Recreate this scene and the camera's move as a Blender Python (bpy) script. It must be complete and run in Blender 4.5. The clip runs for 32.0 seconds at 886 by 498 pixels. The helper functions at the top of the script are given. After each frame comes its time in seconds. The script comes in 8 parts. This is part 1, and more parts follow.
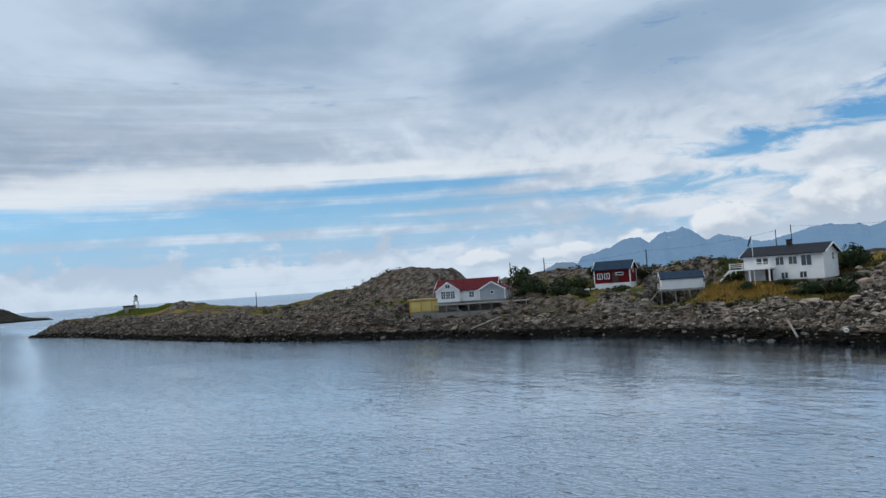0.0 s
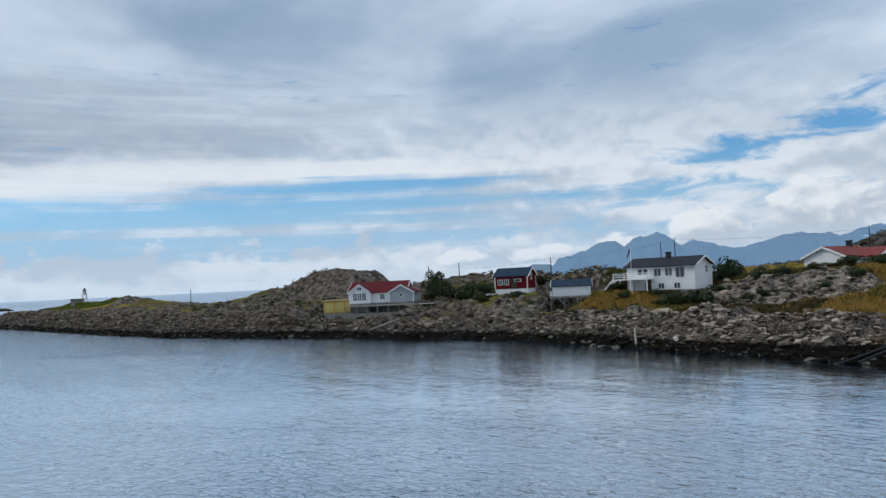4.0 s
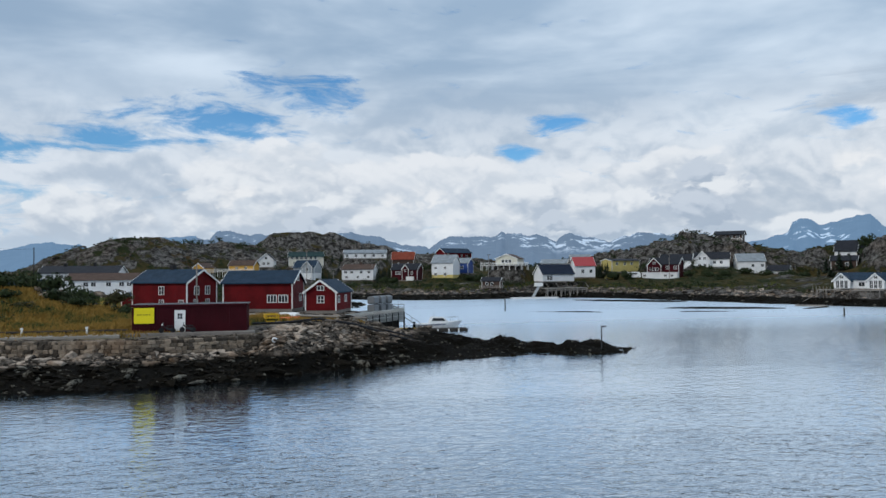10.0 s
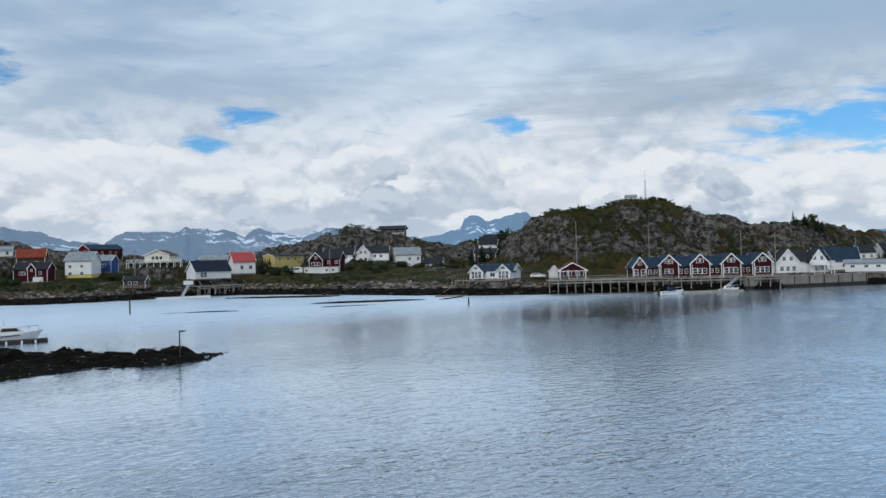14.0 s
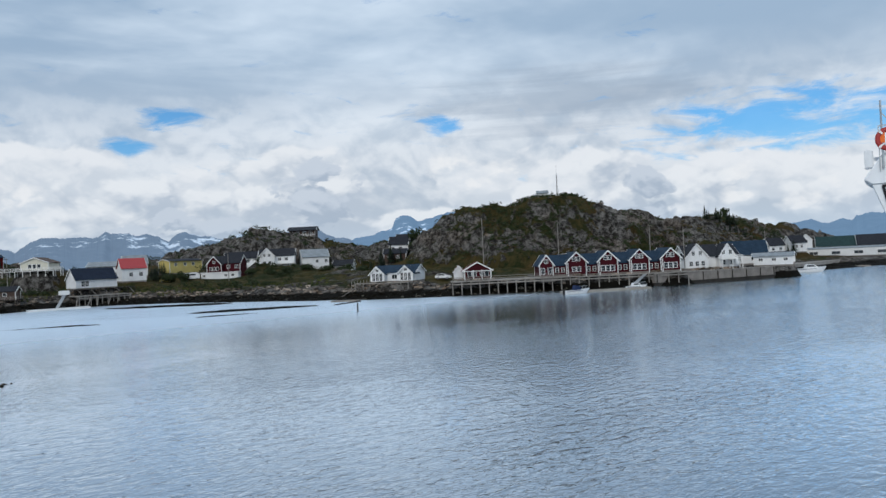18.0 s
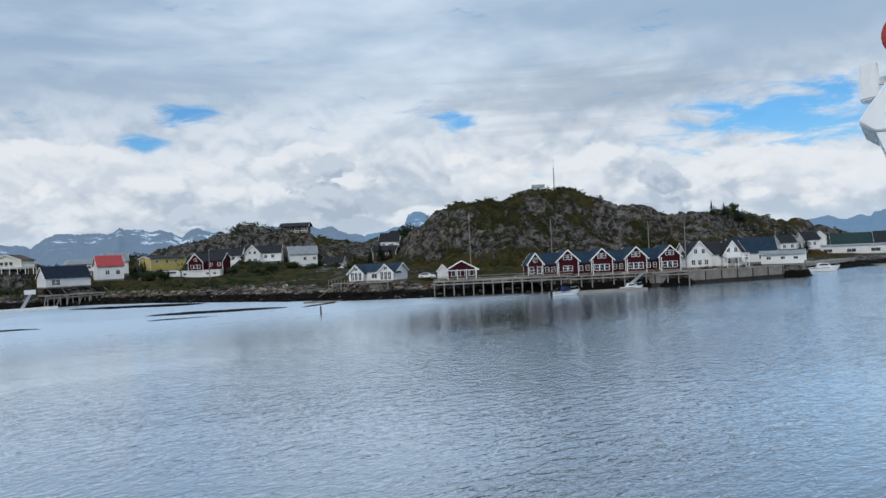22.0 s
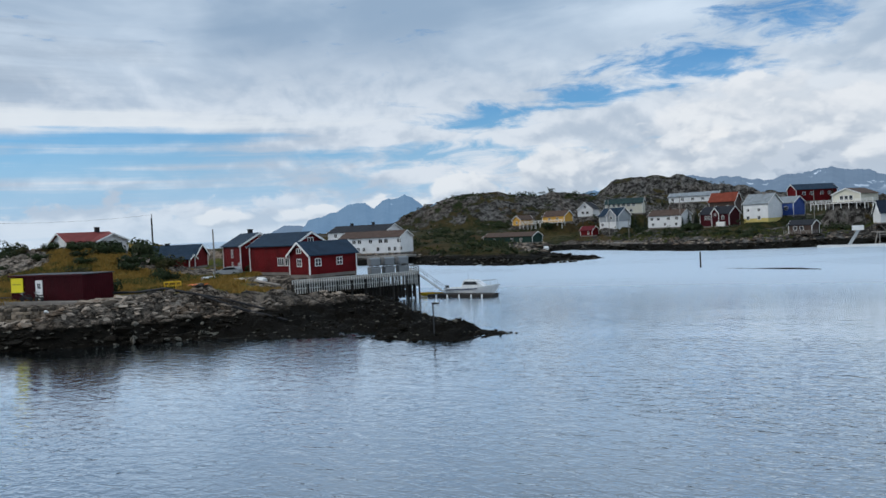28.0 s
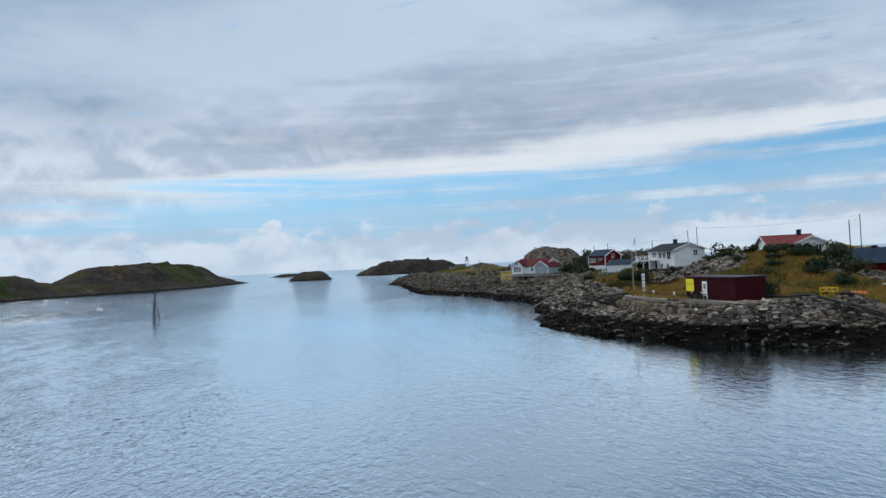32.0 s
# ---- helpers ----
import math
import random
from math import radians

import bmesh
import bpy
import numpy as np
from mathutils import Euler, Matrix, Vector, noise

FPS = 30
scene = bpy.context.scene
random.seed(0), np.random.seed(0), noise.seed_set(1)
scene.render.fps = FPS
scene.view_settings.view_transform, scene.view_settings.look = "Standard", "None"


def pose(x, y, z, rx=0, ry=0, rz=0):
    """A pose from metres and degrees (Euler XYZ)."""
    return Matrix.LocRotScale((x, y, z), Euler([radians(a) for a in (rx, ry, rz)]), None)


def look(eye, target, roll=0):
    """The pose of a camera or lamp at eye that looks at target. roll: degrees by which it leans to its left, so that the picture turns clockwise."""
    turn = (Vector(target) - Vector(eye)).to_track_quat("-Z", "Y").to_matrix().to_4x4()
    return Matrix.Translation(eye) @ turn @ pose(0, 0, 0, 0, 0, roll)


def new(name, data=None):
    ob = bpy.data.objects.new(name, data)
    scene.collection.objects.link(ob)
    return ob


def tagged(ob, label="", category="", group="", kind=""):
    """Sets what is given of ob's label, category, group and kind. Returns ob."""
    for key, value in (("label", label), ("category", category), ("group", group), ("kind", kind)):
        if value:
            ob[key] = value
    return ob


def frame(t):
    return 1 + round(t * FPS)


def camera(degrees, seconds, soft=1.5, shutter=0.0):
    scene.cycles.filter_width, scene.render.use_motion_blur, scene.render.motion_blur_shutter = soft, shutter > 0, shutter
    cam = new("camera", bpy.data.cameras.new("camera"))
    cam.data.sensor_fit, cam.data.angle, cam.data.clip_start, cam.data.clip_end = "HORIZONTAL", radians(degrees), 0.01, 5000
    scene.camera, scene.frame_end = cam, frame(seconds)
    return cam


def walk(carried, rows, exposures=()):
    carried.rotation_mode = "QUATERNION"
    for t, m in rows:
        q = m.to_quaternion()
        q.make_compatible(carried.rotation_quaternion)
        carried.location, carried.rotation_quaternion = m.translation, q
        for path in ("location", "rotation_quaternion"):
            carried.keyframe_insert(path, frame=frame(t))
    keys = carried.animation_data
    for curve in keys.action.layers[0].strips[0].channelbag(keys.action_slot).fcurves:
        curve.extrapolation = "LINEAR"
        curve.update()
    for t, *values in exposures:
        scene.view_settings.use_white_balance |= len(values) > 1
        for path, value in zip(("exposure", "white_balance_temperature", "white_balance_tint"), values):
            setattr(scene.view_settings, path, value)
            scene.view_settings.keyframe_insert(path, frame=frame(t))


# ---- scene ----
cam = camera(61.2, 32.0)
PATH = [
    (0, (19.64, 94.04, 9.55), (33.425, 79.570, 10.436), -3.98),
    (0.5, (17.91, 93.50, 9.46), (33.372, 80.860, 10.446), -3.85),
    (1, (16.17, 92.94, 9.54), (32.759, 81.825, 10.572), -3.86),
    (1.5, (14.43, 92.37, 9.53), (31.614, 82.194, 10.591), -3.82),
    (2, (12.63, 91.78, 9.49), (29.916, 81.776, 10.553), -3.85),
    (2.5, (10.77, 91.19, 9.52), (27.707, 80.608, 10.552), -3.81),
    (4.5, (3.16, 88.90, 9.58), (14.893, 72.726, 10.385), -2.71),
    (5, (1.18, 88.13, 9.59), (11.318, 70.904, 10.352), -3.01),
    (5.5, (-0.81, 87.29, 9.71), (7.779, 69.244, 10.348), -2.76),
    (6, (-2.78, 86.46, 9.59), (4.217, 67.735, 10.171), -2.50),
    (6.5, (-4.64, 85.72, 9.57), (0.532, 66.410, 10.095), -2.16),
    (7, (-6.39, 85.04, 9.53), (-3.181, 65.303, 10.077), -1.82),
    (7.5, (-8.09, 84.40, 9.60), (-6.682, 64.460, 10.192), -1.51),
    (8, (-9.81, 83.78, 9.65), (-9.867, 63.793, 10.320), -1.01),
    (8.5, (-11.50, 83.18, 9.39), (-12.670, 63.234, 10.166), -1.08),
    (9, (-13.25, 82.59, 9.55), (-15.284, 62.712, 10.309), -0.89),
    (9.5, (-15.08, 82.02, 9.58), (-17.942, 62.236, 10.274), -0.81),
    (10, (-16.83, 81.47, 9.73), (-20.614, 61.842, 10.313), -0.50),
    (10.5, (-18.59, 80.90, 9.68), (-23.366, 61.488, 10.136), -0.27),
    (11, (-20.36, 80.31, 9.52), (-26.146, 61.169, 9.890), -0.11),
    (11.5, (-22.08, 79.71, 9.65), (-28.924, 60.923, 9.858), 0.09),
    (12, (-23.85, 79.11, 9.65), (-31.774, 60.752, 9.820), -0.22),
    (12.5, (-25.66, 78.53, 9.61), (-34.658, 60.675, 9.792), -0.51),
    (13, (-27.48, 77.99, 9.55), (-37.429, 60.638, 9.777), -0.79),
    (13.5, (-29.31, 77.49, 9.60), (-39.999, 60.582, 9.866), -1.13),
    (14, (-31.15, 77.00, 9.54), (-42.378, 60.449, 9.856), -1.51),
    (14.5, (-32.98, 76.50, 9.54), (-44.615, 60.241, 9.874), -1.93),
    (16.5, (-40.38, 74.21, 9.51), (-52.612, 58.393, 9.860), -2.51),
    (17, (-42.09, 73.60, 9.55), (-54.398, 57.843, 9.862), -2.62),
    (17.5, (-43.77, 72.98, 9.63), (-56.215, 57.333, 9.901), -2.75),
    (18, (-45.44, 72.37, 9.51), (-58.091, 56.888, 9.762), -2.71),
    (18.5, (-47.13, 71.78, 9.60), (-60.001, 56.471, 9.859), -2.85),
    (19, (-48.86, 71.17, 9.61), (-61.929, 56.035, 9.898), -2.82),
    (19.5, (-50.62, 70.54, 9.61), (-63.844, 55.538, 9.937), -2.86),
    (20, (-52.40, 69.89, 9.59), (-65.677, 54.937, 9.943), -2.86),
    (20.5, (-54.17, 69.21, 9.55), (-67.402, 54.222, 9.913), -2.91),
    (21, (-55.94, 68.55, 9.58), (-69.006, 53.407, 9.908), -2.91),
    (21.5, (-57.71, 67.88, 9.57), (-70.486, 52.496, 9.844), -2.82),
    (22, (-59.50, 67.23, 9.64), (-71.860, 51.511, 9.807), -2.66),
    (22.5, (-61.31, 66.59, 9.56), (-73.135, 50.465, 9.630), -2.64),
    (23, (-63.12, 65.95, 9.60), (-74.118, 49.241, 9.578), -2.87),
    (23.5, (-64.93, 65.25, 9.58), (-74.582, 47.738, 9.534), -3.29),
    (24, (-66.72, 64.47, 9.48), (-74.427, 46.011, 9.443), -3.53),
    (24.5, (-68.49, 63.64, 9.59), (-73.915, 44.395, 9.529), -3.24),
    (25, (-70.27, 62.77, 9.53), (-73.484, 43.026, 9.432), -2.86),
    (25.5, (-72.03, 61.84, 9.38), (-73.466, 41.897, 9.214), -2.27),
    (27.5, (-77.85, 57.29, 9.63), (-72.045, 38.159, 8.973), -2.21),
    (28, (-79.30, 56.41, 9.33), (-71.019, 38.211, 8.819), -2.74),
    (28.5, (-80.74, 55.59, 9.69), (-70.139, 38.637, 9.370), -2.91),
    (29, (-82.18, 54.78, 9.63), (-69.372, 39.414, 9.627), -3.10),
    (29.5, (-83.59, 53.92, 9.66), (-68.678, 40.596, 9.919), -3.09),
    (30, (-84.98, 53.02, 9.60), (-68.176, 42.174, 10.002), -2.74),
    (30.5, (-86.39, 52.14, 9.64), (-68.189, 43.875, 10.060), -2.58),
    (31, (-87.86, 51.29, 9.76), (-68.804, 45.219, 10.181), -2.89),
    (31.5, (-89.39, 50.44, 9.60), (-69.927, 45.833, 9.952), -2.26),
    (32, (-90.96, 49.58, 9.70), (-71.315, 45.832, 10.094), -2.81),
]
walk(cam, [(t, look(eye, target, roll)) for t, eye, target, roll in PATH], exposures=[(0.0, 0.0)])

# ---- sky and sun ----
world = bpy.data.worlds.new("sky")
scene.world = world
world.use_nodes = True
WT = world.node_tree
WT.nodes.clear()


class Nodes:
    """Short ways to write node graphs."""

    def __init__(self, tree):
        self.t = tree

    def add(self, kind):
        return self.t.nodes.new(kind)

    def put(self, socket, value):
        if isinstance(value, bpy.types.NodeSocket):
            self.t.links.new(value, socket)
        elif value is not None:
            socket.default_value = value

    def m(self, op, a, b=None, c=None, clamp=False):
        n = self.add("ShaderNodeMath")
        n.operation, n.use_clamp = op, clamp
        for s, v in zip(n.inputs, (a, b, c)):
            self.put(s, v)
        return n.outputs[0]

    def noise(self, vec, scale, detail=4.0, rough=0.55, lac=2.0, dist=0.0, kind="FBM"):
        n = self.add("ShaderNodeTexNoise")
        n.noise_type = kind
        self.put(n.inputs["Vector"], vec)
        n.inputs["Scale"].default_value = scale
        n.inputs["Detail"].default_value = detail
        n.inputs["Roughness"].default_value = rough
        n.inputs["Lacunarity"].default_value = lac
        n.inputs["Distortion"].default_value = dist
        return n.outputs["Fac"]

    def ramp(self, x, lo, hi, a=0.0, b=1.0, smooth=True):
        n = self.add("ShaderNodeMapRange")
        n.interpolation_type = "SMOOTHSTEP" if smooth else "LINEAR"
        for s, v in zip(n.inputs, (x, lo, hi, a, b)):
            self.put(s, v)
        return n.outputs[0]

    def mix(self, fac, a, b, blend="MIX"):
        n = self.add("ShaderNodeMix")
        n.data_type, n.blend_type = "RGBA", blend
        self.put(n.inputs[0], fac)
        for s, v in ((n.inputs[6], a), (n.inputs[7], b)):
            self.put(s, v if not isinstance(v, tuple) or len(v) == 4 else (*v, 1.0))
        return n.outputs[2]

    def xyz(self, x, y, z):
        n = self.add("ShaderNodeCombineXYZ")
        for s, v in zip(n.inputs, (x, y, z)):
            self.put(s, v)
        return n.outputs[0]

    def split(self, v):
        n = self.add("ShaderNodeSeparateXYZ")
        self.put(n.inputs[0], v)
        return n.outputs

    def scale(self, v, f):
        n = self.add("ShaderNodeVectorMath")
        n.operation = "MULTIPLY"
        self.put(n.inputs[0], v)
        n.inputs[1].default_value = f
        return n.outputs[0]


SUN_YAW, SUN_UP = 300.0, 38.0      # degrees: heading to the left from +y, and elevation


BACK_BANK = (
    (181.0, 6.6, 9.5, 3.6), (171.0, 7.0, 8.0, 3.0), (131.5, 5.2, 10.0, 3.2), (119.0, 5.0, 7.0, 2.6), (110.0, 4.2, 6.0, 2.4), (152.0, 6.0, 9.0, 3.0),
)
FRONT_BANK = (
    (184.0, 4.6, 6.5, 4.2), (175.5, 4.0, 6.0, 4.4), (194.0, 3.6, 5.5, 2.9), (202.0, 2.8, 3.6, 2.0), (208.0, 2.0, 3.0, 1.2), (214.0, 1.7, 3.0, 0.9), (221.0, 1.5, 2.6, 0.8),
    (164.0, 4.2, 8.0, 3.2), (151.0, 4.6, 5.5, 4.4), (127.8, 4.6, 2.8, 3.0), (133.6, 4.4, 1.7, 1.7), (121.5, 4.2, 2.6, 2.6), (112.0, 3.4, 4.6, 2.2), (143.0, 2.6, 5.0, 1.4),
)


BRIGHT_BANK = ((118.6, 4.0, 2.4, 2.3), (114.0, 3.1, 3.6, 1.9), (138.5, 6.6, 4.6, 2.0), (184.5, 5.4, 2.4, 2.0), (171.0, 5.0, 2.8, 2.0))
SHADED_BANK = ((125.4, 3.9, 2.8, 2.5), (133.4, 3.7, 1.5, 1.5), (150.0, 5.2, 3.4, 3.2), (178.0, 3.0, 5.0, 1.8), (160.0, 2.9, 7.0, 1.6))


def build_sky():
    w = Nodes(WT)
    d = w.add("ShaderNodeTexCoord").outputs["Generated"]
    x, y, z = w.split(d)
    up = w.m("MULTIPLY", w.m("ARCSINE", z), 57.29578)
    yaw = w.m("FLOORED_MODULO", w.m("MULTIPLY", w.m("ARCTAN2", w.m("MULTIPLY", x, -1.0), y), 57.29578), 360.0)
    sky = w.add("ShaderNodeTexSky")
    sky.sky_type = "NISHITA"
    sky.sun_disc = False
    sky.sun_elevation, sky.sun_rotation = radians(SUN_UP), radians(360.0 - SUN_YAW)
    sky.air_density, sky.dust_density, sky.ozone_density = 1.0, 0.6, 2.5
    # flat layer seen in perspective, and heaped clouds low down
    flat = w.m("ADD", w.m("MAXIMUM", z, 0.0), 0.10)
    layer = w.xyz(w.m("DIVIDE", x, flat), w.m("DIVIDE", y, flat), 0.0)
    streak = w.noise(layer, 0.62, 5.0, 0.5, 2.1, 0.5)
    fine = w.noise(layer, 2.2, 5.0, 0.52, 2.0, 0.3)

    def heaps(e):
        a = w.noise(w.xyz(w.m("MULTIPLY", yaw, 0.075), w.m("MULTIPLY", e, 0.125), 3.0), 1.0, 5.0, 0.46, 2.1, 0.3)
        b = w.noise(w.xyz(w.m("MULTIPLY", yaw, 0.21), w.m("MULTIPLY", e, 0.27), 7.0), 1.0, 6.0, 0.5, 2.1, 0.35)
        return a, b

    heap, heap2 = heaps(up)
    # the same heaps a little higher up: their tops catch the light, their bases do not
    heap_up, heap2_up = heaps(w.m("ADD", up, 0.8))
    lit = w.m("ADD", w.m("MULTIPLY", w.m("SUBTRACT", heap, heap_up), 1.5), w.m("MULTIPLY", w.m("SUBTRACT", heap2, heap2_up), 0.75))
    # over the open sea the layer thins out into long level bands
    seaward = w.m("MULTIPLY", w.ramp(yaw, 203.0, 222.0), w.ramp(up, 7.5, 10.5, 1.0, 0.0))
    band = w.noise(w.xyz(w.m("MULTIPLY", yaw, 0.035), w.m("MULTIPLY", up, 0.95), 15.0), 1.0, 6.0, 0.55, 2.2, 0.3)
    puff = w.noise(w.xyz(w.m("MULTIPLY", yaw, 0.34), w.m("MULTIPLY", up, 0.55), 19.0), 1.0, 6.0, 0.55, 2.2, 0.2)
    # openings in the cloud: heading, elevation, half width, half height
    gaps = (
        (180.0, 13.2, 4.6, 1.9), (186.5, 11.2, 6.5, 1.7), (193.0, 9.6, 4.0, 0.9), (200.5, 8.4, 4.5, 1.0), (160.3, 10.9, 2.4, 0.9),
        (163.3, 8.9, 1.6, 0.7), (140.3, 10.1, 1.4, 0.7), (116.0, 8.7, 9.0, 1.9), 
        (243.0, 5.6, 40.0, 1.35), (250.0, 2.9, 44.0, 1.8), (228.0, 7.3, 11.0, 0.7),
    )
    gap = None
    for a, e, ra, re in gaps:
        u = w.m("DIVIDE", w.m("SUBTRACT", yaw, a), ra)
        v = w.m("DIVIDE", w.m("SUBTRACT", up, e), re)
        one = w.m("SUBTRACT", 1.0, w.m("ADD", w.m("MULTIPLY", u, u), w.m("MULTIPLY", v, v)))
        gap = one if gap is None else w.m("MAXIMUM", gap, one)
    gap = w.m("MAXIMUM", gap, -1.5)
    wisp = w.noise(w.xyz(w.m("MULTIPLY", yaw, 0.22), w.m("MULTIPLY", up, 0.75), 11.0), 1.0, 8.0, 0.62, 2.1, 0.5)
    ragged = w.m("ADD", w.m("MULTIPLY", w.m("SUBTRACT", heap, 0.5), 2.0), w.m("MULTIPLY", w.m("SUBTRACT", wisp, 0.5), 7.5))
    ragged = w.m("ADD", w.m("MULTIPLY", ragged, w.m("SUBTRACT", 1.0, w.m("MULTIPLY", seaward, 0.8))), w.m("MULTIPLY", w.m("MULTIPLY", w.m("SUBTRACT", band, 0.47), 5.0), seaward))
    opened = w.ramp(w.m("ADD", gap, ragged), -0.7, 1.25, 0.0, 0.92)
    # a row of small heaps low over the sea
    small = w.m("MULTIPLY", w.ramp(w.m("ADD", puff, w.m("MULTIPLY", w.m("SUBTRACT", 2.6, up), 0.15)), 0.42, 0.55), w.m("MULTIPLY", w.ramp(up, 0.6, 1.4), seaward))
    opened = w.m("MULTIPLY", opened, w.m("SUBTRACT", 1.0, w.m("MULTIPLY", small, 0.95)))
    cover = w.m("SUBTRACT", 1.0, opened)

    # banks of heaped cloud with firm, puffed edges: heading, elevation, half width, half height
    def puffs(ya, el, size, k):
        v = w.add("ShaderNodeTexVoronoi")
        v.voronoi_dimensions, v.feature = "2D", "SMOOTH_F1"
        bend = w.noise(w.xyz(w.m("MULTIPLY", ya, 0.12), w.m("MULTIPLY", el, 0.2), k), 1.0, 4.0, 0.6)
        w.put(v.inputs["Vector"], w.xyz(w.m("ADD", w.m("MULTIPLY", ya, size), w.m("MULTIPLY", bend, 1.4)), w.m("ADD", w.m("MULTIPLY", el, size * 1.5), w.m("MULTIPLY", bend, 0.9)), 0.0))
        for name, value_ in (("Scale", 1.0), ("Detail", 2.8), ("Roughness", 0.45), ("Lacunarity", 2.4), ("Smoothness", 0.5), ("Randomness", 1.0)):
            v.inputs[name].default_value = value_
        return v.outputs["Distance"]

    def bank(places, ya, el, size, k, rough):
        f = None
        for a, e, ra, re in places:
            u = w.m("DIVIDE", w.m("SUBTRACT", ya, a), ra)
            q = w.m("DIVIDE", w.m("SUBTRACT", el, e), re)
            one = w.m("SUBTRACT", 1.0, w.m("ADD", w.m("MULTIPLY", u, u), w.m("MULTIPLY", q, q)))
            f = one if f is None else w.m("SMOOTH_MAX", f, one, 0.25)
        return w.m("ADD", w.m("MAXIMUM", f, -2.0), w.m("MULTIPLY", w.m("SUBTRACT", 0.50, puffs(ya, el, size, k)), rough))

    def heaped(places, size, k, rough, dim, bright, soft=0.30):
        f = bank(places, yaw, up, size, k, rough)
        over = bank(places, w.m("ADD", yaw, 0.5), w.m("ADD", up, 0.8), size, k, rough)
        shade = w.m("ADD", w.m("MULTIPLY", w.m("SUBTRACT", f, over), 0.85), w.m("MULTIPLY", w.m("SUBTRACT", heap2, 0.5), 0.5))
        return w.ramp(f, -0.08, soft), w.mix(w.ramp(shade, -0.24, 0.52), dim, bright)

    back = heaped(BACK_BANK, 0.17, 4.0, 1.1, (0.60, 0.67, 0.755), (0.80, 0.84, 0.89))
    white_heap = heaped(BRIGHT_BANK, 0.30, 14.0, 1.5, (0.66, 0.73, 0.81), (0.85, 0.875, 0.905), 1.1)
    shaded = heaped(SHADED_BANK, 0.27, 21.0, 2.1, (0.39, 0.475, 0.59), (0.56, 0.635, 0.735))
    front = heaped(FRONT_BANK, 0.20, 9.0, 1.2, (0.47, 0.55, 0.655), (0.79, 0.835, 0.885))
    # light and dark of the cloud
    tone = w.m("ADD", w.m("MULTIPLY", streak, 0.72), w.m("MULTIPLY", fine, 0.2))
    high = w.ramp(up, 7.0, 16.0)
    low_tone = w.m("ADD", w.m("ADD", w.m("MULTIPLY", heap, 0.65), w.m("MULTIPLY", heap2, 0.45)), lit)
    grey = w.mix(w.ramp(tone, 0.34, 0.56), (0.32, 0.44, 0.59), (0.67, 0.78, 0.90))
    white = w.mix(w.ramp(low_tone, 0.37, 0.70), (0.51, 0.60, 0.71), (0.765, 0.825, 0.895))
    cloud = w.mix(high, white, grey)
    # thinner and brighter over the land, heavier over the open sea
    side = w.m("COSINE", w.m("MULTIPLY", w.m("SUBTRACT", yaw, 125.0), 0.0174533))
    seaside = w.m("SUBTRACT", 1.0, side)
    thick = w.m("ADD", 0.93, w.m("MULTIPLY", side, w.m("MULTIPLY", w.ramp(up, 4.0, 18.0), 0.16)))
    thick = w.m("ADD", thick, w.m("MULTIPLY", w.ramp(up, 17.0, 42.0, 0.0, 0.40), w.m("ADD", 0.55, w.m("MULTIPLY", side, 0.5))))
    cloud = w.mix(1.0, cloud, w.xyz(w.m("SUBTRACT", thick, w.m("MULTIPLY", seaside, 0.022)), thick, w.m("ADD", thick, w.m("MULTIPLY", seaside, 0.028))), "MULTIPLY")
    def spot(a, e, ra, re):
        u = w.m("DIVIDE", w.m("SUBTRACT", yaw, a), ra)
        q = w.m("DIVIDE", w.m("SUBTRACT", up, e), re)
        return w.m("ADD", w.m("SUBTRACT", 1.0, w.m("ADD", w.m("MULTIPLY", u, u), w.m("MULTIPLY", q, q))), w.m("ADD", w.m("MULTIPLY", w.m("SUBTRACT", band, 0.5), 3.2), w.m("MULTIPLY", w.m("SUBTRACT", wisp, 0.5), 2.0)))

    for a, e, ra, re in ((246.0, 12.3, 19.0, 3.6), (262.0, 10.0, 14.0, 2.2), (132.0, 11.6, 10.0, 2.4)):
        cloud = w.mix(w.ramp(spot(a, e, ra, re), -0.5, 1.3, 0.0, 0.55), cloud, (0.30, 0.38, 0.49))
    for a, e, ra, re in ((258.0, 7.2, 15.0, 0.9), (232.0, 8.6, 20.0, 0.9), (275.0, 6.3, 14.0, 0.8)):
        cloud = w.mix(w.ramp(spot(a, e, ra, re), -0.6, 0.9, 0.0, 0.85), cloud, (0.76, 0.82, 0.88))
    for mask, colour in (back, front, white_heap, shaded):
        cloud = w.mix(w.m("MULTIPLY", mask, 0.92), cloud, colour)
        cover = w.m("MAXIMUM", cover, mask)
    haze = w.ramp(up, -1.0, 4.0, 0.55, 0.0)
    cloud = w.mix(haze, cloud, (0.55, 0.69, 0.84))
    b1, b2 = w.add("ShaderNodeBackground"), w.add("ShaderNodeBackground")
    w.put(b1.inputs[0], w.mix(w.ramp(up, 2.0, 9.5, 0.86, 0.03), w.mix(1.0, sky.outputs[0], (0.36, 0.86, 1.2), "MULTIPLY"), (3.7, 5.5, 7.7)))
    b1.inputs[1].default_value = 0.10
    w.put(b2.inputs[0], cloud)
    b2.inputs[1].default_value = 0.98
    mixed = w.add("ShaderNodeMixShader")
    w.put(mixed.inputs[0], cover)
    w.put(mixed.inputs[1], b1.outputs[0])
    w.put(mixed.inputs[2], b2.outputs[0])
    out = w.add("ShaderNodeOutputWorld")
    w.put(out.inputs[0], mixed.outputs[0])


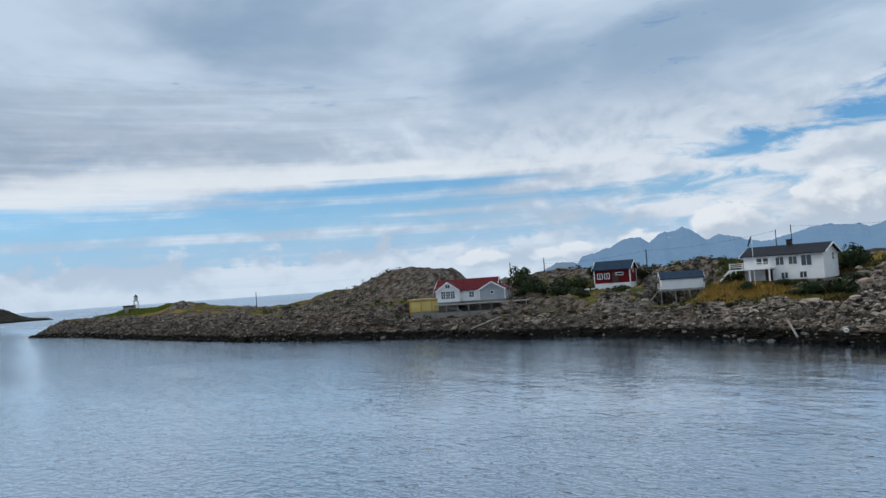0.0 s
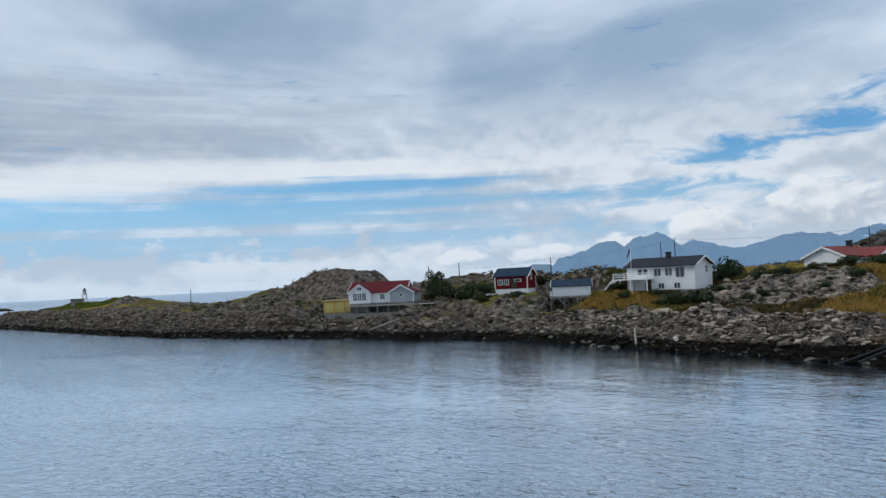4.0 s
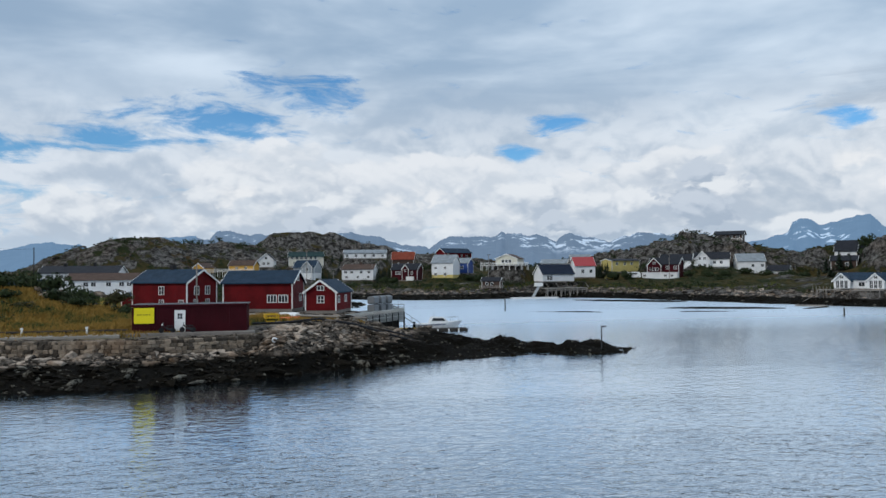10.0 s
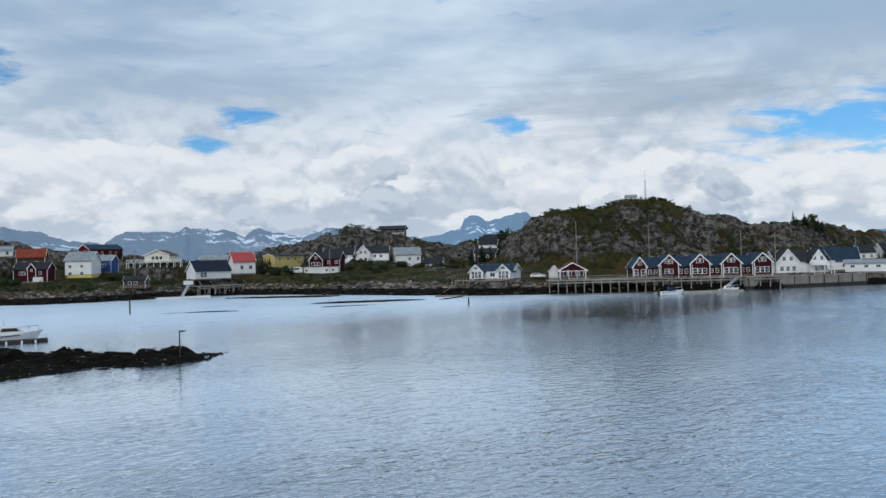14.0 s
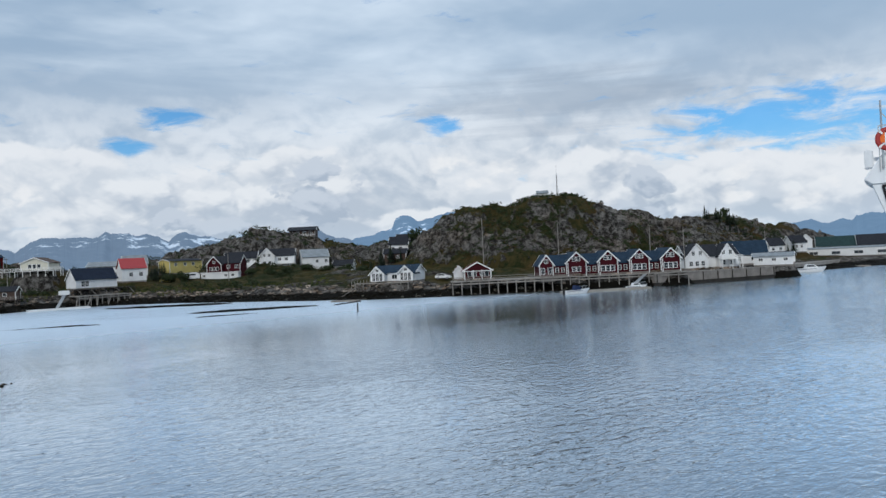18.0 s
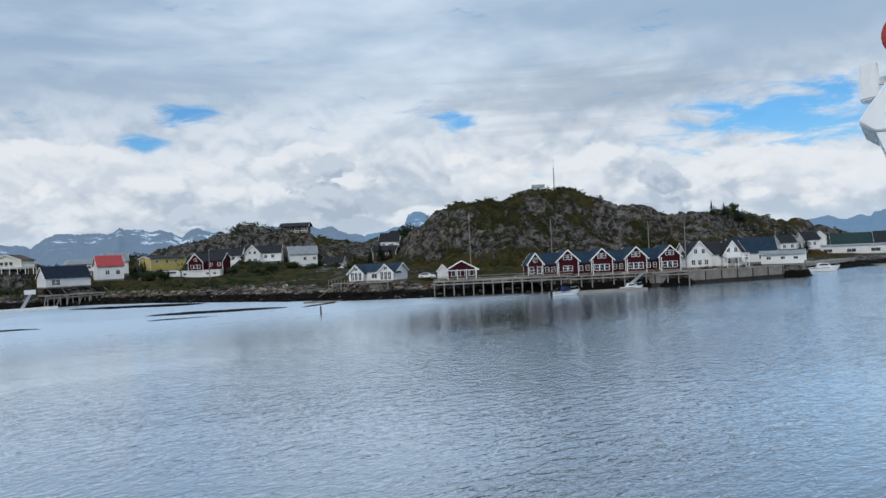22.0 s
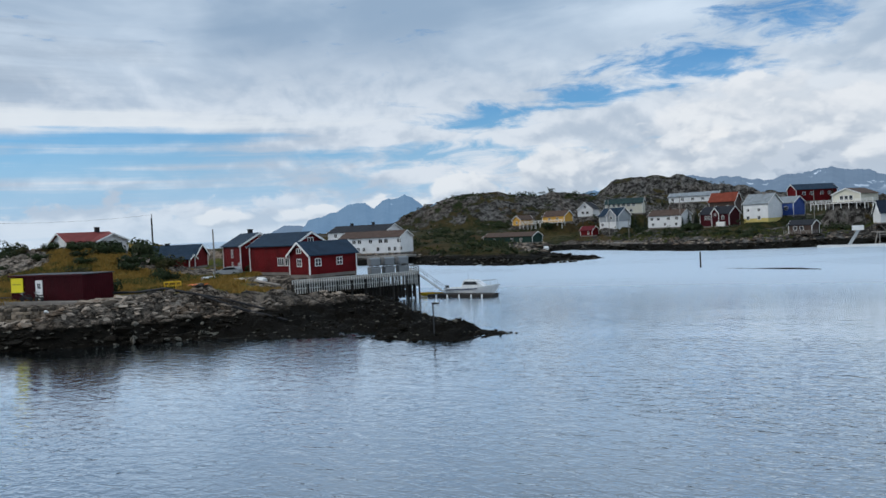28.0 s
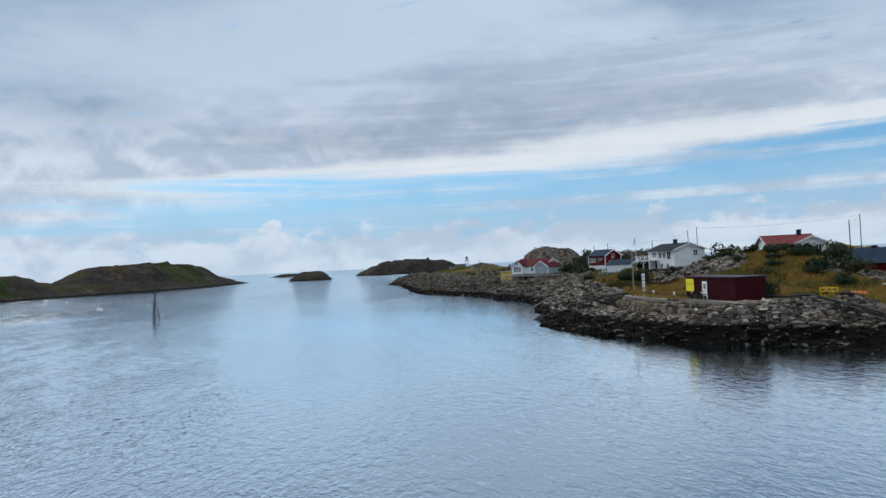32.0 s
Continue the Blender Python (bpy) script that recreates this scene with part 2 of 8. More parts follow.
build_sky()
sun = new("sun", bpy.data.lights.new("sun", "SUN"))
sun.data.energy, sun.data.angle, sun.data.color = 1.45, radians(10.0), (1.0, 0.95, 0.88)
a, e = radians(SUN_YAW), radians(SUN_UP)
sun.matrix_world = look((0, 0, 60), (math.sin(a) * math.cos(e) * 10, -math.cos(a) * math.cos(e) * 10, 60 - math.sin(e) * 10))

# ---- materials ----
MATS = {}


def material(name, build):
    if name not in MATS:
        m = bpy.data.materials.new(name)
        m.use_nodes = True
        m.node_tree.nodes.clear()
        n = Nodes(m.node_tree)
        out = n.add("ShaderNodeOutputMaterial")
        p = n.add("ShaderNodeBsdfPrincipled")
        n.put(out.inputs[0], p.outputs[0])
        build(n, p)
        MATS[name] = m
    return MATS[name]


def bump(n, p, height, strength, distance):
    b = n.add("ShaderNodeBump")
    b.inputs["Strength"].default_value, b.inputs["Distance"].default_value = strength, distance
    n.put(b.inputs["Height"], height)
    n.put(p.inputs["Normal"], b.outputs[0])


def coords(n, kind="Object"):
    return n.add("ShaderNodeTexCoord").outputs[kind]


def place(n):
    return n.add("ShaderNodeNewGeometry").outputs["Position"]


def paint(name, colour, rough=0.6, vary=0.22, grain=9.0, relief=0.004, metal=0.0, boards=0.0, spec=0.22):
    """A painted, weathered surface: broad stains, fine grain, and boards of the given width where there are any."""
    def build(n, p):
        v = coords(n)
        broad = n.noise(v, 0.55, 4.0, 0.6)
        fine = n.noise(n.scale(v, (1.0, 1.0, 0.25)), grain, 4.0, 0.6)
        dark = tuple(c * (1.0 - vary * 1.5) for c in colour)
        light = tuple(min(1.0, c * (1.0 + vary * 0.5)) for c in colour)
        f = n.m("ADD", n.m("MULTIPLY", broad, 0.65), n.m("MULTIPLY", fine, 0.35))
        n.put(p.inputs["Base Color"], n.mix(n.ramp(f, 0.32, 0.66), (*dark, 1.0), (*light, 1.0)))
        n.put(p.inputs["Roughness"], n.ramp(fine, 0.3, 0.7, rough - 0.08, min(1.0, rough + 0.15)))
        p.inputs["Metallic"].default_value = metal
        p.inputs["Specular IOR Level"].default_value = spec
        h = fine
        if boards:
            x, y, z = n.split(v)
            along = n.m("ADD", x, y)
            saw = n.m("FRACT", n.m("DIVIDE", along, boards))
            h = n.m("ADD", n.m("MULTIPLY", fine, 0.25), n.ramp(n.m("ABSOLUTE", n.m("SUBTRACT", saw, 0.5)), 0.36, 0.47, 1.0, 0.0))
            relief_ = 0.02
        else:
            relief_ = relief
        bump(n, p, h, 0.6, relief_)
    return material(name, build)


def roofing(name, colour, rough=0.55):
    """Sheet or tile roof: courses across the slope, streaks down it."""
    def build(n, p):
        v = coords(n)
        broad, fine = n.noise(v, 0.8, 4.0, 0.6), n.noise(n.scale(v, (6.0, 1.0, 1.0)), 2.5, 4.0, 0.6)
        f = n.m("ADD", n.m("MULTIPLY", broad, 0.5), n.m("MULTIPLY", fine, 0.5))
        n.put(p.inputs["Base Color"], n.mix(n.ramp(f, 0.3, 0.7), (*(c * 0.62 for c in colour), 1.0), (*(min(1, c * 1.2) for c in colour), 1.0)))
        p.inputs["Roughness"].default_value = rough + 0.15
        p.inputs["Specular IOR Level"].default_value = 0.12
        x, y, z = n.split(v)
        wave = n.m("FRACT", n.m("DIVIDE", x, 0.33))
        step = n.m("FRACT", n.m("DIVIDE", z, 0.2))
        bump(n, p, n.m("ADD", n.m("ABSOLUTE", n.m("SUBTRACT", wave, 0.5)), n.m("MULTIPLY", step, 0.6)), 0.7, 0.03)
    return material(name, build)


def glass():
    def build(n, p):
        r = n.add("ShaderNodeObjectInfo").outputs["Random"]
        n.put(p.inputs["Base Color"], n.mix(r, (0.012, 0.016, 0.02, 1), (0.05, 0.055, 0.06, 1)))
        p.inputs["Roughness"].default_value = 0.06
        p.inputs["Specular IOR Level"].default_value = 0.6
    return material("window_glass", build)


def stone(name, light=(0.42, 0.345, 0.275), dark=(0.022, 0.019, 0.016), random_kind="island", tide=True):
    """Grey-brown granite with lichen above the tide line and black weed below it."""
    def build(n, p):
        v = place(n)
        x, y, z = n.split(v)
        if random_kind == "island":
            r = n.add("ShaderNodeNewGeometry").outputs["Random Per Island"]
        else:
            r = n.add("ShaderNodeObjectInfo").outputs["Random"]
        big, mid, fine = n.noise(v, 0.25, 4.0, 0.6), n.noise(v, 1.6, 5.0, 0.62), n.noise(v, 9.0, 4.0, 0.65)
        f = n.m("ADD", n.m("ADD", n.m("MULTIPLY", mid, 0.45), n.m("MULTIPLY", fine, 0.42)), n.m("MULTIPLY", r, 0.36))
        col = n.mix(n.ramp(f, 0.46, 0.86), (*dark, 1), (*light, 1))
        col = n.mix(n.ramp(big, 0.5, 0.68, 0.0, 0.55), col, (0.19, 0.122, 0.075, 1))
        col = n.mix(n.ramp(n.noise(v, 3.1, 4.0, 0.6), 0.60, 0.74, 0.0, 0.45), col, (0.37, 0.34, 0.30, 1))
        col = n.mix(n.ramp(x, 60.0, 100.0, 0.0, 0.40), col, (0.045, 0.035, 0.027, 1))
        edge = n.m("ADD", z, n.m("MULTIPLY", n.m("SUBTRACT", n.noise(v, 0.5, 4.0, 0.6), 0.5), 1.3))
        if tide:
            # the weed reaches less high on the open, steep side of the island
            edge = n.m("ADD", edge, n.ramp(n.m("ADD", x, n.m("MULTIPLY", y, 0.4)), 14.0, 42.0, 0.0, 0.6))
            weed = n.ramp(edge, 1.55, 2.0, 1.0, 0.0)
            shell = n.ramp(n.m("ADD", n.m("MULTIPLY", mid, 0.55), n.m("MULTIPLY", r, 0.55)), 0.75, 0.81, 0.0, 0.5)
            wet = n.mix(shell, n.mix(fine, (0.002, 0.002, 0.002, 1), (0.014, 0.011, 0.006, 1)), (0.24, 0.225, 0.185, 1))
            col = n.mix(weed, col, wet)
            n.put(p.inputs["Roughness"], 0.92)
        else:
            p.inputs["Roughness"].default_value = 0.9
        n.put(p.inputs["Base Color"], col)
        p.inputs["Specular IOR Level"].default_value = 0.10
        bump(n, p, n.m("ADD", n.m("MULTIPLY", mid, 0.7), n.m("MULTIPLY", fine, 0.3)), 0.8, 0.12)
    return material(name, build)


def ground_mat(name, dry=(0.30, 0.185, 0.04), green=(0.085, 0.095, 0.024), tide=True, scale=1.0, rocklight=(0.36, 0.305, 0.25), gap_shade=False, rusty=0.5, climb=1.3):
    """Rock and turf, told apart by the mesh's own attribute 'turf' (0 rock, 1 grown over) and by the steepness."""
    def build(n, p):
        v = place(n)
        x, y, z = n.split(v)
        grown = n.add("ShaderNodeAttribute")
        grown.attribute_name = "turf"
        turf = grown.outputs["Fac"]
        flat = n.split(n.add("ShaderNodeNewGeometry").outputs["True Normal"])[2]
        big, mid, fine = n.noise(v, 0.09 * scale, 5.0, 0.6), n.noise(v, 0.8 * scale, 6.0, 0.65), n.noise(v, 6.0 * scale, 4.0, 0.65)
        wide = n.noise(v, 0.045 * scale, 4.0, 0.6, 2.0, 0.6)
        crack = n.noise(n.scale(v, (1.0, 1.0, 0.35)), 0.45 * scale, 6.0, 0.7, 2.2, 0.5, "RIDGED_MULTIFRACTAL")
        f = n.m("ADD", n.m("MULTIPLY", mid, 0.6), n.m("MULTIPLY", fine, 0.4))
        rock = n.mix(n.ramp(f, 0.43, 0.62), (0.015, 0.013, 0.011, 1), (*rocklight, 1))
        rock = n.mix(n.ramp(big, 0.48, 0.64, 0.0, rusty), rock, n.mix(n.ramp(f, 0.42, 0.6), (0.03, 0.022, 0.016, 1), (0.24, 0.165, 0.11, 1)))
        rock = n.mix(n.ramp(x, 60.0, 100.0, 0.0, 0.45), rock, (0.05, 0.038, 0.028, 1))
        rock = n.mix(n.ramp(crack, 0.6, 1.05, 0.0, 0.85), rock, (0.012, 0.012, 0.010, 1))
        grass = n.mix(n.ramp(n.m("ADD", n.m("MULTIPLY", big, 0.5), n.m("MULTIPLY", mid, 0.5)), 0.42, 0.56), (*dry, 1), (*green, 1))
        grass = n.mix(n.ramp(wide, 0.52, 0.62, 0.0, 0.5), grass, (0.085, 0.042, 0.018, 1))
        grass = n.mix(n.ramp(fine, 0.35, 0.7, 0.0, 0.55), grass, (0.028, 0.032, 0.010, 1))
        lean = n.m("MULTIPLY", n.m("SUBTRACT", flat, 0.80), climb)
        patch = n.noise(v, 0.22 * scale, 4.0, 0.6, 2.0, 0.5)
        mosaic = n.m("ADD", n.m("MULTIPLY", n.m("SUBTRACT", patch, 0.5), 1.7), n.m("MULTIPLY", n.m("SUBTRACT", mid, 0.5), 0.7))
        t = n.ramp(n.m("ADD", n.m("ADD", turf, lean), mosaic), 0.43, 0.56)
        col = n.mix(t, rock, grass)
        # low ground painted dark for the shade in the gaps between boulders
        if gap_shade:
            col = n.mix(n.ramp(n.m("ADD", z, n.m("MULTIPLY", n.m("SUBTRACT", patch, 0.5), 2.0)), 2.6, 3.7, 0.5, 0.0), col, (0.030, 0.025, 0.020, 1))
        if tide:
            edge = n.m("ADD", z, n.m("MULTIPLY", n.m("SUBTRACT", n.noise(v, 0.5, 4.0, 0.6), 0.5), 1.2))
            edge = n.m("ADD", edge, n.ramp(n.m("ADD", x, n.m("MULTIPLY", y, 0.4)), 14.0, 42.0, 0.0, 0.6))
            weed = n.ramp(edge, 1.55, 2.0, 1.0, 0.0)
            col = n.mix(weed, col, n.mix(fine, (0.002, 0.002, 0.002, 1), (0.009, 0.008, 0.005, 1)))
            n.put(p.inputs["Roughness"], 0.95)
        else:
            p.inputs["Roughness"].default_value = 0.95
        n.put(p.inputs["Base Color"], col)
        p.inputs["Specular IOR Level"].default_value = 0.08
        bump(n, p, n.m("ADD", n.m("MULTIPLY", mid, 0.6), n.m("MULTIPLY", fine, 0.4)), 1.0, 0.45 / scale)
    return material(name, build)


def water_mat():
    def build(n, p):
        v = place(n)
        x, y, z = n.split(v)
        p.inputs["Base Color"].default_value = (0.022, 0.052, 0.085, 1)
        wide = n.ramp(y, 10.0, -80.0, 0.06, 0.33)
        n.put(p.inputs["Roughness"], wide)
        p.inputs["IOR"].default_value = 1.6
        p.inputs["Specular IOR Level"].default_value = 0.5
        rot = n.add("ShaderNodeMapping")
        rot.inputs["Rotation"].default_value = (0, 0, radians(24))
        rot.inputs["Scale"].default_value = (0.55, 1.0, 1.0)
        n.put(rot.inputs["Vector"], v)
        q = rot.outputs[0]
        wave = n.noise(q, 1.5, 2.0, 0.5, 2.0, 0.7)
        rip = n.noise(q, 4.2, 2.0, 0.5, 2.0, 0.9)
        calm = n.ramp(n.noise(n.scale(v, (0.6, 1.6, 1.0)), 0.016, 4.0, 0.55, 2.0, 0.8), 0.40, 0.60, 0.5, 1.0)
        off = n.m("ADD", n.m("MULTIPLY", n.m("SUBTRACT", x, 20.0), 0.336), n.m("MULTIPLY", n.m("SUBTRACT", y, 94.0), -0.942))
        stir = n.m("ADD", n.ramp(off, 14.0, 58.0, 1.3, 0.46), n.m("ADD", n.ramp(x, 40.0, 120.0, 0.0, 0.5), n.ramp(y, -25.0, -75.0, 0.0, 1.5)))
        calm = n.m("MULTIPLY", calm, stir)
        open_sea = n.ramp(x, 20.0, 160.0, 1.0, 2.2)
        h = n.m("ADD", n.m("MULTIPLY", wave, 0.62), n.m("MULTIPLY", rip, 0.20))
        bump(n, p, n.m("MULTIPLY", n.m("MULTIPLY", h, calm), open_sea), 1.0, 0.17)
        # a glossy layer added to brighten the water's reflections, weaker out to sea
        gloss = n.add("ShaderNodeBsdfGlossy")
        gloss.inputs["Color"].default_value = (0.80, 0.885, 0.96, 1)
        n.put(gloss.inputs["Roughness"], wide)
        n.t.links.new(p.inputs["Normal"].links[0].from_socket, gloss.inputs["Normal"])
        both = n.add("ShaderNodeMixShader")
        facing = n.add("ShaderNodeLayerWeight")
        facing.inputs["Blend"].default_value = 0.5
        n.t.links.new(p.inputs["Normal"].links[0].from_socket, facing.inputs["Normal"])
        slant = n.ramp(facing.outputs["Facing"], 0.58, 0.90, 0.15, 1.36, False)
        n.put(both.inputs[0], n.m("MULTIPLY", slant, n.ramp(x, 0.0, 80.0, 0.84, 0.58)))
        out = p.outputs[0].links[0].to_node
        n.put(both.inputs[1], p.outputs[0])
        n.put(both.inputs[2], gloss.outputs[0])
        n.put(out.inputs[0], both.outputs[0])
    return material("sea_water", build)


def foliage(name, a, b):
    def build(n, p):
        r = n.add("ShaderNodeNewGeometry").outputs["Random Per Island"]
        o = n.add("ShaderNodeObjectInfo").outputs["Random"]
        f = n.m("ADD", n.m("MULTIPLY", r, 0.7), n.m("MULTIPLY", o, 0.3))
        n.put(p.inputs["Base Color"], n.mix(f, (*a, 1), (*b, 1)))
        p.inputs["Roughness"].default_value = 0.75
        p.inputs["Specular IOR Level"].default_value = 0.2
    return material(name, build)


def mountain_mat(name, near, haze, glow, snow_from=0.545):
    """Far rock with snow fields; the bright air before it is put in as an even glow."""
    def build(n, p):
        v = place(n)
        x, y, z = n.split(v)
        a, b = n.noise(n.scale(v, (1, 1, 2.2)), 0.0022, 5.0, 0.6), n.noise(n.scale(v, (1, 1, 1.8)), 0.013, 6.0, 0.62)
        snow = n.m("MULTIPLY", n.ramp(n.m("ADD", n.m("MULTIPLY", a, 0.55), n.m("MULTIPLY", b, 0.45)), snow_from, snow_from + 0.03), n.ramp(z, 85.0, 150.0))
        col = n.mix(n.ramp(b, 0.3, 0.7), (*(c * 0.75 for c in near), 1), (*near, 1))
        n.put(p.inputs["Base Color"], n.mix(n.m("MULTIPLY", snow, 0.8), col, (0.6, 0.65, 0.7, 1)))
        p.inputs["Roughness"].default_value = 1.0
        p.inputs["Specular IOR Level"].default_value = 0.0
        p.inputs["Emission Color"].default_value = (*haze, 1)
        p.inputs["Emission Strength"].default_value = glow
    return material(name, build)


SEA = water_mat()
GLASS = glass()
RED = paint("red_boards", (0.120, 0.006, 0.008), 0.65, 0.25, boards=0.16, spec=0.12)
DARKRED = paint("dark_red_cladding", (0.052, 0.005, 0.009), 0.65, 0.2, boards=0.25, spec=0.12)
WHITE = paint("white_boards", (0.74, 0.75, 0.75), 0.55, 0.07, boards=0.15)
CREAM = paint("cream_boards", (0.62, 0.60, 0.50), 0.55, 0.08, boards=0.15)
YELLOW = paint("pale_yellow_boards", (0.58, 0.47, 0.16), 0.55, 0.1, boards=0.15)
OCHRE = paint("ochre_boards", (0.60, 0.33, 0.06), 0.55, 0.12, boards=0.15)
GREY = paint("grey_boards", (0.33, 0.36, 0.38), 0.6, 0.12, boards=0.15)
BLUE = paint("blue_boards", (0.035, 0.075, 0.27), 0.55, 0.15, boards=0.15)
DARKGREEN = paint("dark_green_boards", (0.012, 0.042, 0.034), 0.65, 0.2, boards=0.15)
BROWN = paint("brown_boards", (0.07, 0.045, 0.035), 0.65, 0.2, boards=0.15)
TRIM = paint("white_trim", (0.78, 0.78, 0.76), 0.5, 0.05)
GREYTRIM = paint("grey_trim", (0.4, 0.42, 0.43), 0.5, 0.08)
SLATE = roofing("blue_slate_roof", (0.017, 0.036, 0.062))
NAVYROOF = roofing("dark_navy_roof", (0.012, 0.019, 0.036))
DARKROOF = roofing("dark_roof", (0.022, 0.024, 0.03))
GREYROOF = roofing("grey_roof", (0.24, 0.27, 0.29))
REDROOF = roofing("red_tile_roof", (0.11, 0.012, 0.016))
PINKROOF = roofing("faded_red_roof", (0.20, 0.045, 0.04))
ORANGEROOF = roofing("rust_red_roof", (0.20, 0.045, 0.025))
GREENROOF = roofing("green_roof", (0.02, 0.045, 0.045))
BROWNROOF = roofing("brown_roof", (0.085, 0.055, 0.042))
CONCRETE = paint("concrete", (0.22, 0.20, 0.18), 0.85, 0.2, 4.0, 0.01)
PALECONCRETE = paint("pale_concrete", (0.30, 0.28, 0.25), 0.85, 0.15, 4.0, 0.01)
TIMBER = paint("weathered_timber", (0.27, 0.25, 0.225), 0.8, 0.25, 12.0, 0.006)
DARKTIMBER = paint("wet_dark_timber", (0.035, 0.031, 0.027), 0.8, 0.3, 10.0, 0.006)
PALETIMBER = paint("new_timber", (0.45, 0.36, 0.22), 0.7, 0.18, 12.0, 0.005)
BLACK = paint("black_rubber", (0.018, 0.018, 0.02), 0.6, 0.3)
METAL = paint("galvanised_steel", (0.45, 0.47, 0.48), 0.42, 0.15, metal=0.8)
DARKMETAL = paint("dark_steel", (0.05, 0.052, 0.055), 0.5, 0.2, metal=0.5)
SIGNYELLOW = paint("yellow_sign", (0.78, 0.66, 0.015), 0.45, 0.04)
SIGNOLIVE = paint("olive_lettering", (0.36, 0.29, 0.015), 0.5, 0.05)
YELLOWP = paint("yellow_paint", (0.72, 0.45, 0.03), 0.45, 0.1)
ORANGE = paint("orange_plastic", (0.75, 0.16, 0.03), 0.4, 0.1)
SHIPWHITE = paint("ship_white_paint", (0.76, 0.78, 0.79), 0.32, 0.05, 3.0, 0.002, spec=0.5)
BOATWHITE = paint("white_gelcoat", (0.75, 0.76, 0.76), 0.25, 0.05, 3.0, 0.001, spec=0.5)
NAVY = paint("navy_canvas", (0.02, 0.035, 0.09), 0.8, 0.2)
REDPAINT = paint("red_paint", (0.30, 0.012, 0.015), 0.45, 0.1)
BOULDER = stone("shore_stone")
BOULDERS = stone("shore_stone_single", random_kind="object")
HILLSTONE = stone("hill_stone", (0.19, 0.178, 0.16), (0.018, 0.017, 0.015))
MASONRY = stone("wall_stone", (0.32, 0.255, 0.19), (0.05, 0.042, 0.034), "object", tide=True)
BUSH = foliage("bush_leaves", (0.010, 0.019, 0.007), (0.036, 0.052, 0.016))
SPRUCE = foliage("spruce_needles", (0.008, 0.016, 0.01), (0.025, 0.04, 0.02))
HEATH = foliage("heath_leaves", (0.016, 0.021, 0.007), (0.060, 0.054, 0.016))
TUFT = foliage("dry_grass", (0.38, 0.21, 0.045), (0.17, 0.125, 0.028))
RUSTHEATH = foliage("rusty_heath_leaves", (0.030, 0.030, 0.010), (0.110, 0.070, 0.020))
HILLHEATH = foliage("hill_heath_leaves", (0.010, 0.014, 0.006), (0.036, 0.036, 0.012))
TUBGREY = paint("grey_tub_plastic", (0.20, 0.215, 0.225), 0.5, 0.12)
OLDWHITE = paint("weathered_white_paint", (0.52, 0.52, 0.49), 0.7, 0.15)
MOOR = foliage("green_moor_grass", (0.035, 0.05, 0.012), (0.10, 0.105, 0.025))
GREENGRASS = foliage("fresh_grass", (0.07, 0.10, 0.012), (0.17, 0.19, 0.03))
BARK = paint("bark", (0.09, 0.07, 0.055), 0.9, 0.3, 10.0, 0.02)

# ---- mesh helpers ----


def link(name, bm, mat, parent=None, label=""):
    me = bpy.data.meshes.new(name)
    bm.to_mesh(me)
    bm.free()
    me.materials.append(mat)
    ob = new(name, me)
    if parent is not None:
        ob.parent = parent
    if label:
        ob["label"] = label
    return ob


def part(name, bm, mat, parent, label=""):
    return link(name, bm, mat, parent, label)


def shared(name, me, parent, m, label=""):
    ob = new(name, me)
    ob.parent = parent
    ob.matrix_local = m
    if label:
        ob["label"] = label
    return ob


def thing(name, m, label, category, group="", kind=""):
    ob = new(name)
    ob.empty_display_size = 0.2
    ob.matrix_world = m
    return tagged(ob, label, category, group, kind)


def box(bm, x0, x1, y0, y1, z0, z1, m=None):
    v = [bm.verts.new(c) for c in ((x0, y0, z0), (x1, y0, z0), (x1, y1, z0), (x0, y1, z0), (x0, y0, z1), (x1, y0, z1), (x1, y1, z1), (x0, y1, z1))]
    for f in ((3, 2, 1, 0), (4, 5, 6, 7), (0, 1, 5, 4), (1, 2, 6, 5), (2, 3, 7, 6), (3, 0, 4, 7)):
        bm.faces.new([v[i] for i in f])
    if m is not None:
        bmesh.ops.transform(bm, matrix=m, verts=v)
    return v


def beam(bm, a, b, w, h=None):
    """A square bar from a to b."""
    a, b = Vector(a), Vector(b)
    d = b - a
    q = d.to_track_quat("X", "Z").to_matrix().to_4x4()
    h = h or w
    box(bm, 0, d.length, -w / 2, w / 2, -h / 2, h / 2, Matrix.Translation(a) @ q)


def rod(bm, a, b, r0, r1=None, n=8):
    """A round, tapered bar from a to b."""
    a, b = Vector(a), Vector(b)
    d = b - a
    r1 = r0 if r1 is None else r1
    m = Matrix.Translation((a + b) / 2) @ d.to_track_quat("Z", "Y").to_matrix().to_4x4()
    bmesh.ops.create_cone(bm, cap_ends=True, segments=n, radius1=r0, radius2=r1, depth=d.length, matrix=m)


def prism(bm, outline, y0, y1):
    """An outline in x, z drawn out along y."""
    a = [bm.verts.new((x, y0, z)) for x, z in outline]
    b = [bm.verts.new((x, y1, z)) for x, z in outline]
    n = len(a)
    bm.faces.new(a)
    bm.faces.new(b[::-1])
    for i in range(n):
        bm.faces.new((a[i], b[i], b[(i + 1) % n], a[(i + 1) % n]))
    bmesh.ops.recalc_face_normals(bm, faces=bm.faces)


def facing(x, y, z, r):
    """A pose whose +X runs along the plan direction r and whose -Y side looks at the sea."""
    return pose(x, y, z, 0, 0, math.degrees(math.atan2(r[1], r[0])))

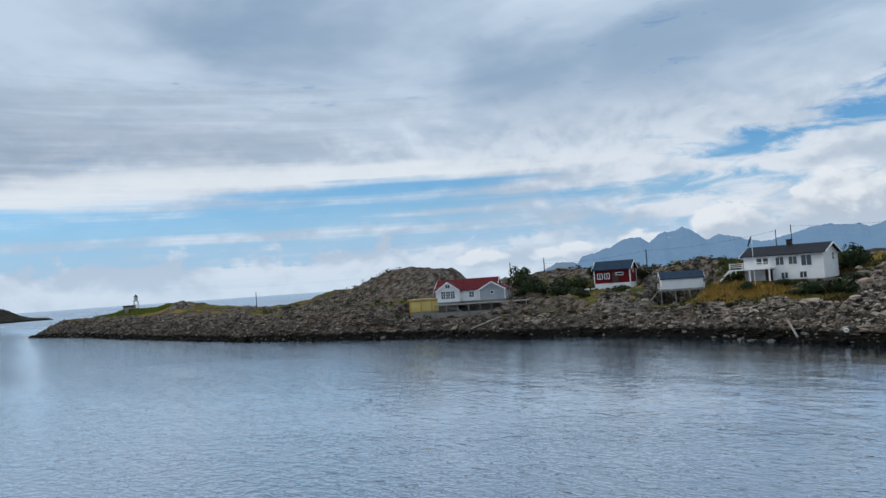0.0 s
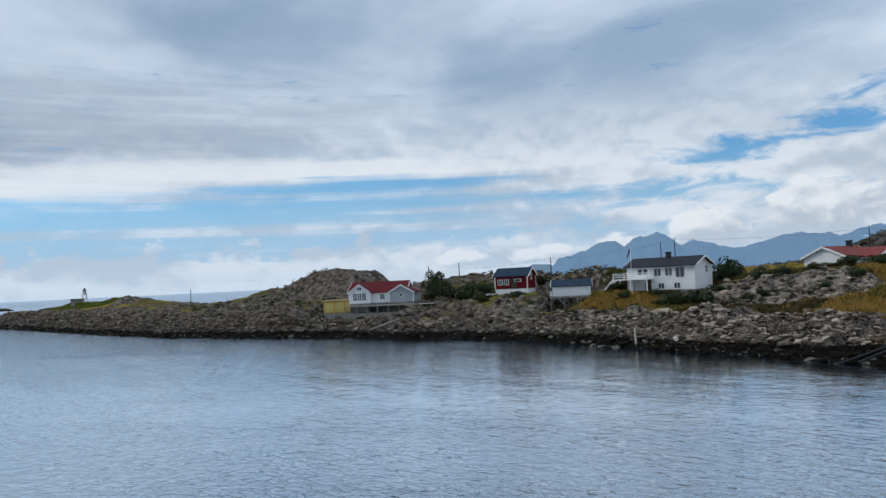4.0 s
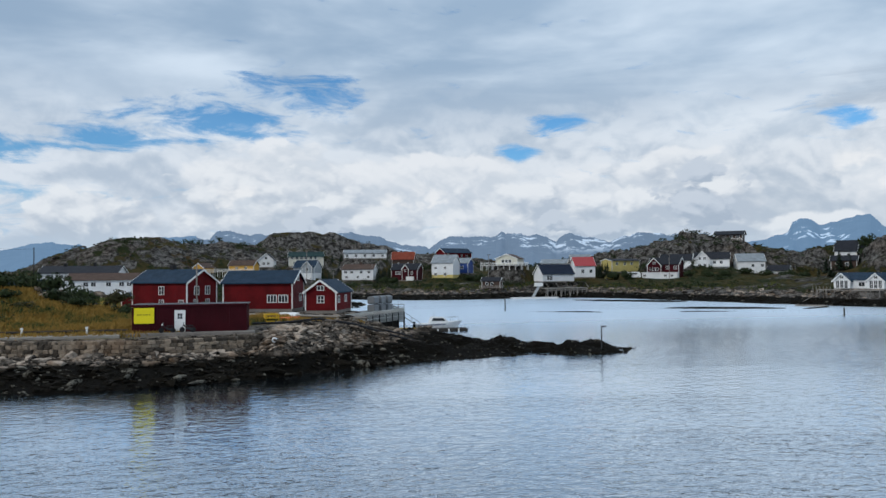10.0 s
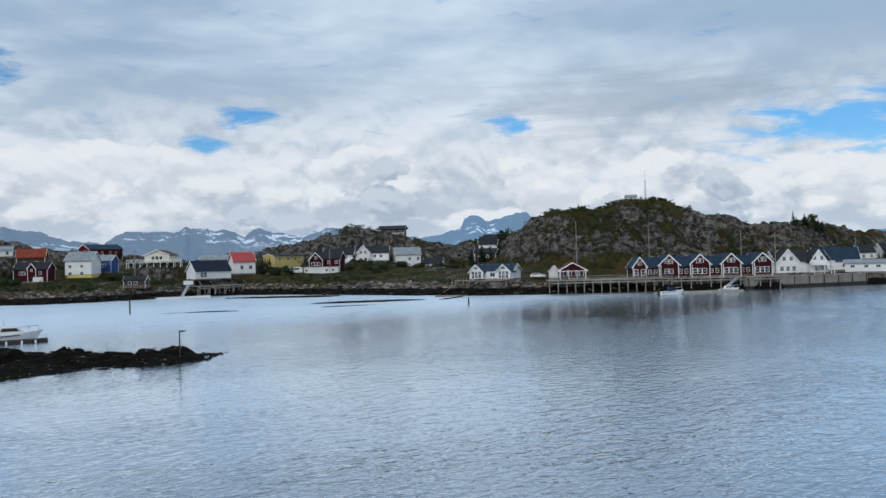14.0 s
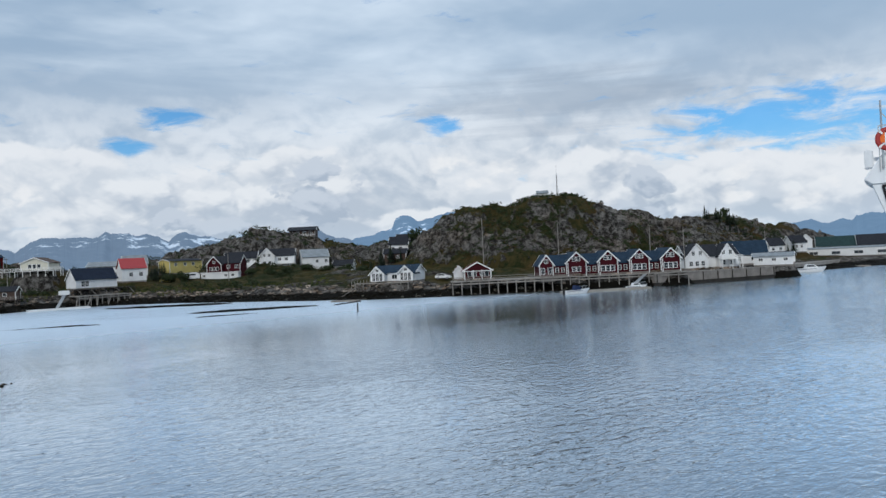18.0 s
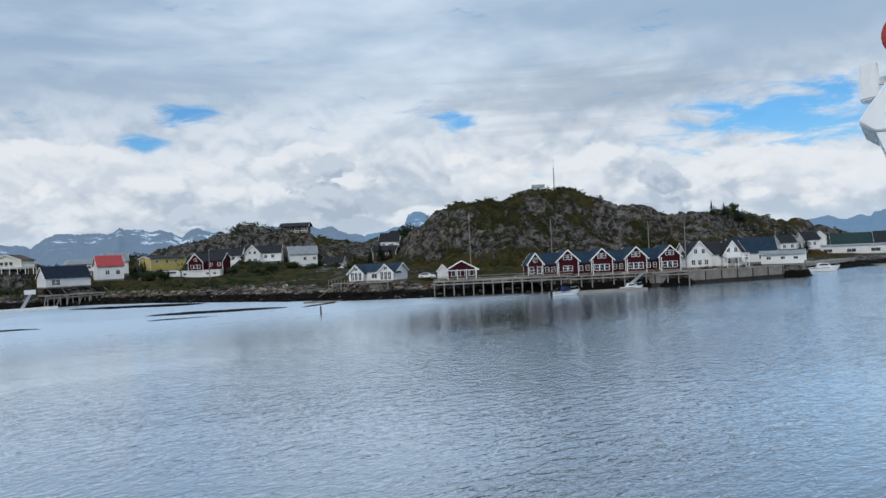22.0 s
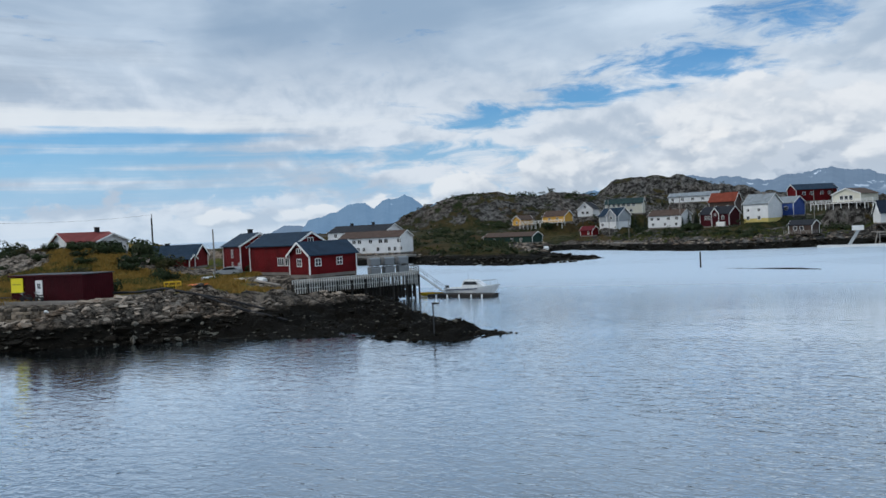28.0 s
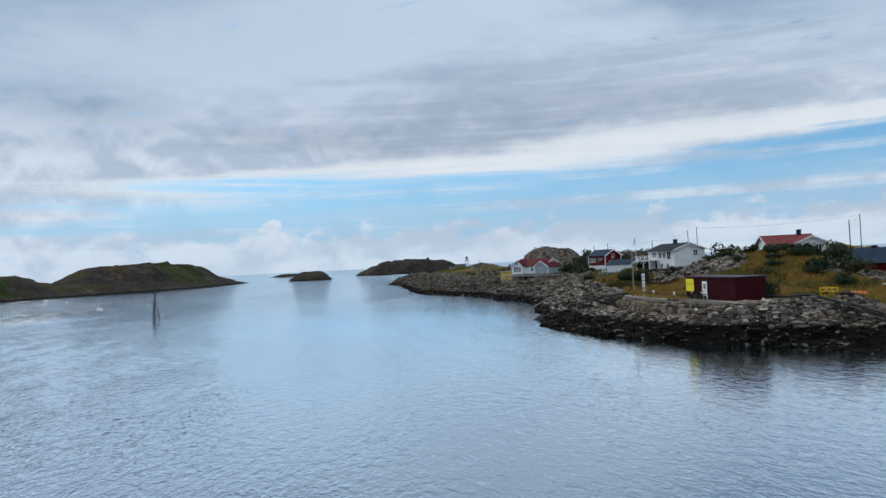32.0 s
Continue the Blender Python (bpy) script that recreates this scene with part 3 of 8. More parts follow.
# ---- land and sea ----


def hash2(i, j, k):
    h = (i.astype(np.int64) * 374761393 + j.astype(np.int64) * 668265263 + k * 974634777) & 0xFFFFFFFF
    h = ((h ^ (h >> 13)) * 1274126177) & 0xFFFFFFFF
    return ((h ^ (h >> 16)) & 0xFFFF) / 65535.0


def value(x, y, k=0):
    i, j = np.floor(x), np.floor(y)
    u, v = x - i, y - j
    u, v = u * u * (3 - 2 * u), v * v * (3 - 2 * v)
    a, b, c, d = hash2(i, j, k), hash2(i + 1, j, k), hash2(i, j + 1, k), hash2(i + 1, j + 1, k)
    return (a * (1 - u) + b * u) * (1 - v) + (c * (1 - u) + d * u) * v - 0.5


def fbm(x, y, size, octaves=5, gain=0.5, k=0):
    out, amp, f = 0.0, 1.0, 1.0 / size
    for o in range(octaves):
        c, s = math.cos(o * 1.1), math.sin(o * 1.1)
        out = out + amp * value((x * c - y * s) * f, (x * s + y * c) * f, k + o)
        amp, f = amp * gain, f * 2.03
    return out


def cells(x, y, size, k=0):
    """Nearest and next distance to scattered centres, and the nearest one's own number."""
    x, y = x / size, y / size
    i, j = np.floor(x), np.floor(y)
    d1, d2, who = np.full(x.shape, 9.0), np.full(x.shape, 9.0), np.zeros(x.shape)
    for di in (-1, 0, 1):
        for dj in (-1, 0, 1):
            px, py = i + di + hash2(i + di, j + dj, k), j + dj + hash2(i + di, j + dj, k + 1)
            d = np.hypot(x - px, y - py)
            n = hash2(i + di, j + dj, k + 2)
            near = d < d1
            d2 = np.where(near, d1, np.minimum(d2, d))
            who, d1 = np.where(near, n, who), np.where(near, d, d1)
    return d1, d2, who


def smooth(x, lo, hi):
    t = np.clip((x - lo) / (hi - lo), 0, 1)
    return t * t * (3 - 2 * t)


def inside(poly, x, y):
    """Distance inside the outline (negative outside)."""
    p = np.array(poly, float)
    best, odd = np.full(x.shape, 1e9), np.zeros(x.shape, bool)
    for (ax, ay), (bx, by) in zip(p, np.roll(p, -1, 0)):
        ex, ey = bx - ax, by - ay
        t = np.clip(((x - ax) * ex + (y - ay) * ey) / (ex * ex + ey * ey), 0, 1)
        best = np.minimum(best, np.hypot(x - ax - t * ex, y - ay - t * ey))
        cross = (ay > y) != (by > y)
        odd ^= cross & (x < ax + (y - ay) * ex / (ey if abs(ey) > 1e-9 else 1e-9))
    return np.where(odd, best, -best)


# shorelines in plan
ISLE = (
    (325, -4), (310, 4), (270, 2), (228, 6), (191, 9), (158, 11), (130, 6), (106, 1), (83, -1), (62, 1), (45, 6), (35, 7), (25, 12),
    (14, 15), (2, 15), (-6, 14), (-12, 11), (-20, 6), (-26, 3.2), (-31, 1.2), (-42, -1.0), (-50, 0.2), (-54.5, 0.4), (-58, -5.5), (-53, -9), (-46, -15),
    (-39, -22), (-34, -30), (-29.5, -38), (-28, -48), (-20, -60), (-5, -68), (15, -75), (40, -80), (80, -78), (150, -75), (230, -72), (300, -65), (342, -55), (345, -25),
)
MAIN = (
    (170, -135), (60, -139), (30, -138), (5, -122), (-20, -113), (-32, -120), (-37, -139), (-24, -150), (-6, -172), (-2, -196), (-11, -205), (-41, -177), (-56, -165),
    (-70, -163), (-86, -167), (-100, -169), (-113, -167), (-124, -150), (-133, -128), (-140, -110), (-146, -97), (-151, -84), (-160, -73), (-175, -63), (-192, -50), (-204, -42), (-246, -31), (-252, -41),
    (-262, -44), (-285, -40), (-340, -30), (-420, -40), (-540, -200), (-540, -620), (220, -620),
)
# hills: x, y, reach along, reach across, turn in degrees, height
ISLE_HILLS = (
    (34, -34, 18.8, 9.6, 10, 4.9), (24, -25, 15.6, 10.1, 0, 1.2), (68, -36, 19.8, 11.0, 0, 3.2), (149, -30, 22.6, 8.4, -20, 7.6), (142, -37, 4.0, 4.0, 0, 3.5),
    (174, -33, 17.4, 12.1, 0, 2.6), (107, -41, 41.8, 9.6, 0, 5.0), (56, -66, 31.6, 5.1, 0, 6.1), (10, -62, 20.1, 8.0, 0, 1.0), (326, -44, 20.1, 13.3, 0, 1.3),
    (287, -44, 24.1, 10.1, 0, 3.4), (236, -30, 22.0, 8.0, 0, 0.0), (197, -45, 13.7, 8.0, 0, 4.2), (-52, -2, 4.0, 4.0, 0, 0.7), (77, -29, 12.4, 10.1, 0, 1.7),
)
MAIN_HILLS = (
    (-261, -108, 28.5, 25.8, 20, 14.3), (-238, -114, 24.8, 44.0, 30, 13.4), (-219, -106, 14.5, 13.6, 30, 8.1), (-305, -93, 41.6, 24.0, 20, 13.5), (-379, -100, 50.6, 30.0, 10, 14.2),
    (-234, -142, 25.3, 20.1, 0, 10.8), (51, -282, 44.0, 24.1, 0, 15.3), (-5, -309, 34.1, 31.5, 0, 10.8), (-28, -322, 34.6, 8.8, 0, 13.4), (-83, -315, 44.9, 28.4, 0, 9.4),
    (102, -227, 34.0, 25.8, 0, 1.5), (-192, -224, 40.4, 33.5, 25, 15.8), (-179, -277, 50.1, 27.0, 20, 6.8), (-279, -230, 56.7, 37.3, 0, 14.6), (-72, -250, 26.0, 14.0, 20, 2.0),
)
PADS = []          # x, y, radius, level: ground made level for a building


def hills(x, y, some, sharp=1.0):
    out = 0.0
    for cx, cy, ra, rb, turn, h in some:
        c, s = math.cos(radians(turn)), math.sin(radians(turn))
        u, v = ((x - cx) * c + (y - cy) * s) / ra, (-(x - cx) * s + (y - cy) * c) / rb
        out = out + h * np.exp(-(u * u + v * v) ** sharp)
    return out


def levelled(x, y, z):
    for px, py, r, level in PADS:
        d = np.hypot(x - px, y - py)
        z = z + (level - z) * (1 - smooth(d, r, r * 1.7))
    return z


def isle_height(x, y):
    x, y = np.asarray(x, float), np.asarray(y, float)
    d = inside(ISLE, x, y) + 1.6 * fbm(x, y, 9.0, 4, 0.5, 3)
    z = np.where(d > 0, 3.7 * smooth(d, -1.5, 11.0), 0.28 * d) - 0.12
    z = np.where(z > 0, z * (0.29 + 0.71 * smooth(x + 0.35 * y, -38, -20)), z)
    z = z + hills(x, y, ISLE_HILLS) * smooth(d, 1, 9)
    far = smooth(x, 60, 110)
    z = z + far * 1.3 * smooth(d, 3, 16)
    rough = smooth(d, 0, 2.5)
    z = z + rough * (0.75 * fbm(x, y, 7.0, 5, 0.55, 11))
    d1, d2, who = cells(x, y, 2.3, 5)
    rocky = isle_rock(x, y, d)
    z = z + rocky * rough * (who - 0.35) * 0.95 * smooth(d2 - d1, 0.02, 0.22)
    a1, a2, own = cells(x, y, 6.5, 9)
    z = z + rocky * rough * (own - 0.4) * 1.1 * smooth(a2 - a1, 0.0, 0.12)
    z = levelled(x, y, z)
    # the quay wall holds up a level strip; rubble lies low in front of it
    front = y - wall_line(x)
    by_wall = smooth(x, -15.0, -12.0) * smooth(x, 17.5, 14.5)
    z = z + (np.minimum(z, 0.1 + 1.75 * smooth(d, -1.0, 7.0)) - z) * smooth(front, -0.1, 0.3) * by_wall
    z = z + (3.38 - z) * smooth(front, 0.0, -0.5) * smooth(y, -2.5, -1.0) * by_wall
    return z


def wall_line(x):
    return np.interp(x, [-13.0, -1.2, 15.0, 18.0], [2.4, 6.0, 2.4, 1.7])


def isle_rock(x, y, d):
    """1 on bare rock, 0 on turf."""
    turf = smooth(d, 11, 15) * smooth(fbm(x, y, 14.0, 4, 0.5, 21) + 0.16, -0.05, 0.12)
    near_sheds = smooth(np.hypot((x - 10) / 26, (y + 17) / 15), 1.15, 0.85)
    turf = np.maximum(turf * 0.9, near_sheds * smooth(d, 9.5, 12.5))
    knob = smooth(np.hypot((x - 42) / 14, (y + 25) / 8), 1.2, 0.7)
    outer = smooth(x, 62, 85) * (1 - smooth(x, 250, 290))
    turf = turf * (1 - 0.55 * outer) * (1 - 0.8 * smooth(np.hypot((x - 150) / 34, (y + 32) / 18), 1.3, 0.6))
    turf = turf * (1 - 0.35 * smooth(x, 28, 44) * smooth(fbm(x, y, 10.0, 4, 0.5, 23), -0.25, 0.1))
    turf = np.maximum(turf * (1 - knob), smooth(np.hypot((x - 318) / 24, (y + 34) / 13), 1.1, 0.8) * smooth(d, 10, 14))
    return 1.0 - turf


def main_height(x, y):
    x, y = np.asarray(x, float), np.asarray(y, float)
    d = inside(MAIN, x, y) + 2.2 * fbm(x, y, 14.0, 4, 0.5, 33)
    z = np.where(d > 0, 3.3 * smooth(d, -2, 13.0), 0.25 * d) - 0.12
    z = np.where(z > 0, z * (1 - 0.62 * smooth(y, -150, -138) * smooth(x, -60, -42) * smooth(x, 45, 25)), z)
    z = z + np.clip(d - 12, 0, 70) * 0.085 * smooth(x, -215, -175)
    h = hills(x, y, MAIN_HILLS, 1.5) * smooth(d, 6, 22)
    z = z + h
    steep = smooth(h, 1.5, 6)
    z = z + steep * 3.4 * fbm(x, y, 26.0, 6, 0.55, 41) + smooth(d, 0, 3) * 0.9 * fbm(x, y, 9.0, 5, 0.55, 45)
    # ledges: blocks of rock at their own level, with clefts between them
    for size, tall, k in ((15.0, 4.6, 51), (6.5, 2.6, 57), (3.0, 1.3, 61)):
        wx, wy = x + 0.35 * size * fbm(x, y, size, 3, 0.5, k + 7), y + 0.35 * size * fbm(x, y, size, 3, 0.5, k + 9)
        d1, d2, who = cells(wx, wy, size, k)
        low = 0.3 if size < 10 else 0.0
        z = z + (low + (1 - low) * steep) * smooth(d, 0, 3) * (1 - 0.5 * smooth(x, -170, -130)) * ((who - 0.5) * tall - 0.3 * tall * (1 - smooth(d2 - d1, 0.0, 0.14)))
    return levelled(x, y, z)


def spread(*runs):
    out = [runs[0][0]]
    for a, b, step in runs:
        n = max(1, int(round(abs(b - a) / step)))
        out += [a + (b - a) * (i + 1) / n for i in range(n)]
    return np.array(out)


def sheet(name, xs, ys, height, turf, mat, label, keep=-2.2):
    """Ground as one mesh over a grid of uneven spacing; what lies deep under water is left off."""
    gx, gy = np.meshgrid(xs, ys)
    z = height(gx, gy)
    t = turf(gx, gy, z)
    n, m = gx.shape
    idx = np.arange(n * m).reshape(n, m)
    quads = np.stack([idx[:-1, :-1], idx[1:, :-1], idx[1:, 1:], idx[:-1, 1:]], -1).reshape(-1, 4)
    quads = quads[(z.ravel()[quads] > keep).any(1)]
    used = np.unique(quads)
    back = np.full(n * m, -1)
    back[used] = np.arange(len(used))
    me = bpy.data.meshes.new(name)
    me.from_pydata(np.stack([gx.ravel(), gy.ravel(), z.ravel()], -1)[used].tolist(), [], back[quads].tolist())
    me.attributes.new("turf", "FLOAT", "POINT").data.foreach_set("value", t.ravel()[used].astype(np.float32))
    me.materials.append(mat)
    me.update()
    if me.polygons[0].normal.z < 0:
        me.flip_normals()
    return tagged(new(name, me), label, "ground", kind="structure")


def isle_turf(x, y, z):
    d = inside(ISLE, x, y) + 1.6 * fbm(x, y, 9.0, 4, 0.5, 3)
    return 1.0 - isle_rock(x, y, d)


def main_turf(x, y, z):
    d = inside(MAIN, x, y)
    t = smooth(fbm(x, y, 24.0, 5, 0.55, 71) + 0.22, -0.1, 0.2) * smooth(d, 10, 18)
    lawn = smooth(np.hypot((x + 160) / 28, (y + 165) / 24), 1.2, 0.6) * smooth(d, 7, 12)
    high = smooth(z, 8, 13)
    # bare domes behind the village; heath on the back and the top of the big hill, bare cliffs at its foot
    t = np.maximum(t * (1 - 0.55 * high), 0.45 - 0.30 * high)
    back = smooth(x, -203, -222) * smooth(z, 9, 16) * smooth(fbm(x, y, 18.0, 4, 0.55, 73) + 0.2, 0.0, 0.25)
    return np.maximum(np.maximum(t, 0.85 * back) * smooth(d, 7, 13), lawn)


def islet(name, label, cx, cy, ra, rb, turn, h, k, step=4.0, green=0.1, mat=None):
    xs = np.arange(-ra * 1.5, ra * 1.5 + step, step)
    ys = np.arange(-rb * 1.6, rb * 1.6 + step, step)
    c, s = math.cos(radians(turn)), math.sin(radians(turn))

    def height(x, y):
        r = np.hypot(x / ra, y / rb) + 0.34 * fbm(x + cx, y + cy, ra * 0.7, 5, 0.55, k)
        z = h * (1.2 * smooth(1.02 - r, 0, 0.75) ** 0.7) - 0.5
        d1, d2, who = cells(x + 0.3 * y, y, max(3.0, h * 0.9), k + 5)
        return z + h * (r < 1) * (0.14 * fbm(x, y, 12.0, 4, 0.55, k + 3) + 0.16 * (who - 0.5) * smooth(1.0 - r, 0, 0.4))

    ob = sheet(name, xs, ys, height, lambda x, y, z: green * smooth(z, h * (0.5 - 0.4 * green), h * (0.8 - 0.45 * green)) * smooth(fbm(x, y, 30.0, 4, 0.5, k + 9) + 0.2, 0, 0.2), mat or FARGROUND, label)
    ob.matrix_world = pose(cx, cy, 0, 0, 0, turn)
    ob["category"] = "islet"
    return ob


def build_water():
    """One sheet of sea to the horizon; in and before the harbour it carries real low waves."""
    far = [160, 260, 420, 700, 1200, 2200, 4900]
    xs = np.concatenate([[-d - 270 for d in far[::-1]], np.arange(-270, 150, 0.58), [d + 150 for d in far]])
    ys = np.concatenate([[-d - 165 for d in far[::-1]], np.arange(-165, 145, 0.55), [d + 145 for d in far]])
    gx, gy = np.meshgrid(xs.astype(float), ys.astype(float))
    rng, z = np.random.default_rng(12), np.zeros(gx.shape)
    for i in range(22):
        length = 1.25 * 2.4 ** rng.uniform(0, 1)
        a = radians(60) + rng.normal(0, 0.8)
        k = math.tau / length
        z += 0.0014 * length ** 0.9 * np.sin(k * (gx * math.cos(a) + gy * math.sin(a)) + rng.uniform(0, math.tau) + 1.6 * fbm(gx, gy, 34.0, 2, 0.5, 130 + i))
    out = smooth(gx + 0.8 * gy, 10, 90)
    for i in range(7):
        length, a = rng.uniform(3.5, 7.5), radians(70) + rng.normal(0, 0.35)
        z += out * 0.0012 * length * np.sin(math.tau / length * (gx * math.cos(a) + gy * math.sin(a)) + rng.uniform(0, math.tau) + 1.2 * fbm(gx, gy, 50.0, 2, 0.5, 170 + i))
    lull = 0.18 + 0.85 * smooth(fbm(gx * 0.6, gy * 1.5, 42.0, 4, 0.55, 150), -0.22, 0.22)
    edge = smooth(gx, -270, -255) * smooth(gx, 149, 110) * smooth(gy, -165, -155) * smooth(gy, 144, 128)
    off = (gx - 20.0) * 0.336 - (gy - 94.0) * 0.942
    z *= lull * edge * (0.30 + 1.1 * smooth(off, 60, 16) + 0.5 * out + 0.7 * smooth(gy, -25, -75))
    n, m = gx.shape
    idx = np.arange(n * m).reshape(n, m)
    quads = np.stack([idx[:-1, :-1], idx[:-1, 1:], idx[1:, 1:], idx[1:, :-1]], -1).reshape(-1, 4)
    me = bpy.data.meshes.new("water")
    me.vertices.add(n * m)
    me.vertices.foreach_set("co", np.stack([gx, gy, z], -1).ravel().astype(np.float32))
    me.loops.add(quads.size)
    me.loops.foreach_set("vertex_index", quads.ravel().astype(np.int32))
    me.polygons.add(len(quads))
    me.polygons.foreach_set("loop_start", (np.arange(len(quads)) * 4).astype(np.int32))
    me.polygons.foreach_set("use_smooth", np.ones(len(quads), bool))
    me.materials.append(SEA)
    me.update(calc_edges=True)
    me.validate()
    tagged(new("water", me), "calm blue-grey harbour water with small ripples", "water", kind="structure")


def ridge(name, label, mat, centre, crest, rough, k, far=4350.0, deep=900.0):
    """A far mountain range: the crest's tops and saddles as heading and elevation in degrees, seen from the harbour."""
    at = np.array(sorted(crest))
    n, rows = int((at[-1, 0] - at[0, 0]) / 0.05), 16
    a = np.linspace(at[0, 0], at[-1, 0], n)
    top = np.interp(a, at[:, 0], at[:, 1])
    top = np.clip(top + rough * fbm(a * 30, a * 0 + 3.3, 30.0, 5, 0.55, k) * np.minimum(1, top / 0.6), 0.02, None)
    rad = np.radians(a)
    verts, faces = [], []
    for r in range(rows):
        f = r / (rows - 1)
        # spurs and gullies running down from the crest
        spur = fbm(a * 30, a * 0 + f * 40.0, 60.0, 3, 0.5, k + 3)
        d = far - deep * (1 - f) * (1.0 + 0.7 * spur)
        zz = np.tan(np.radians(top)) * far * (f ** 1.15) * (1 + 0.5 * f * (1 - f) * spur) + (9.5 if r else -4)
        verts += np.stack([centre[0] - np.sin(rad) * d, centre[1] + np.cos(rad) * d, zz], -1).tolist()
    for r in range(rows - 1):
        for i in range(n - 1):
            q = r * n + i
            faces.append((q, q + 1, q + n + 1, q + n))
    me = bpy.data.meshes.new(name)
    me.from_pydata(verts, [], faces)
    me.materials.append(mat)
    me.update()
    return tagged(new(name, me), label, "mountain", kind="structure")

# ---- building parts ----


def gable_wall(bm, L, W, he, hr, z0):
    a = [bm.verts.new((-L / 2, y, z)) for y, z in ((-W / 2, z0), (W / 2, z0), (W / 2, he), (0, hr), (-W / 2, he))]
    b = [bm.verts.new((L / 2, v.co.y, v.co.z)) for v in a]
    bm.faces.new(a)
    bm.faces.new(b[::-1])
    for i in range(5):
        j = (i + 1) % 5
        bm.faces.new((a[i], b[i], b[j], a[j]))
    bmesh.ops.recalc_face_normals(bm, faces=bm.faces)


def roof_slab(bm, side, L, W, he, hr, over, thick=0.14):
    """One slope, from the eave over the wall to the ridge."""
    rise = (hr - he) / (W / 2)
    y0, z0 = W / 2 + over, he - over * rise
    x = L / 2 + over
    lift = 0.02
    low = [(-x, side * y0, z0 + lift), (x, side * y0, z0 + lift), (x, 0, hr + lift), (-x, 0, hr + lift)]
    v = [bm.verts.new(c) for c in low] + [bm.verts.new((c[0], c[1], c[2] + thick)) for c in low]
    for f in ((0, 1, 2, 3), (4, 5, 6, 7), (0, 1, 5, 4), (1, 2, 6, 5), (2, 3, 7, 6), (3, 0, 4, 7)):
        bm.faces.new([v[i] for i in f])
    bmesh.ops.recalc_face_normals(bm, faces=bm.faces)


WINDOWS = {}


def window_meshes(w, h, cols, rows, mat):
    key = (round(w, 2), round(h, 2), cols, rows, mat.name)
    if key not in WINDOWS:
        f, t = 0.09, 0.035
        xs, zs = [-w / 2 - f, -w / 2], [-h / 2 - f, -h / 2]
        for i in range(1, cols):
            xs += [-w / 2 + w * i / cols - t, -w / 2 + w * i / cols + t]
        for i in range(1, rows):
            zs += [-h / 2 + h * i / rows - t * 0.8, -h / 2 + h * i / rows + t * 0.8]
        xs, zs = xs + [w / 2, w / 2 + f], zs + [h / 2, h / 2 + f]
        bm = bmesh.new()
        grid = [[bm.verts.new((X, 0.02, Z)) for Z in zs] for X in xs]
        for i in range(len(xs) - 1):
            for j in range(len(zs) - 1):
                if not (i % 2 and j % 2):
                    bm.faces.new((grid[i][j], grid[i + 1][j], grid[i + 1][j + 1], grid[i][j + 1]))
        out = bmesh.ops.extrude_face_region(bm, geom=bm.faces[:])
        bmesh.ops.translate(bm, vec=(0, -0.09, 0), verts=[q for q in out["geom"] if isinstance(q, bmesh.types.BMVert)])
        bmesh.ops.recalc_face_normals(bm, faces=bm.faces)
        frame_me = bpy.data.meshes.new("window_frame")
        bm.to_mesh(frame_me)
        bm.free()
        frame_me.materials.append(mat)
        bm = bmesh.new()
        box(bm, -w / 2, w / 2, -0.028, -0.004, -h / 2, h / 2)
        pane_me = bpy.data.meshes.new("pane")
        bm.to_mesh(pane_me)
        bm.free()
        pane_me.materials.append(GLASS)
        WINDOWS[key] = frame_me, pane_me
    return WINDOWS[key]


DOORS = {}


def door_mesh(w, h, mat):
    key = (w, h, mat.name)
    if key not in DOORS:
        bm = bmesh.new()
        box(bm, -w / 2, w / 2, -0.06, 0.0, 0.03, h)
        box(bm, -w / 2 - 0.09, -w / 2, -0.09, 0.0, 0.0, h + 0.09)
        box(bm, w / 2, w / 2 + 0.09, -0.09, 0.0, 0.0, h + 0.09)
        box(bm, -w / 2, w / 2, -0.09, 0.0, h, h + 0.09)
        box(bm, -w / 2 + 0.12, w / 2 - 0.12, -0.075, 0.0, 0.2, h * 0.45)
        me = bpy.data.meshes.new("door")
        bm.to_mesh(me)
        bm.free()
        me.materials.append(mat)
        DOORS[key] = me
    return DOORS[key]


def on_face(face, u, z, L, W, mx):
    if face == "F":
        return mx @ pose(u, -W / 2, z)
    if face == "R":
        return mx @ pose(L / 2, u, z, 0, 0, 90)
    if face == "L":
        return mx @ pose(-L / 2, -u, z, 0, 0, -90)
    return mx @ pose(-u, W / 2, z, 0, 0, 180)


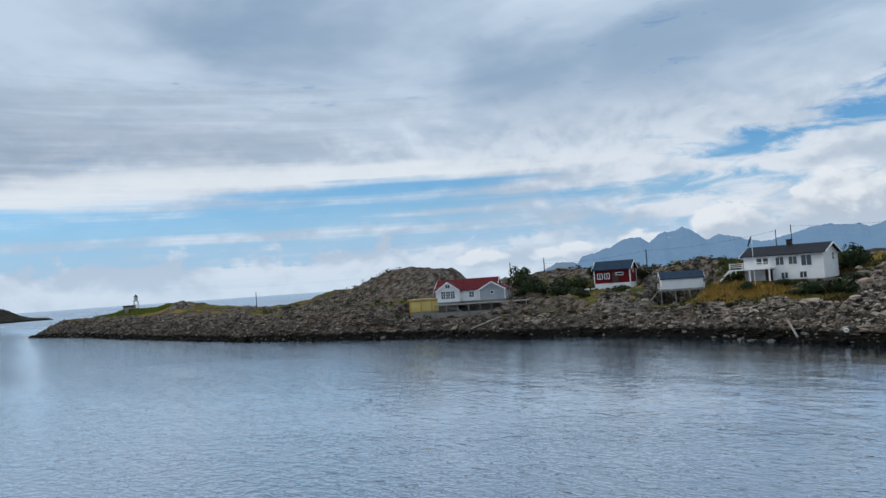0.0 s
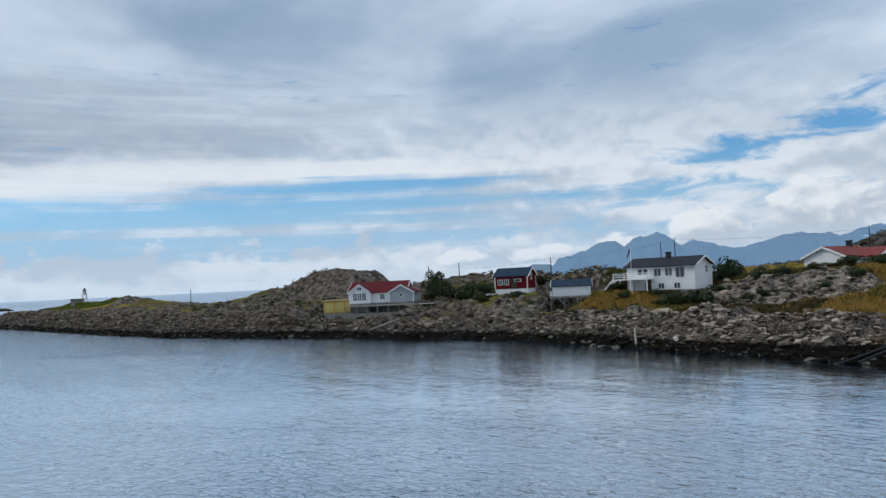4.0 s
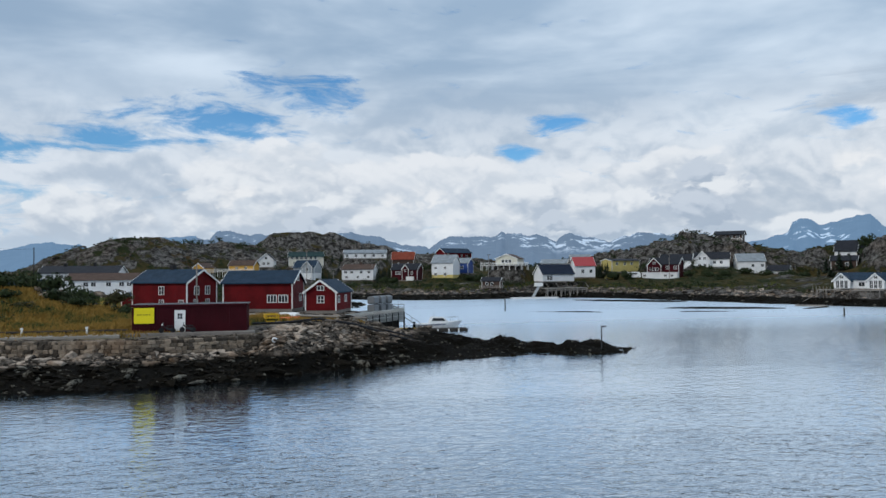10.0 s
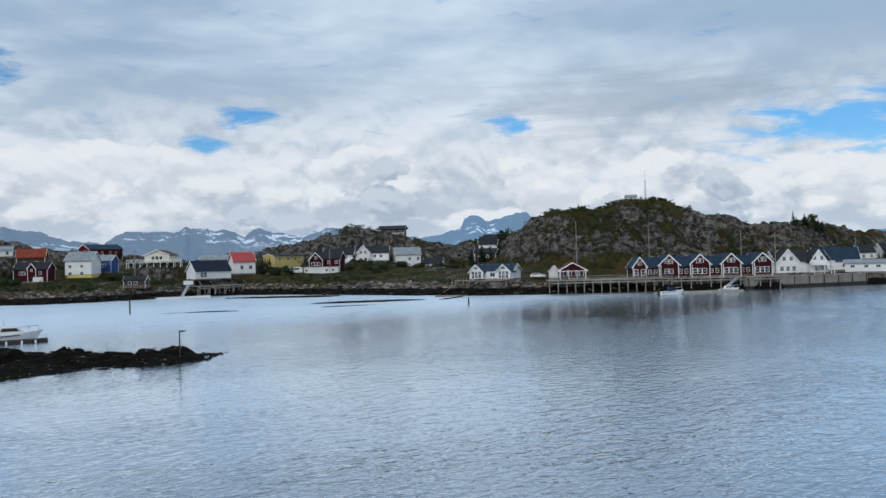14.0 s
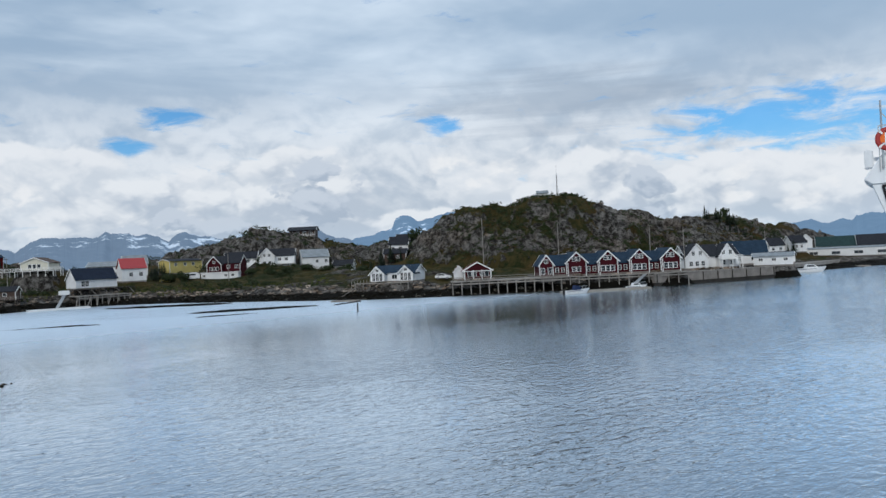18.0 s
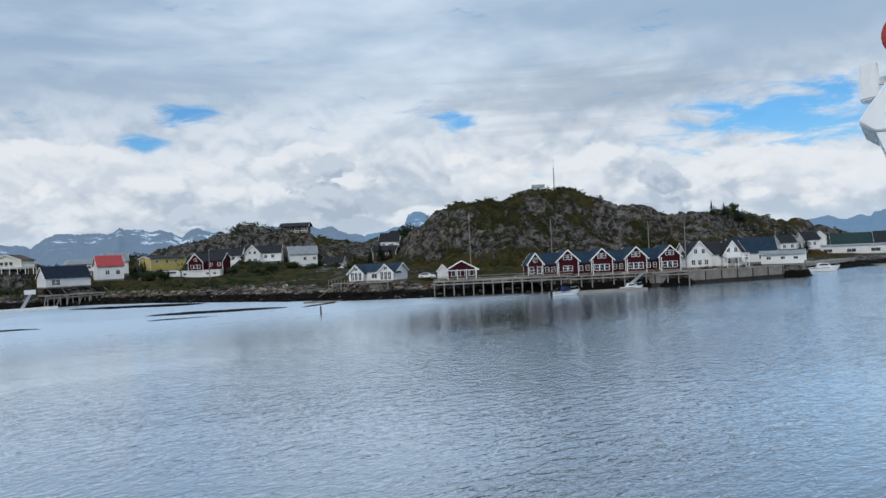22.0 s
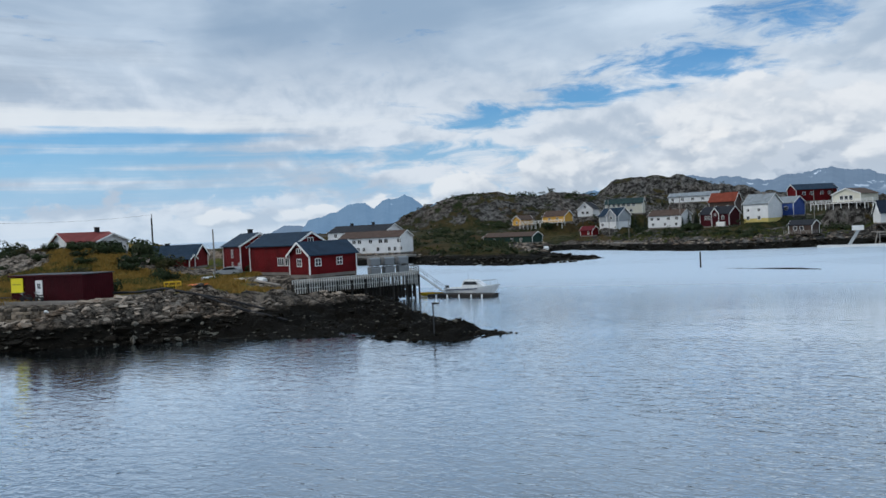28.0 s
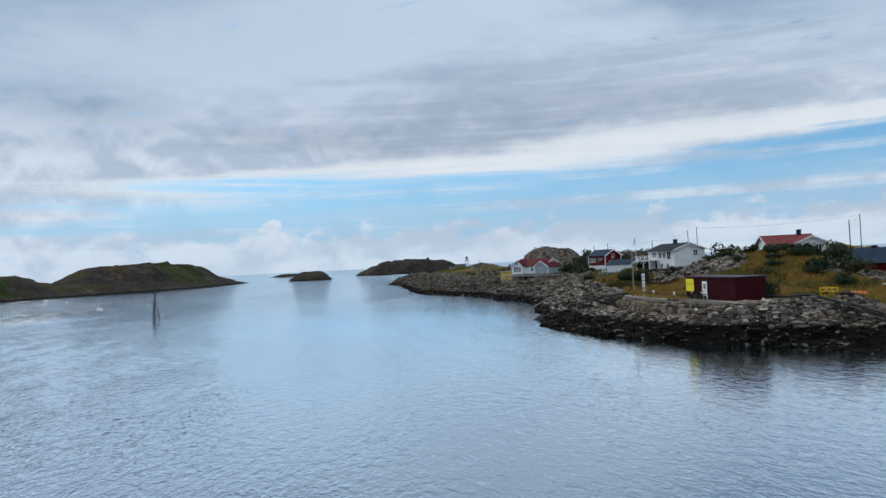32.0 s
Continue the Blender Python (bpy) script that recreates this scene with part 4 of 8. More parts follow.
def body(parent, mx, L, W, he, hr, wall, roof, trim=None, wins=(), doors=(), over=0.35, base=0.4, plinth=None, chimney=None, edge=True, depth=1.2):
    """Walls, two roof slopes, barge boards, corner boards, plinth, windows, doors and chimney of one gabled block."""
    trim = trim or TRIM

    def add(name, bm, mat, label=""):
        ob = part(name, bm, mat, parent, label)
        ob.matrix_local = mx
        return ob

    bm = bmesh.new()
    gable_wall(bm, L, W, he, hr, base)
    add("wall", bm, wall)
    bm = bmesh.new()
    box(bm, -L / 2 + 0.03, L / 2 - 0.03, -W / 2 + 0.03, W / 2 - 0.03, -depth, base)
    add("foundation", bm, plinth or CONCRETE)
    for side in (-1, 1):
        bm = bmesh.new()
        roof_slab(bm, side, L, W, he, hr, over)
        add("roof", bm, roof)
    if edge:
        rise = (hr - he) / (W / 2)
        for end in (-1, 1):
            for side in (-1, 1):
                bm = bmesh.new()
                x = end * (L / 2 + over + 0.03)
                beam(bm, (x, side * (W / 2 + over), he - over * rise + 0.02), (x, 0, hr + 0.02), 0.06, 0.26)
                add("bargeboard", bm, trim)
        for sx in (-1, 1):
            for sy in (-1, 1):
                bm = bmesh.new()
                box(bm, sx * L / 2 - 0.08, sx * L / 2 + 0.08, sy * W / 2 - 0.08, sy * W / 2 + 0.08, base, he - 0.03)
                add("corner_board", bm, trim)
    for face, u, z, w, h, cols, rows in wins:
        fm, pm = window_meshes(w, h, cols, rows, trim)
        f = shared("window", fm, parent, on_face(face, u, z, L, W, mx))
        shared("pane", pm, f, Matrix())
    for face, u, w, h, mat in doors:
        shared("door", door_mesh(w, h, mat), parent, on_face(face, u, base, L, W, mx))
    if chimney:
        x, y, h, mat = chimney
        bm = bmesh.new()
        box(bm, x - 0.35, x + 0.35, y - 0.35, y + 0.35, hr - 0.9, hr + h)
        box(bm, x - 0.42, x + 0.42, y - 0.42, y + 0.42, hr + h, hr + h + 0.12)
        add("chimney", bm, mat)


def terrace(parent, mx, x0, x1, y0, y1, z, rail=True, legs=0.0, mat=None, posts_mat=None):
    """A plank deck with rails and, where it stands free, posts."""
    mat = mat or TIMBER
    bm = bmesh.new()
    box(bm, x0, x1, y0, y1, z - 0.18, z)
    ob = part("deck", bm, mat, parent)
    ob.matrix_local = mx
    if rail:
        for zz in (0.35, 0.65, 0.95):
            for a, b, c, d in ((x0, x1, y0, y0 + 0.05), (x0, x0 + 0.05, y0 + 0.05, y1), (x1 - 0.05, x1, y0 + 0.05, y1)):
                bm = bmesh.new()
                box(bm, a, b, c, d, z + zz - 0.05, z + zz + 0.05)
                ob = part("rail", bm, posts_mat or TRIM, parent)
                ob.matrix_local = mx
        n = max(2, int((x1 - x0) / 1.6) + 1)
        for i in range(n):
            bm = bmesh.new()
            x = x0 + 0.06 + (x1 - x0 - 0.12) * i / (n - 1)
            box(bm, x - 0.05, x + 0.05, y0 - 0.03, y0 + 0.08, z, z + 1.02)
            ob = part("rail_post", bm, posts_mat or TRIM, parent)
            ob.matrix_local = mx
    if legs:
        n = max(2, int((x1 - x0) / 2.2) + 1)
        for i in range(n):
            for y in (y0 + 0.15, y1 - 0.15):
                bm = bmesh.new()
                x = x0 + 0.15 + (x1 - x0 - 0.3) * i / (n - 1)
                box(bm, x - 0.09, x + 0.09, y - 0.09, y + 0.09, z - legs, z - 0.18)
                ob = part("post", bm, mat, parent)
                ob.matrix_local = mx


def unit(r):
    n = math.hypot(*r)
    return r[0] / n, r[1] / n


# every building: anchor x, y, base level, direction of the ridge, length, width, eave, ridge; anchor is the middle of the plan
PLAN = {}
SUNK = {"house_c": 2.3, "house_a": 0.6}      # raised on stilts or a retaining wall


def plan(key, x, y, z, r, L, W, at="C"):
    r = unit(r)
    k = {"C": 0.0, "R": -0.5, "L": 0.5}[at]
    x, y = x + r[0] * L * k, y + r[1] * L * k
    PLAN[key] = (x, y, z, r, L, W)
    PADS.append((x, y, 0.5 * math.hypot(L, W) * 0.92, z - SUNK.get(key, 0.0)))


plan("house_e", -1.8, -42.2, 3.8, (-0.81, 0.59), 11.5, 6.5, "R")
plan("house_e2", -16.7, -34.8, 3.9, (-0.96, 0.27), 10.5, 6.2, "R")
plan("house_f", -19.9, -27.3, 3.8, (0.33, 0.94), 8.0, 4.5, "R")
plan("house_w", 30.0, -55.5, 4.2, (-0.93, -0.36), 11.5, 6.5)
plan("house_q", 39.5, -38.0, 7.9, (0.30, 0.95), 8.6, 6.8, "R")
plan("house_d", 56.8, -32.2, 5.8, (-1.0, 0.0), 12.0, 7.0, "R")
plan("house_b", 92.5, -28.0, 6.3, (-0.95, -0.30), 6.5, 5.2)
plan("house_c", 79.5, -27.5, 5.4, (-0.85, -0.52), 6.6, 4.6)
plan("house_a", 120.5, -18.5, 5.2, (-0.86, -0.50), 12.0, 6.5)
plan("store_p", 36.0, -147.0, 2.8, (-1.0, 0.03), 21.5, 8.0)
plan("hall_p", 46.1, -158.0, 3.0, (-1.0, 0.02), 21.8, 11.0)
plan("yellow_1", 23.3, -254.0, 9.2, (0.5, 0.86), 7.0, 5.5)
plan("yellow_2", 6.0, -247.5, 10.0, (-0.94, 0.34), 11.0, 6.0)
plan("gable_w", -3.0, -265.0, 11.7, (0.1, 1.0), 9.0, 6.5)
plan("boathouse_n", 14.5, -214.0, 2.8, (-0.97, 0.25), 22.0, 7.0)
plan("grey_g", -20.5, -233.5, 7.1, (-0.90, 0.43), 9.0, 7.5)
plan("grey_h", -20.0, -258.0, 12.0, (-1.0, -0.02), 15.0, 7.0)
plan("redhut", -12.0, -227.0, 4.2, (-0.9, 0.4), 5.5, 4.0)
plan("low_w", -41.6, -227.6, 6.0, (-0.93, 0.36), 13.0, 7.5)
plan("long_w", -47.0, -264.0, 15.4, (-0.99, 0.15), 19.0, 7.0)
plan("orange_o", -60.5, -233.0, 10.2, (-0.97, 0.24), 9.0, 7.5)
plan("darkred_d", -59.6, -217.4, 5.8, (-0.88, 0.47), 11.0, 6.5)
plan("white_g", -73.4, -206.6, 7.0, (-0.83, 0.56), 8.8, 7.0)
plan("blue_b", -80.8, -212.5, 8.4, (-0.85, 0.53), 8.0, 6.5)
plan("redtop_r", -90.0, -270.5, 13.3, (-0.9, -0.44), 16.0, 7.0)
plan("cream_c", -99.9, -208.2, 11.6, (0.5, 0.86), 11.0, 8.5)
plan("small_s", -124.0, -222.0, 9.5, (-0.8, 0.6), 11.0, 6.0)
plan("boat_bw", -109.3, -182.4, 5.2, (-0.98, -0.16), 12.8, 6.8)
plan("white_h1", -133.2, -217.5, 8.0, (-0.98, 0.14), 8.0, 6.2)
plan("red_h2", -125.0, -194.0, 6.5, (-0.99, 0.05), 7.8, 6.8)
plan("yellow_y", -147.2, -208.5, 8.4, (-0.95, -0.25), 14.0, 7.0)
plan("redwhite_r", -157.0, -188.0, 6.0, (-0.72, 0.69), 11.5, 7.0)
plan("white_i0", -168.0, -200.0, 8.2, (-0.80, 0.6), 12.0, 7.0)
plan("white_i1", -179.5, -193.0, 8.0, (-0.85, 0.53), 13.0, 8.0)
plan("white_i2", -191.8, -186.6, 7.4, (-0.93, 0.36), 10.0, 8.0)
plan("dark_h", -217.5, -241.0, 22.5, (-0.75, 0.66), 12.0, 6.5)
plan("tiny_w", -208.0, -191.0, 6.0, (-0.7, 0.71), 8.0, 6.0)
plan("cottage_j", -163.6, -91.7, 3.8, (-0.50, 0.87), 12.5, 6.5)
plan("brown_u", -205.0, -150.0, 8.2, (-0.7, 0.71), 8.0, 6.0)
plan("white_u1", -224.0, -168.0, 12.5, (-0.7, 0.71), 7.0, 6.0)
plan("dark_u2", -240.0, -190.0, 14.0, (-0.7, 0.71), 9.0, 7.0)
plan("white_u3", -214.0, -160.0, 12.0, (-0.7, 0.71), 7.0, 6.0)
plan("cabin_k", -175.3, -73.2, 3.7, (0.62, 0.78), 7.0, 7.0)
ROW = unit((-0.815, 0.58))
for i in range(4):
    plan(f"rorbu_{i}", -193.2 - 6.6 * i, -56.2 + 4.7 * i, 3.5, (0.58, 0.815), 8.5, 5.0)
plan("white_m", -237.0, -45.0, 3.2, (-0.83, 0.56), 15.0, 8.5)
plan("hall_blue", -256.8, -44.5, 3.4, (-0.62, 0.78), 12.0, 8.0)
plan("fish_1", -377.0, -69.0, 3.0, (-0.45, 0.89), 15.0, 11.0)
plan("fish_2", -383.0, -54.5, 3.0, (-0.45, 0.89), 16.0, 12.0)
plan("fish_low", -362.0, -58.5, 2.6, (-0.42, 0.91), 34.0, 8.0)
plan("quay_shed", -251.0, -32.5, 3.0, (-0.45, 0.89), 10.0, 4.5)
plan("gable_v", -318.0, -66.5, 5.2, (-0.85, 0.5), 6.0, 5.0)
plan("gable_v2", -327.0, -62.5, 5.4, (-0.85, 0.5), 6.0, 5.0)
plan("hut_top", -234.0, -103.5, 28.3, (-0.7, 0.7), 3.4, 2.6)
PADS.append((2, 0.5, 9.0, 3.62))
PADS.append((-8, -1.0, 8.0, 3.62))
PADS.append((12, 0.0, 5.0, 3.62))
PADS.append((321, -41, 6.0, 7.0))

PADS.append((-237.0, -103.0, 9.0, 28.5))
PADS.append((125.5, -10.5, 5.5, 2.6))
PADS.append((116.5, -10.5, 6.0, 2.7))
PADS.append((79.0, -22.0, 4.0, 2.9))
PADS.append((97.0, -9.0, 7.0, 2.3))
PADS.append((73.5, -12.0, 4.0, 2.8))
# ---- ground, sea, far land ----
GROUND = ground_mat("island_ground", gap_shade=True)
MAINGROUND = ground_mat("shore_ground", (0.062, 0.046, 0.018), (0.013, 0.020, 0.007), True, 0.6, (0.180, 0.172, 0.160), rusty=0.22, climb=0.7)
FARGROUND = ground_mat("islet_ground", (0.06, 0.055, 0.02), (0.03, 0.042, 0.012), True, 0.3, (0.060, 0.055, 0.050))
ISLETGREEN = ground_mat("green_islet_ground", (0.050, 0.052, 0.014), (0.020, 0.034, 0.008), True, 0.3, (0.055, 0.050, 0.045))
build_water()
sheet("ground", spread((-64, 62, 0.55), (62, 350, 1.5)), spread((19, -30, 0.55), (-30, -84, 1.6)), isle_height, isle_turf, GROUND,
      "rocky island ground with dry golden grass and black weed at the tide line")
sheet("ground_shore", spread((-420, -310, 3.0), (-310, -150, 1.15), (-150, -30, 1.6), (-30, 180, 2.6)), spread((-16, -140, 1.15), (-140, -215, 1.7), (-215, -420, 3.0)), main_height, main_turf, MAINGROUND,
      "built-up rocky shore with hills, grass and bare cliffs")
islet("islet", "low green islet with bare rock edges in the fairway", 570, 170, 190, 60, -14, 17.5, 3, green=1.0, mat=ISLETGREEN)
islet("islet", "low green islet with bare rock edges in the fairway", 420, 235, 80, 40, -20, 13.0, 13, green=1.0, mat=ISLETGREEN)
islet("islet", "bare dark skerry in open water", 652, 39, 31, 22, 0, 7.5, 23, 2.0)
islet("islet", "low bare dark skerry in open water", 1300, 72, 44, 22, 80, 4.5, 43, 4.0)
islet("islet", "low bare dark skerry in open water", 780, -150, 16, 12, 0, 2.5, 53, 2.0)
islet("islet", "smooth bare rock islet carrying a black beacon", 800, -85, 70, 36, 75, 13.5, 33, 2.5)
for cx, cy, ra, rb, turn, k in ((-116, -136, 30, 12, 132, 101), (-76, -84, 15, 1.3, -27, 61), (-120, -86, 24, 5.5, -22, 71), (-140, -80, 12, 2.0, 30, 81), (-108, -74, 14, 1.2, -12, 91)):
    islet("weed_bank", "low dark weed bank just awash", cx, cy, ra, rb, turn, 0.56, k, 0.8)
# the blue emission paints the haze onto the ranges themselves
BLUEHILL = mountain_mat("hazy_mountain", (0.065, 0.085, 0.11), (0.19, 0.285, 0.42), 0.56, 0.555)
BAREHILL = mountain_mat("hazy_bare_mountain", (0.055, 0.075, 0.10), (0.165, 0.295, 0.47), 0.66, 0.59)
HARBOUR = (-30, 75)
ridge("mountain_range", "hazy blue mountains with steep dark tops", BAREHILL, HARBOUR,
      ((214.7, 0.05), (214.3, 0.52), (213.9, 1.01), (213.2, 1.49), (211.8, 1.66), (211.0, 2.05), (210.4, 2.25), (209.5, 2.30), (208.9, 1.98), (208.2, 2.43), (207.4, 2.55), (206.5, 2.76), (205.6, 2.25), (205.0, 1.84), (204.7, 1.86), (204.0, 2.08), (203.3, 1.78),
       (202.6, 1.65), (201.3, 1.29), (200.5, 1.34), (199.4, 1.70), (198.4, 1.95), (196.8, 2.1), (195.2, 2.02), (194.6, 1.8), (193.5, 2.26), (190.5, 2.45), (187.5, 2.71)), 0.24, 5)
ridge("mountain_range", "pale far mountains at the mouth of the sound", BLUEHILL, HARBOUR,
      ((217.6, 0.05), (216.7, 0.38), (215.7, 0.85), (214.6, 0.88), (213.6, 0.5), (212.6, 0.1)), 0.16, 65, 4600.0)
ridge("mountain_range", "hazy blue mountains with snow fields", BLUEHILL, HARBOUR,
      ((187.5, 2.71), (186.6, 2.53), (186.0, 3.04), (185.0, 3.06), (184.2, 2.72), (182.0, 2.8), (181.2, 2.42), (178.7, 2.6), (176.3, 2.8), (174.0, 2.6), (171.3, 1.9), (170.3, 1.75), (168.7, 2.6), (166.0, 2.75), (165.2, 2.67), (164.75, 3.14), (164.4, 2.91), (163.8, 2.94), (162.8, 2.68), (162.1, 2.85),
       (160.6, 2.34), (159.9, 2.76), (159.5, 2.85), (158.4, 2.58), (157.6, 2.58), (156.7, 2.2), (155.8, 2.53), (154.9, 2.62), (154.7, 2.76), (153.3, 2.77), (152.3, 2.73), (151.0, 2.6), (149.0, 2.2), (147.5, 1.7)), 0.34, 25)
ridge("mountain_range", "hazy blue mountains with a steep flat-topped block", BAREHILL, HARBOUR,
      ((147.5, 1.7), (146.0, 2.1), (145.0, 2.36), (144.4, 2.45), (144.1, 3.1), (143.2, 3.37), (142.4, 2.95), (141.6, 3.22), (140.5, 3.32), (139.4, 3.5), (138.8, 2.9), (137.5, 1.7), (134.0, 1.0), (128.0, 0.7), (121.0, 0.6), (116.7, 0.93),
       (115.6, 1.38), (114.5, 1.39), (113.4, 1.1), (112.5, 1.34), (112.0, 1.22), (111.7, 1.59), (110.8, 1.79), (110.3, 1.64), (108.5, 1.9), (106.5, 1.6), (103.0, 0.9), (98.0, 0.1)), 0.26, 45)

# ---- houses ----


def build(key, name, label, category="house", group=""):
    x, y, z, r, L, W = PLAN[key]
    return thing(name, facing(x, y, z, r), label, category, group), L, W


def row(face, us, z, w=1.0, h=1.1, cols=2, rows=1):
    return [(face, u, z, w, h, cols, rows) for u in us]


I = Matrix()
h, L, W = build("house_e", "red_house", "two-storey dark red wooden house with a blue-grey roof", group="red harbour houses")
body(h, I, L, W, 4.5, 6.4, RED, SLATE, wins=row("F", (0.5,), 3.2, 1.0, 1.2, 2, 2) + row("F", (0.5, 4.6), 1.2, 0.8, 1.0, 2, 1) + row("R", (-1.2, 1.2), 3.2, 0.9, 1.2, 2, 2) + row("R", (-1.4, 1.2), 1.3, 0.7, 0.9, 2, 1), chimney=(-0.5, 0.2, 0.7, BLACK))
body(h, pose(-7.5, 0.6, 0), 5.0, 4.4, 2.2, 2.7, RED, SLATE, wins=row("F", (0.8,), 1.2, 1.2, 0.7, 2, 1))
h, L, W = build("house_e2", "red_house", "large red wooden boathouse with a blue roof", group="red harbour houses")
body(h, I, L, W, 4.3, 6.0, RED, SLATE, wins=row("F", (2.2, 3.9), 1.9, 1.3, 1.0, 3, 1) + row("R", (0,), 4.9, 0.9, 0.6, 2, 1) + row("R", (1.2,), 2.0, 1.0, 1.0, 2, 1))
h, L, W = build("house_f", "red_house", "small red wooden boathouse with white barge boards at the pier", group="red harbour houses")
body(h, I, L, W, 3.1, 4.7, RED, SLATE, wins=row("R", (0,), 3.6, 0.9, 0.55, 2, 1) + row("R", (0,), 2.0, 0.9, 0.9, 2, 2) + row("B", (1.0, -2.6), 2.0, 0.85, 0.9, 2, 2))
h, L, W = build("house_w", "red_boathouse", "low dark red boathouse with a blue-grey roof", group="red harbour houses")
body(h, I, L, W, 2.5, 4.5, RED, SLATE, wins=row("L", (0.0,), 3.0, 0.7, 0.9, 1, 1) + row("F", (-2.0, 2.0), 1.4, 0.8, 0.8, 2, 1), chimney=(-1.0, 0.2, 0.4, BLACK))
body(h, pose(2.0, -3.8, 0), 7.0, 3.2, 1.9, 2.6, RED, SLATE)
h, L, W = build("house_q", "white_house", "white single-storey house with a faded red roof and dark chimney")
body(h, I, L, W, 2.5, 4.0, WHITE, PINKROOF, over=0.5, wins=row("B", (-2.5, 0.5), 1.5, 1.1, 1.0, 2, 1) + row("F", (2.0,), 1.5, 1.4, 1.0, 2, 1), doors=[("B", 2.6, 0.9, 2.0, BROWN)], chimney=(-2.5, 0.0, 0.9, BLACK))
body(h, pose(-2.6, 3.6, 0, 0, 0, 90), 5.0, 5.5, 2.4, 3.6, WHITE, PINKROOF, over=0.5, wins=row("R", (-1.5, 1.2), 1.5, 1.0, 1.0, 2, 1))
h, L, W = build("house_d", "white_house", "white two-storey house with a dark roof, balcony and chimney")
body(h, I, L, W, 4.5, 5.8, WHITE, DARKROOF, over=0.6, wins=row("F", (-3.6, -2.6), 3.5, 0.8, 1.0, 1, 1) + row("F", (-0.4, 1.6), 3.4, 1.2, 1.2, 2, 1) + row("F", (3.6,), 3.3, 1.5, 1.6, 2, 1) + row("R", (1.4,), 3.7, 0.9, 1.1, 2, 2) + row("F", (0.2, 3.0), 1.1, 1.0, 0.9, 2, 1), doors=[("F", -2.2, 0.95, 2.0, BROWN)], chimney=(0.1, 0.0, 0.9, BLACK), depth=2.4)
terrace(h, I, -7.6, -1.2, -5.8, -3.55, 2.45, True, 2.8, TRIM)
bm = bmesh.new()
for i in range(9):
    box(bm, -8.1 - 0.28 * i, -7.7 - 0.28 * i, -5.6, -4.4, 2.25 - 0.27 * i, 2.32 - 0.27 * i)
beam(bm, (-7.7, -5.6, 2.3), (-10.4, -5.6, -0.3), 0.08, 0.25)
beam(bm, (-7.7, -4.4, 2.3), (-10.4, -4.4, -0.3), 0.08, 0.25)
part("steps", bm, TRIM, h, "white wooden steps")
h, L, W = build("house_b", "red_house", "tall dark red house on a white basement with a blue roof")
body(h, I, L, W, 3.5, 4.9, RED, SLATE, base=1.0, plinth=WHITE, wins=row("F", (-2.2, -0.9), 2.3, 0.8, 0.9, 2, 1) + row("F", (1.4,), 2.6, 1.2, 0.4, 1, 1) + row("R", (0,), 3.3, 0.6, 1.0, 1, 2), doors=[("F", 0.6, 0.9, 1.9, BROWN)], depth=2.6)
terrace(h, pose(-3.2, -1.8, 0), -2.0, 0.0, -1.2, 1.0, 0.2, False, 2.0, TRIM)
h, L, W = build("house_c", "white_shed", "white wooden shed with a grey-blue roof on timber stilts", "shed")
body(h, pose(0, 0, 0.2), L, W, 1.9, 2.9, WHITE, SLATE, base=0.1, depth=0.0)
terrace(h, I, -3.8, 3.4, -4.0, 2.3, 0.2, True, 3.2, TIMBER)
for a, b in (((-4.2, -3.9, 0.1), (-6.5, -4.6, -2.6)), ((-2.5, -3.9, 0.0), (0.5, -3.9, -2.6)), ((3.0, -3.9, 0.0), (0.5, -3.9, -2.6))):
    bm = bmesh.new()
    beam(bm, a, b, 0.12)
    part("brace", bm, TIMBER, h)
h, L, W = build("house_a", "white_house", "white house with a red tile roof above a timber deck")
body(h, I, L, W, 2.6, 4.6, WHITE, REDROOF, wins=row("F", (1.2, 3.2), 1.6, 0.9, 1.0, 2, 2), depth=1.6)
body(h, pose(-3.2, -2.6, 0, 0, 0, -90), 4.5, 4.2, 2.7, 4.2, WHITE, REDROOF, wins=row("R", (-0.95, 0.0, 0.95), 1.75, 0.8, 1.4, 2, 3) + row("R", (0,), 3.4, 0.8, 0.6, 2, 1), depth=1.6)
body(h, pose(5.4, -1.0, 0, 0, 0, -90), 6.0, 5.0, 2.4, 3.8, GREY, REDROOF, wins=row("R", (0,), 1.8, 0.5, 0.5, 1, 1), depth=1.6)
terrace(h, I, -5.5, 12.5, -7.5, -3.2, -0.02, False, 2.4, TIMBER)
bm = bmesh.new()
box(bm, -6.0, 8.0, -7.2, -6.8, -3.2, -1.5)
part("retaining_wall", bm, PALECONCRETE, h, "pale concrete retaining wall")
for a, b in (((-3, -7.3, -0.3), (0, -7.3, -1.5)), ((9, -7.3, -0.3), (8, -7.0, -2.2)), ((11.5, -7.3, -0.3), (10, -7.0, -2.2))):
    bm = bmesh.new()
    beam(bm, a, b, 0.14)
    part("brace", bm, TIMBER, h)
h = thing("yellow_shed", facing(126.6, -13.0, 3.9, (-0.86, -0.50)), "ochre yellow wooden shed with a flat roof beside the white house", "shed")
bm = bmesh.new()
box(bm, -3.5, 3.5, -2.0, 2.0, 0.0, 2.4)
part("wall", bm, OCHRE, h)
bm = bmesh.new()
box(bm, -3.8, 3.8, -2.3, 2.3, 2.404, 2.6)
part("roof", bm, PALETIMBER, h)
bm = bmesh.new()
box(bm, -3.4, 3.4, -1.9, 1.9, -2.0, 0.0)
part("foundation", bm, PALECONCRETE, h)
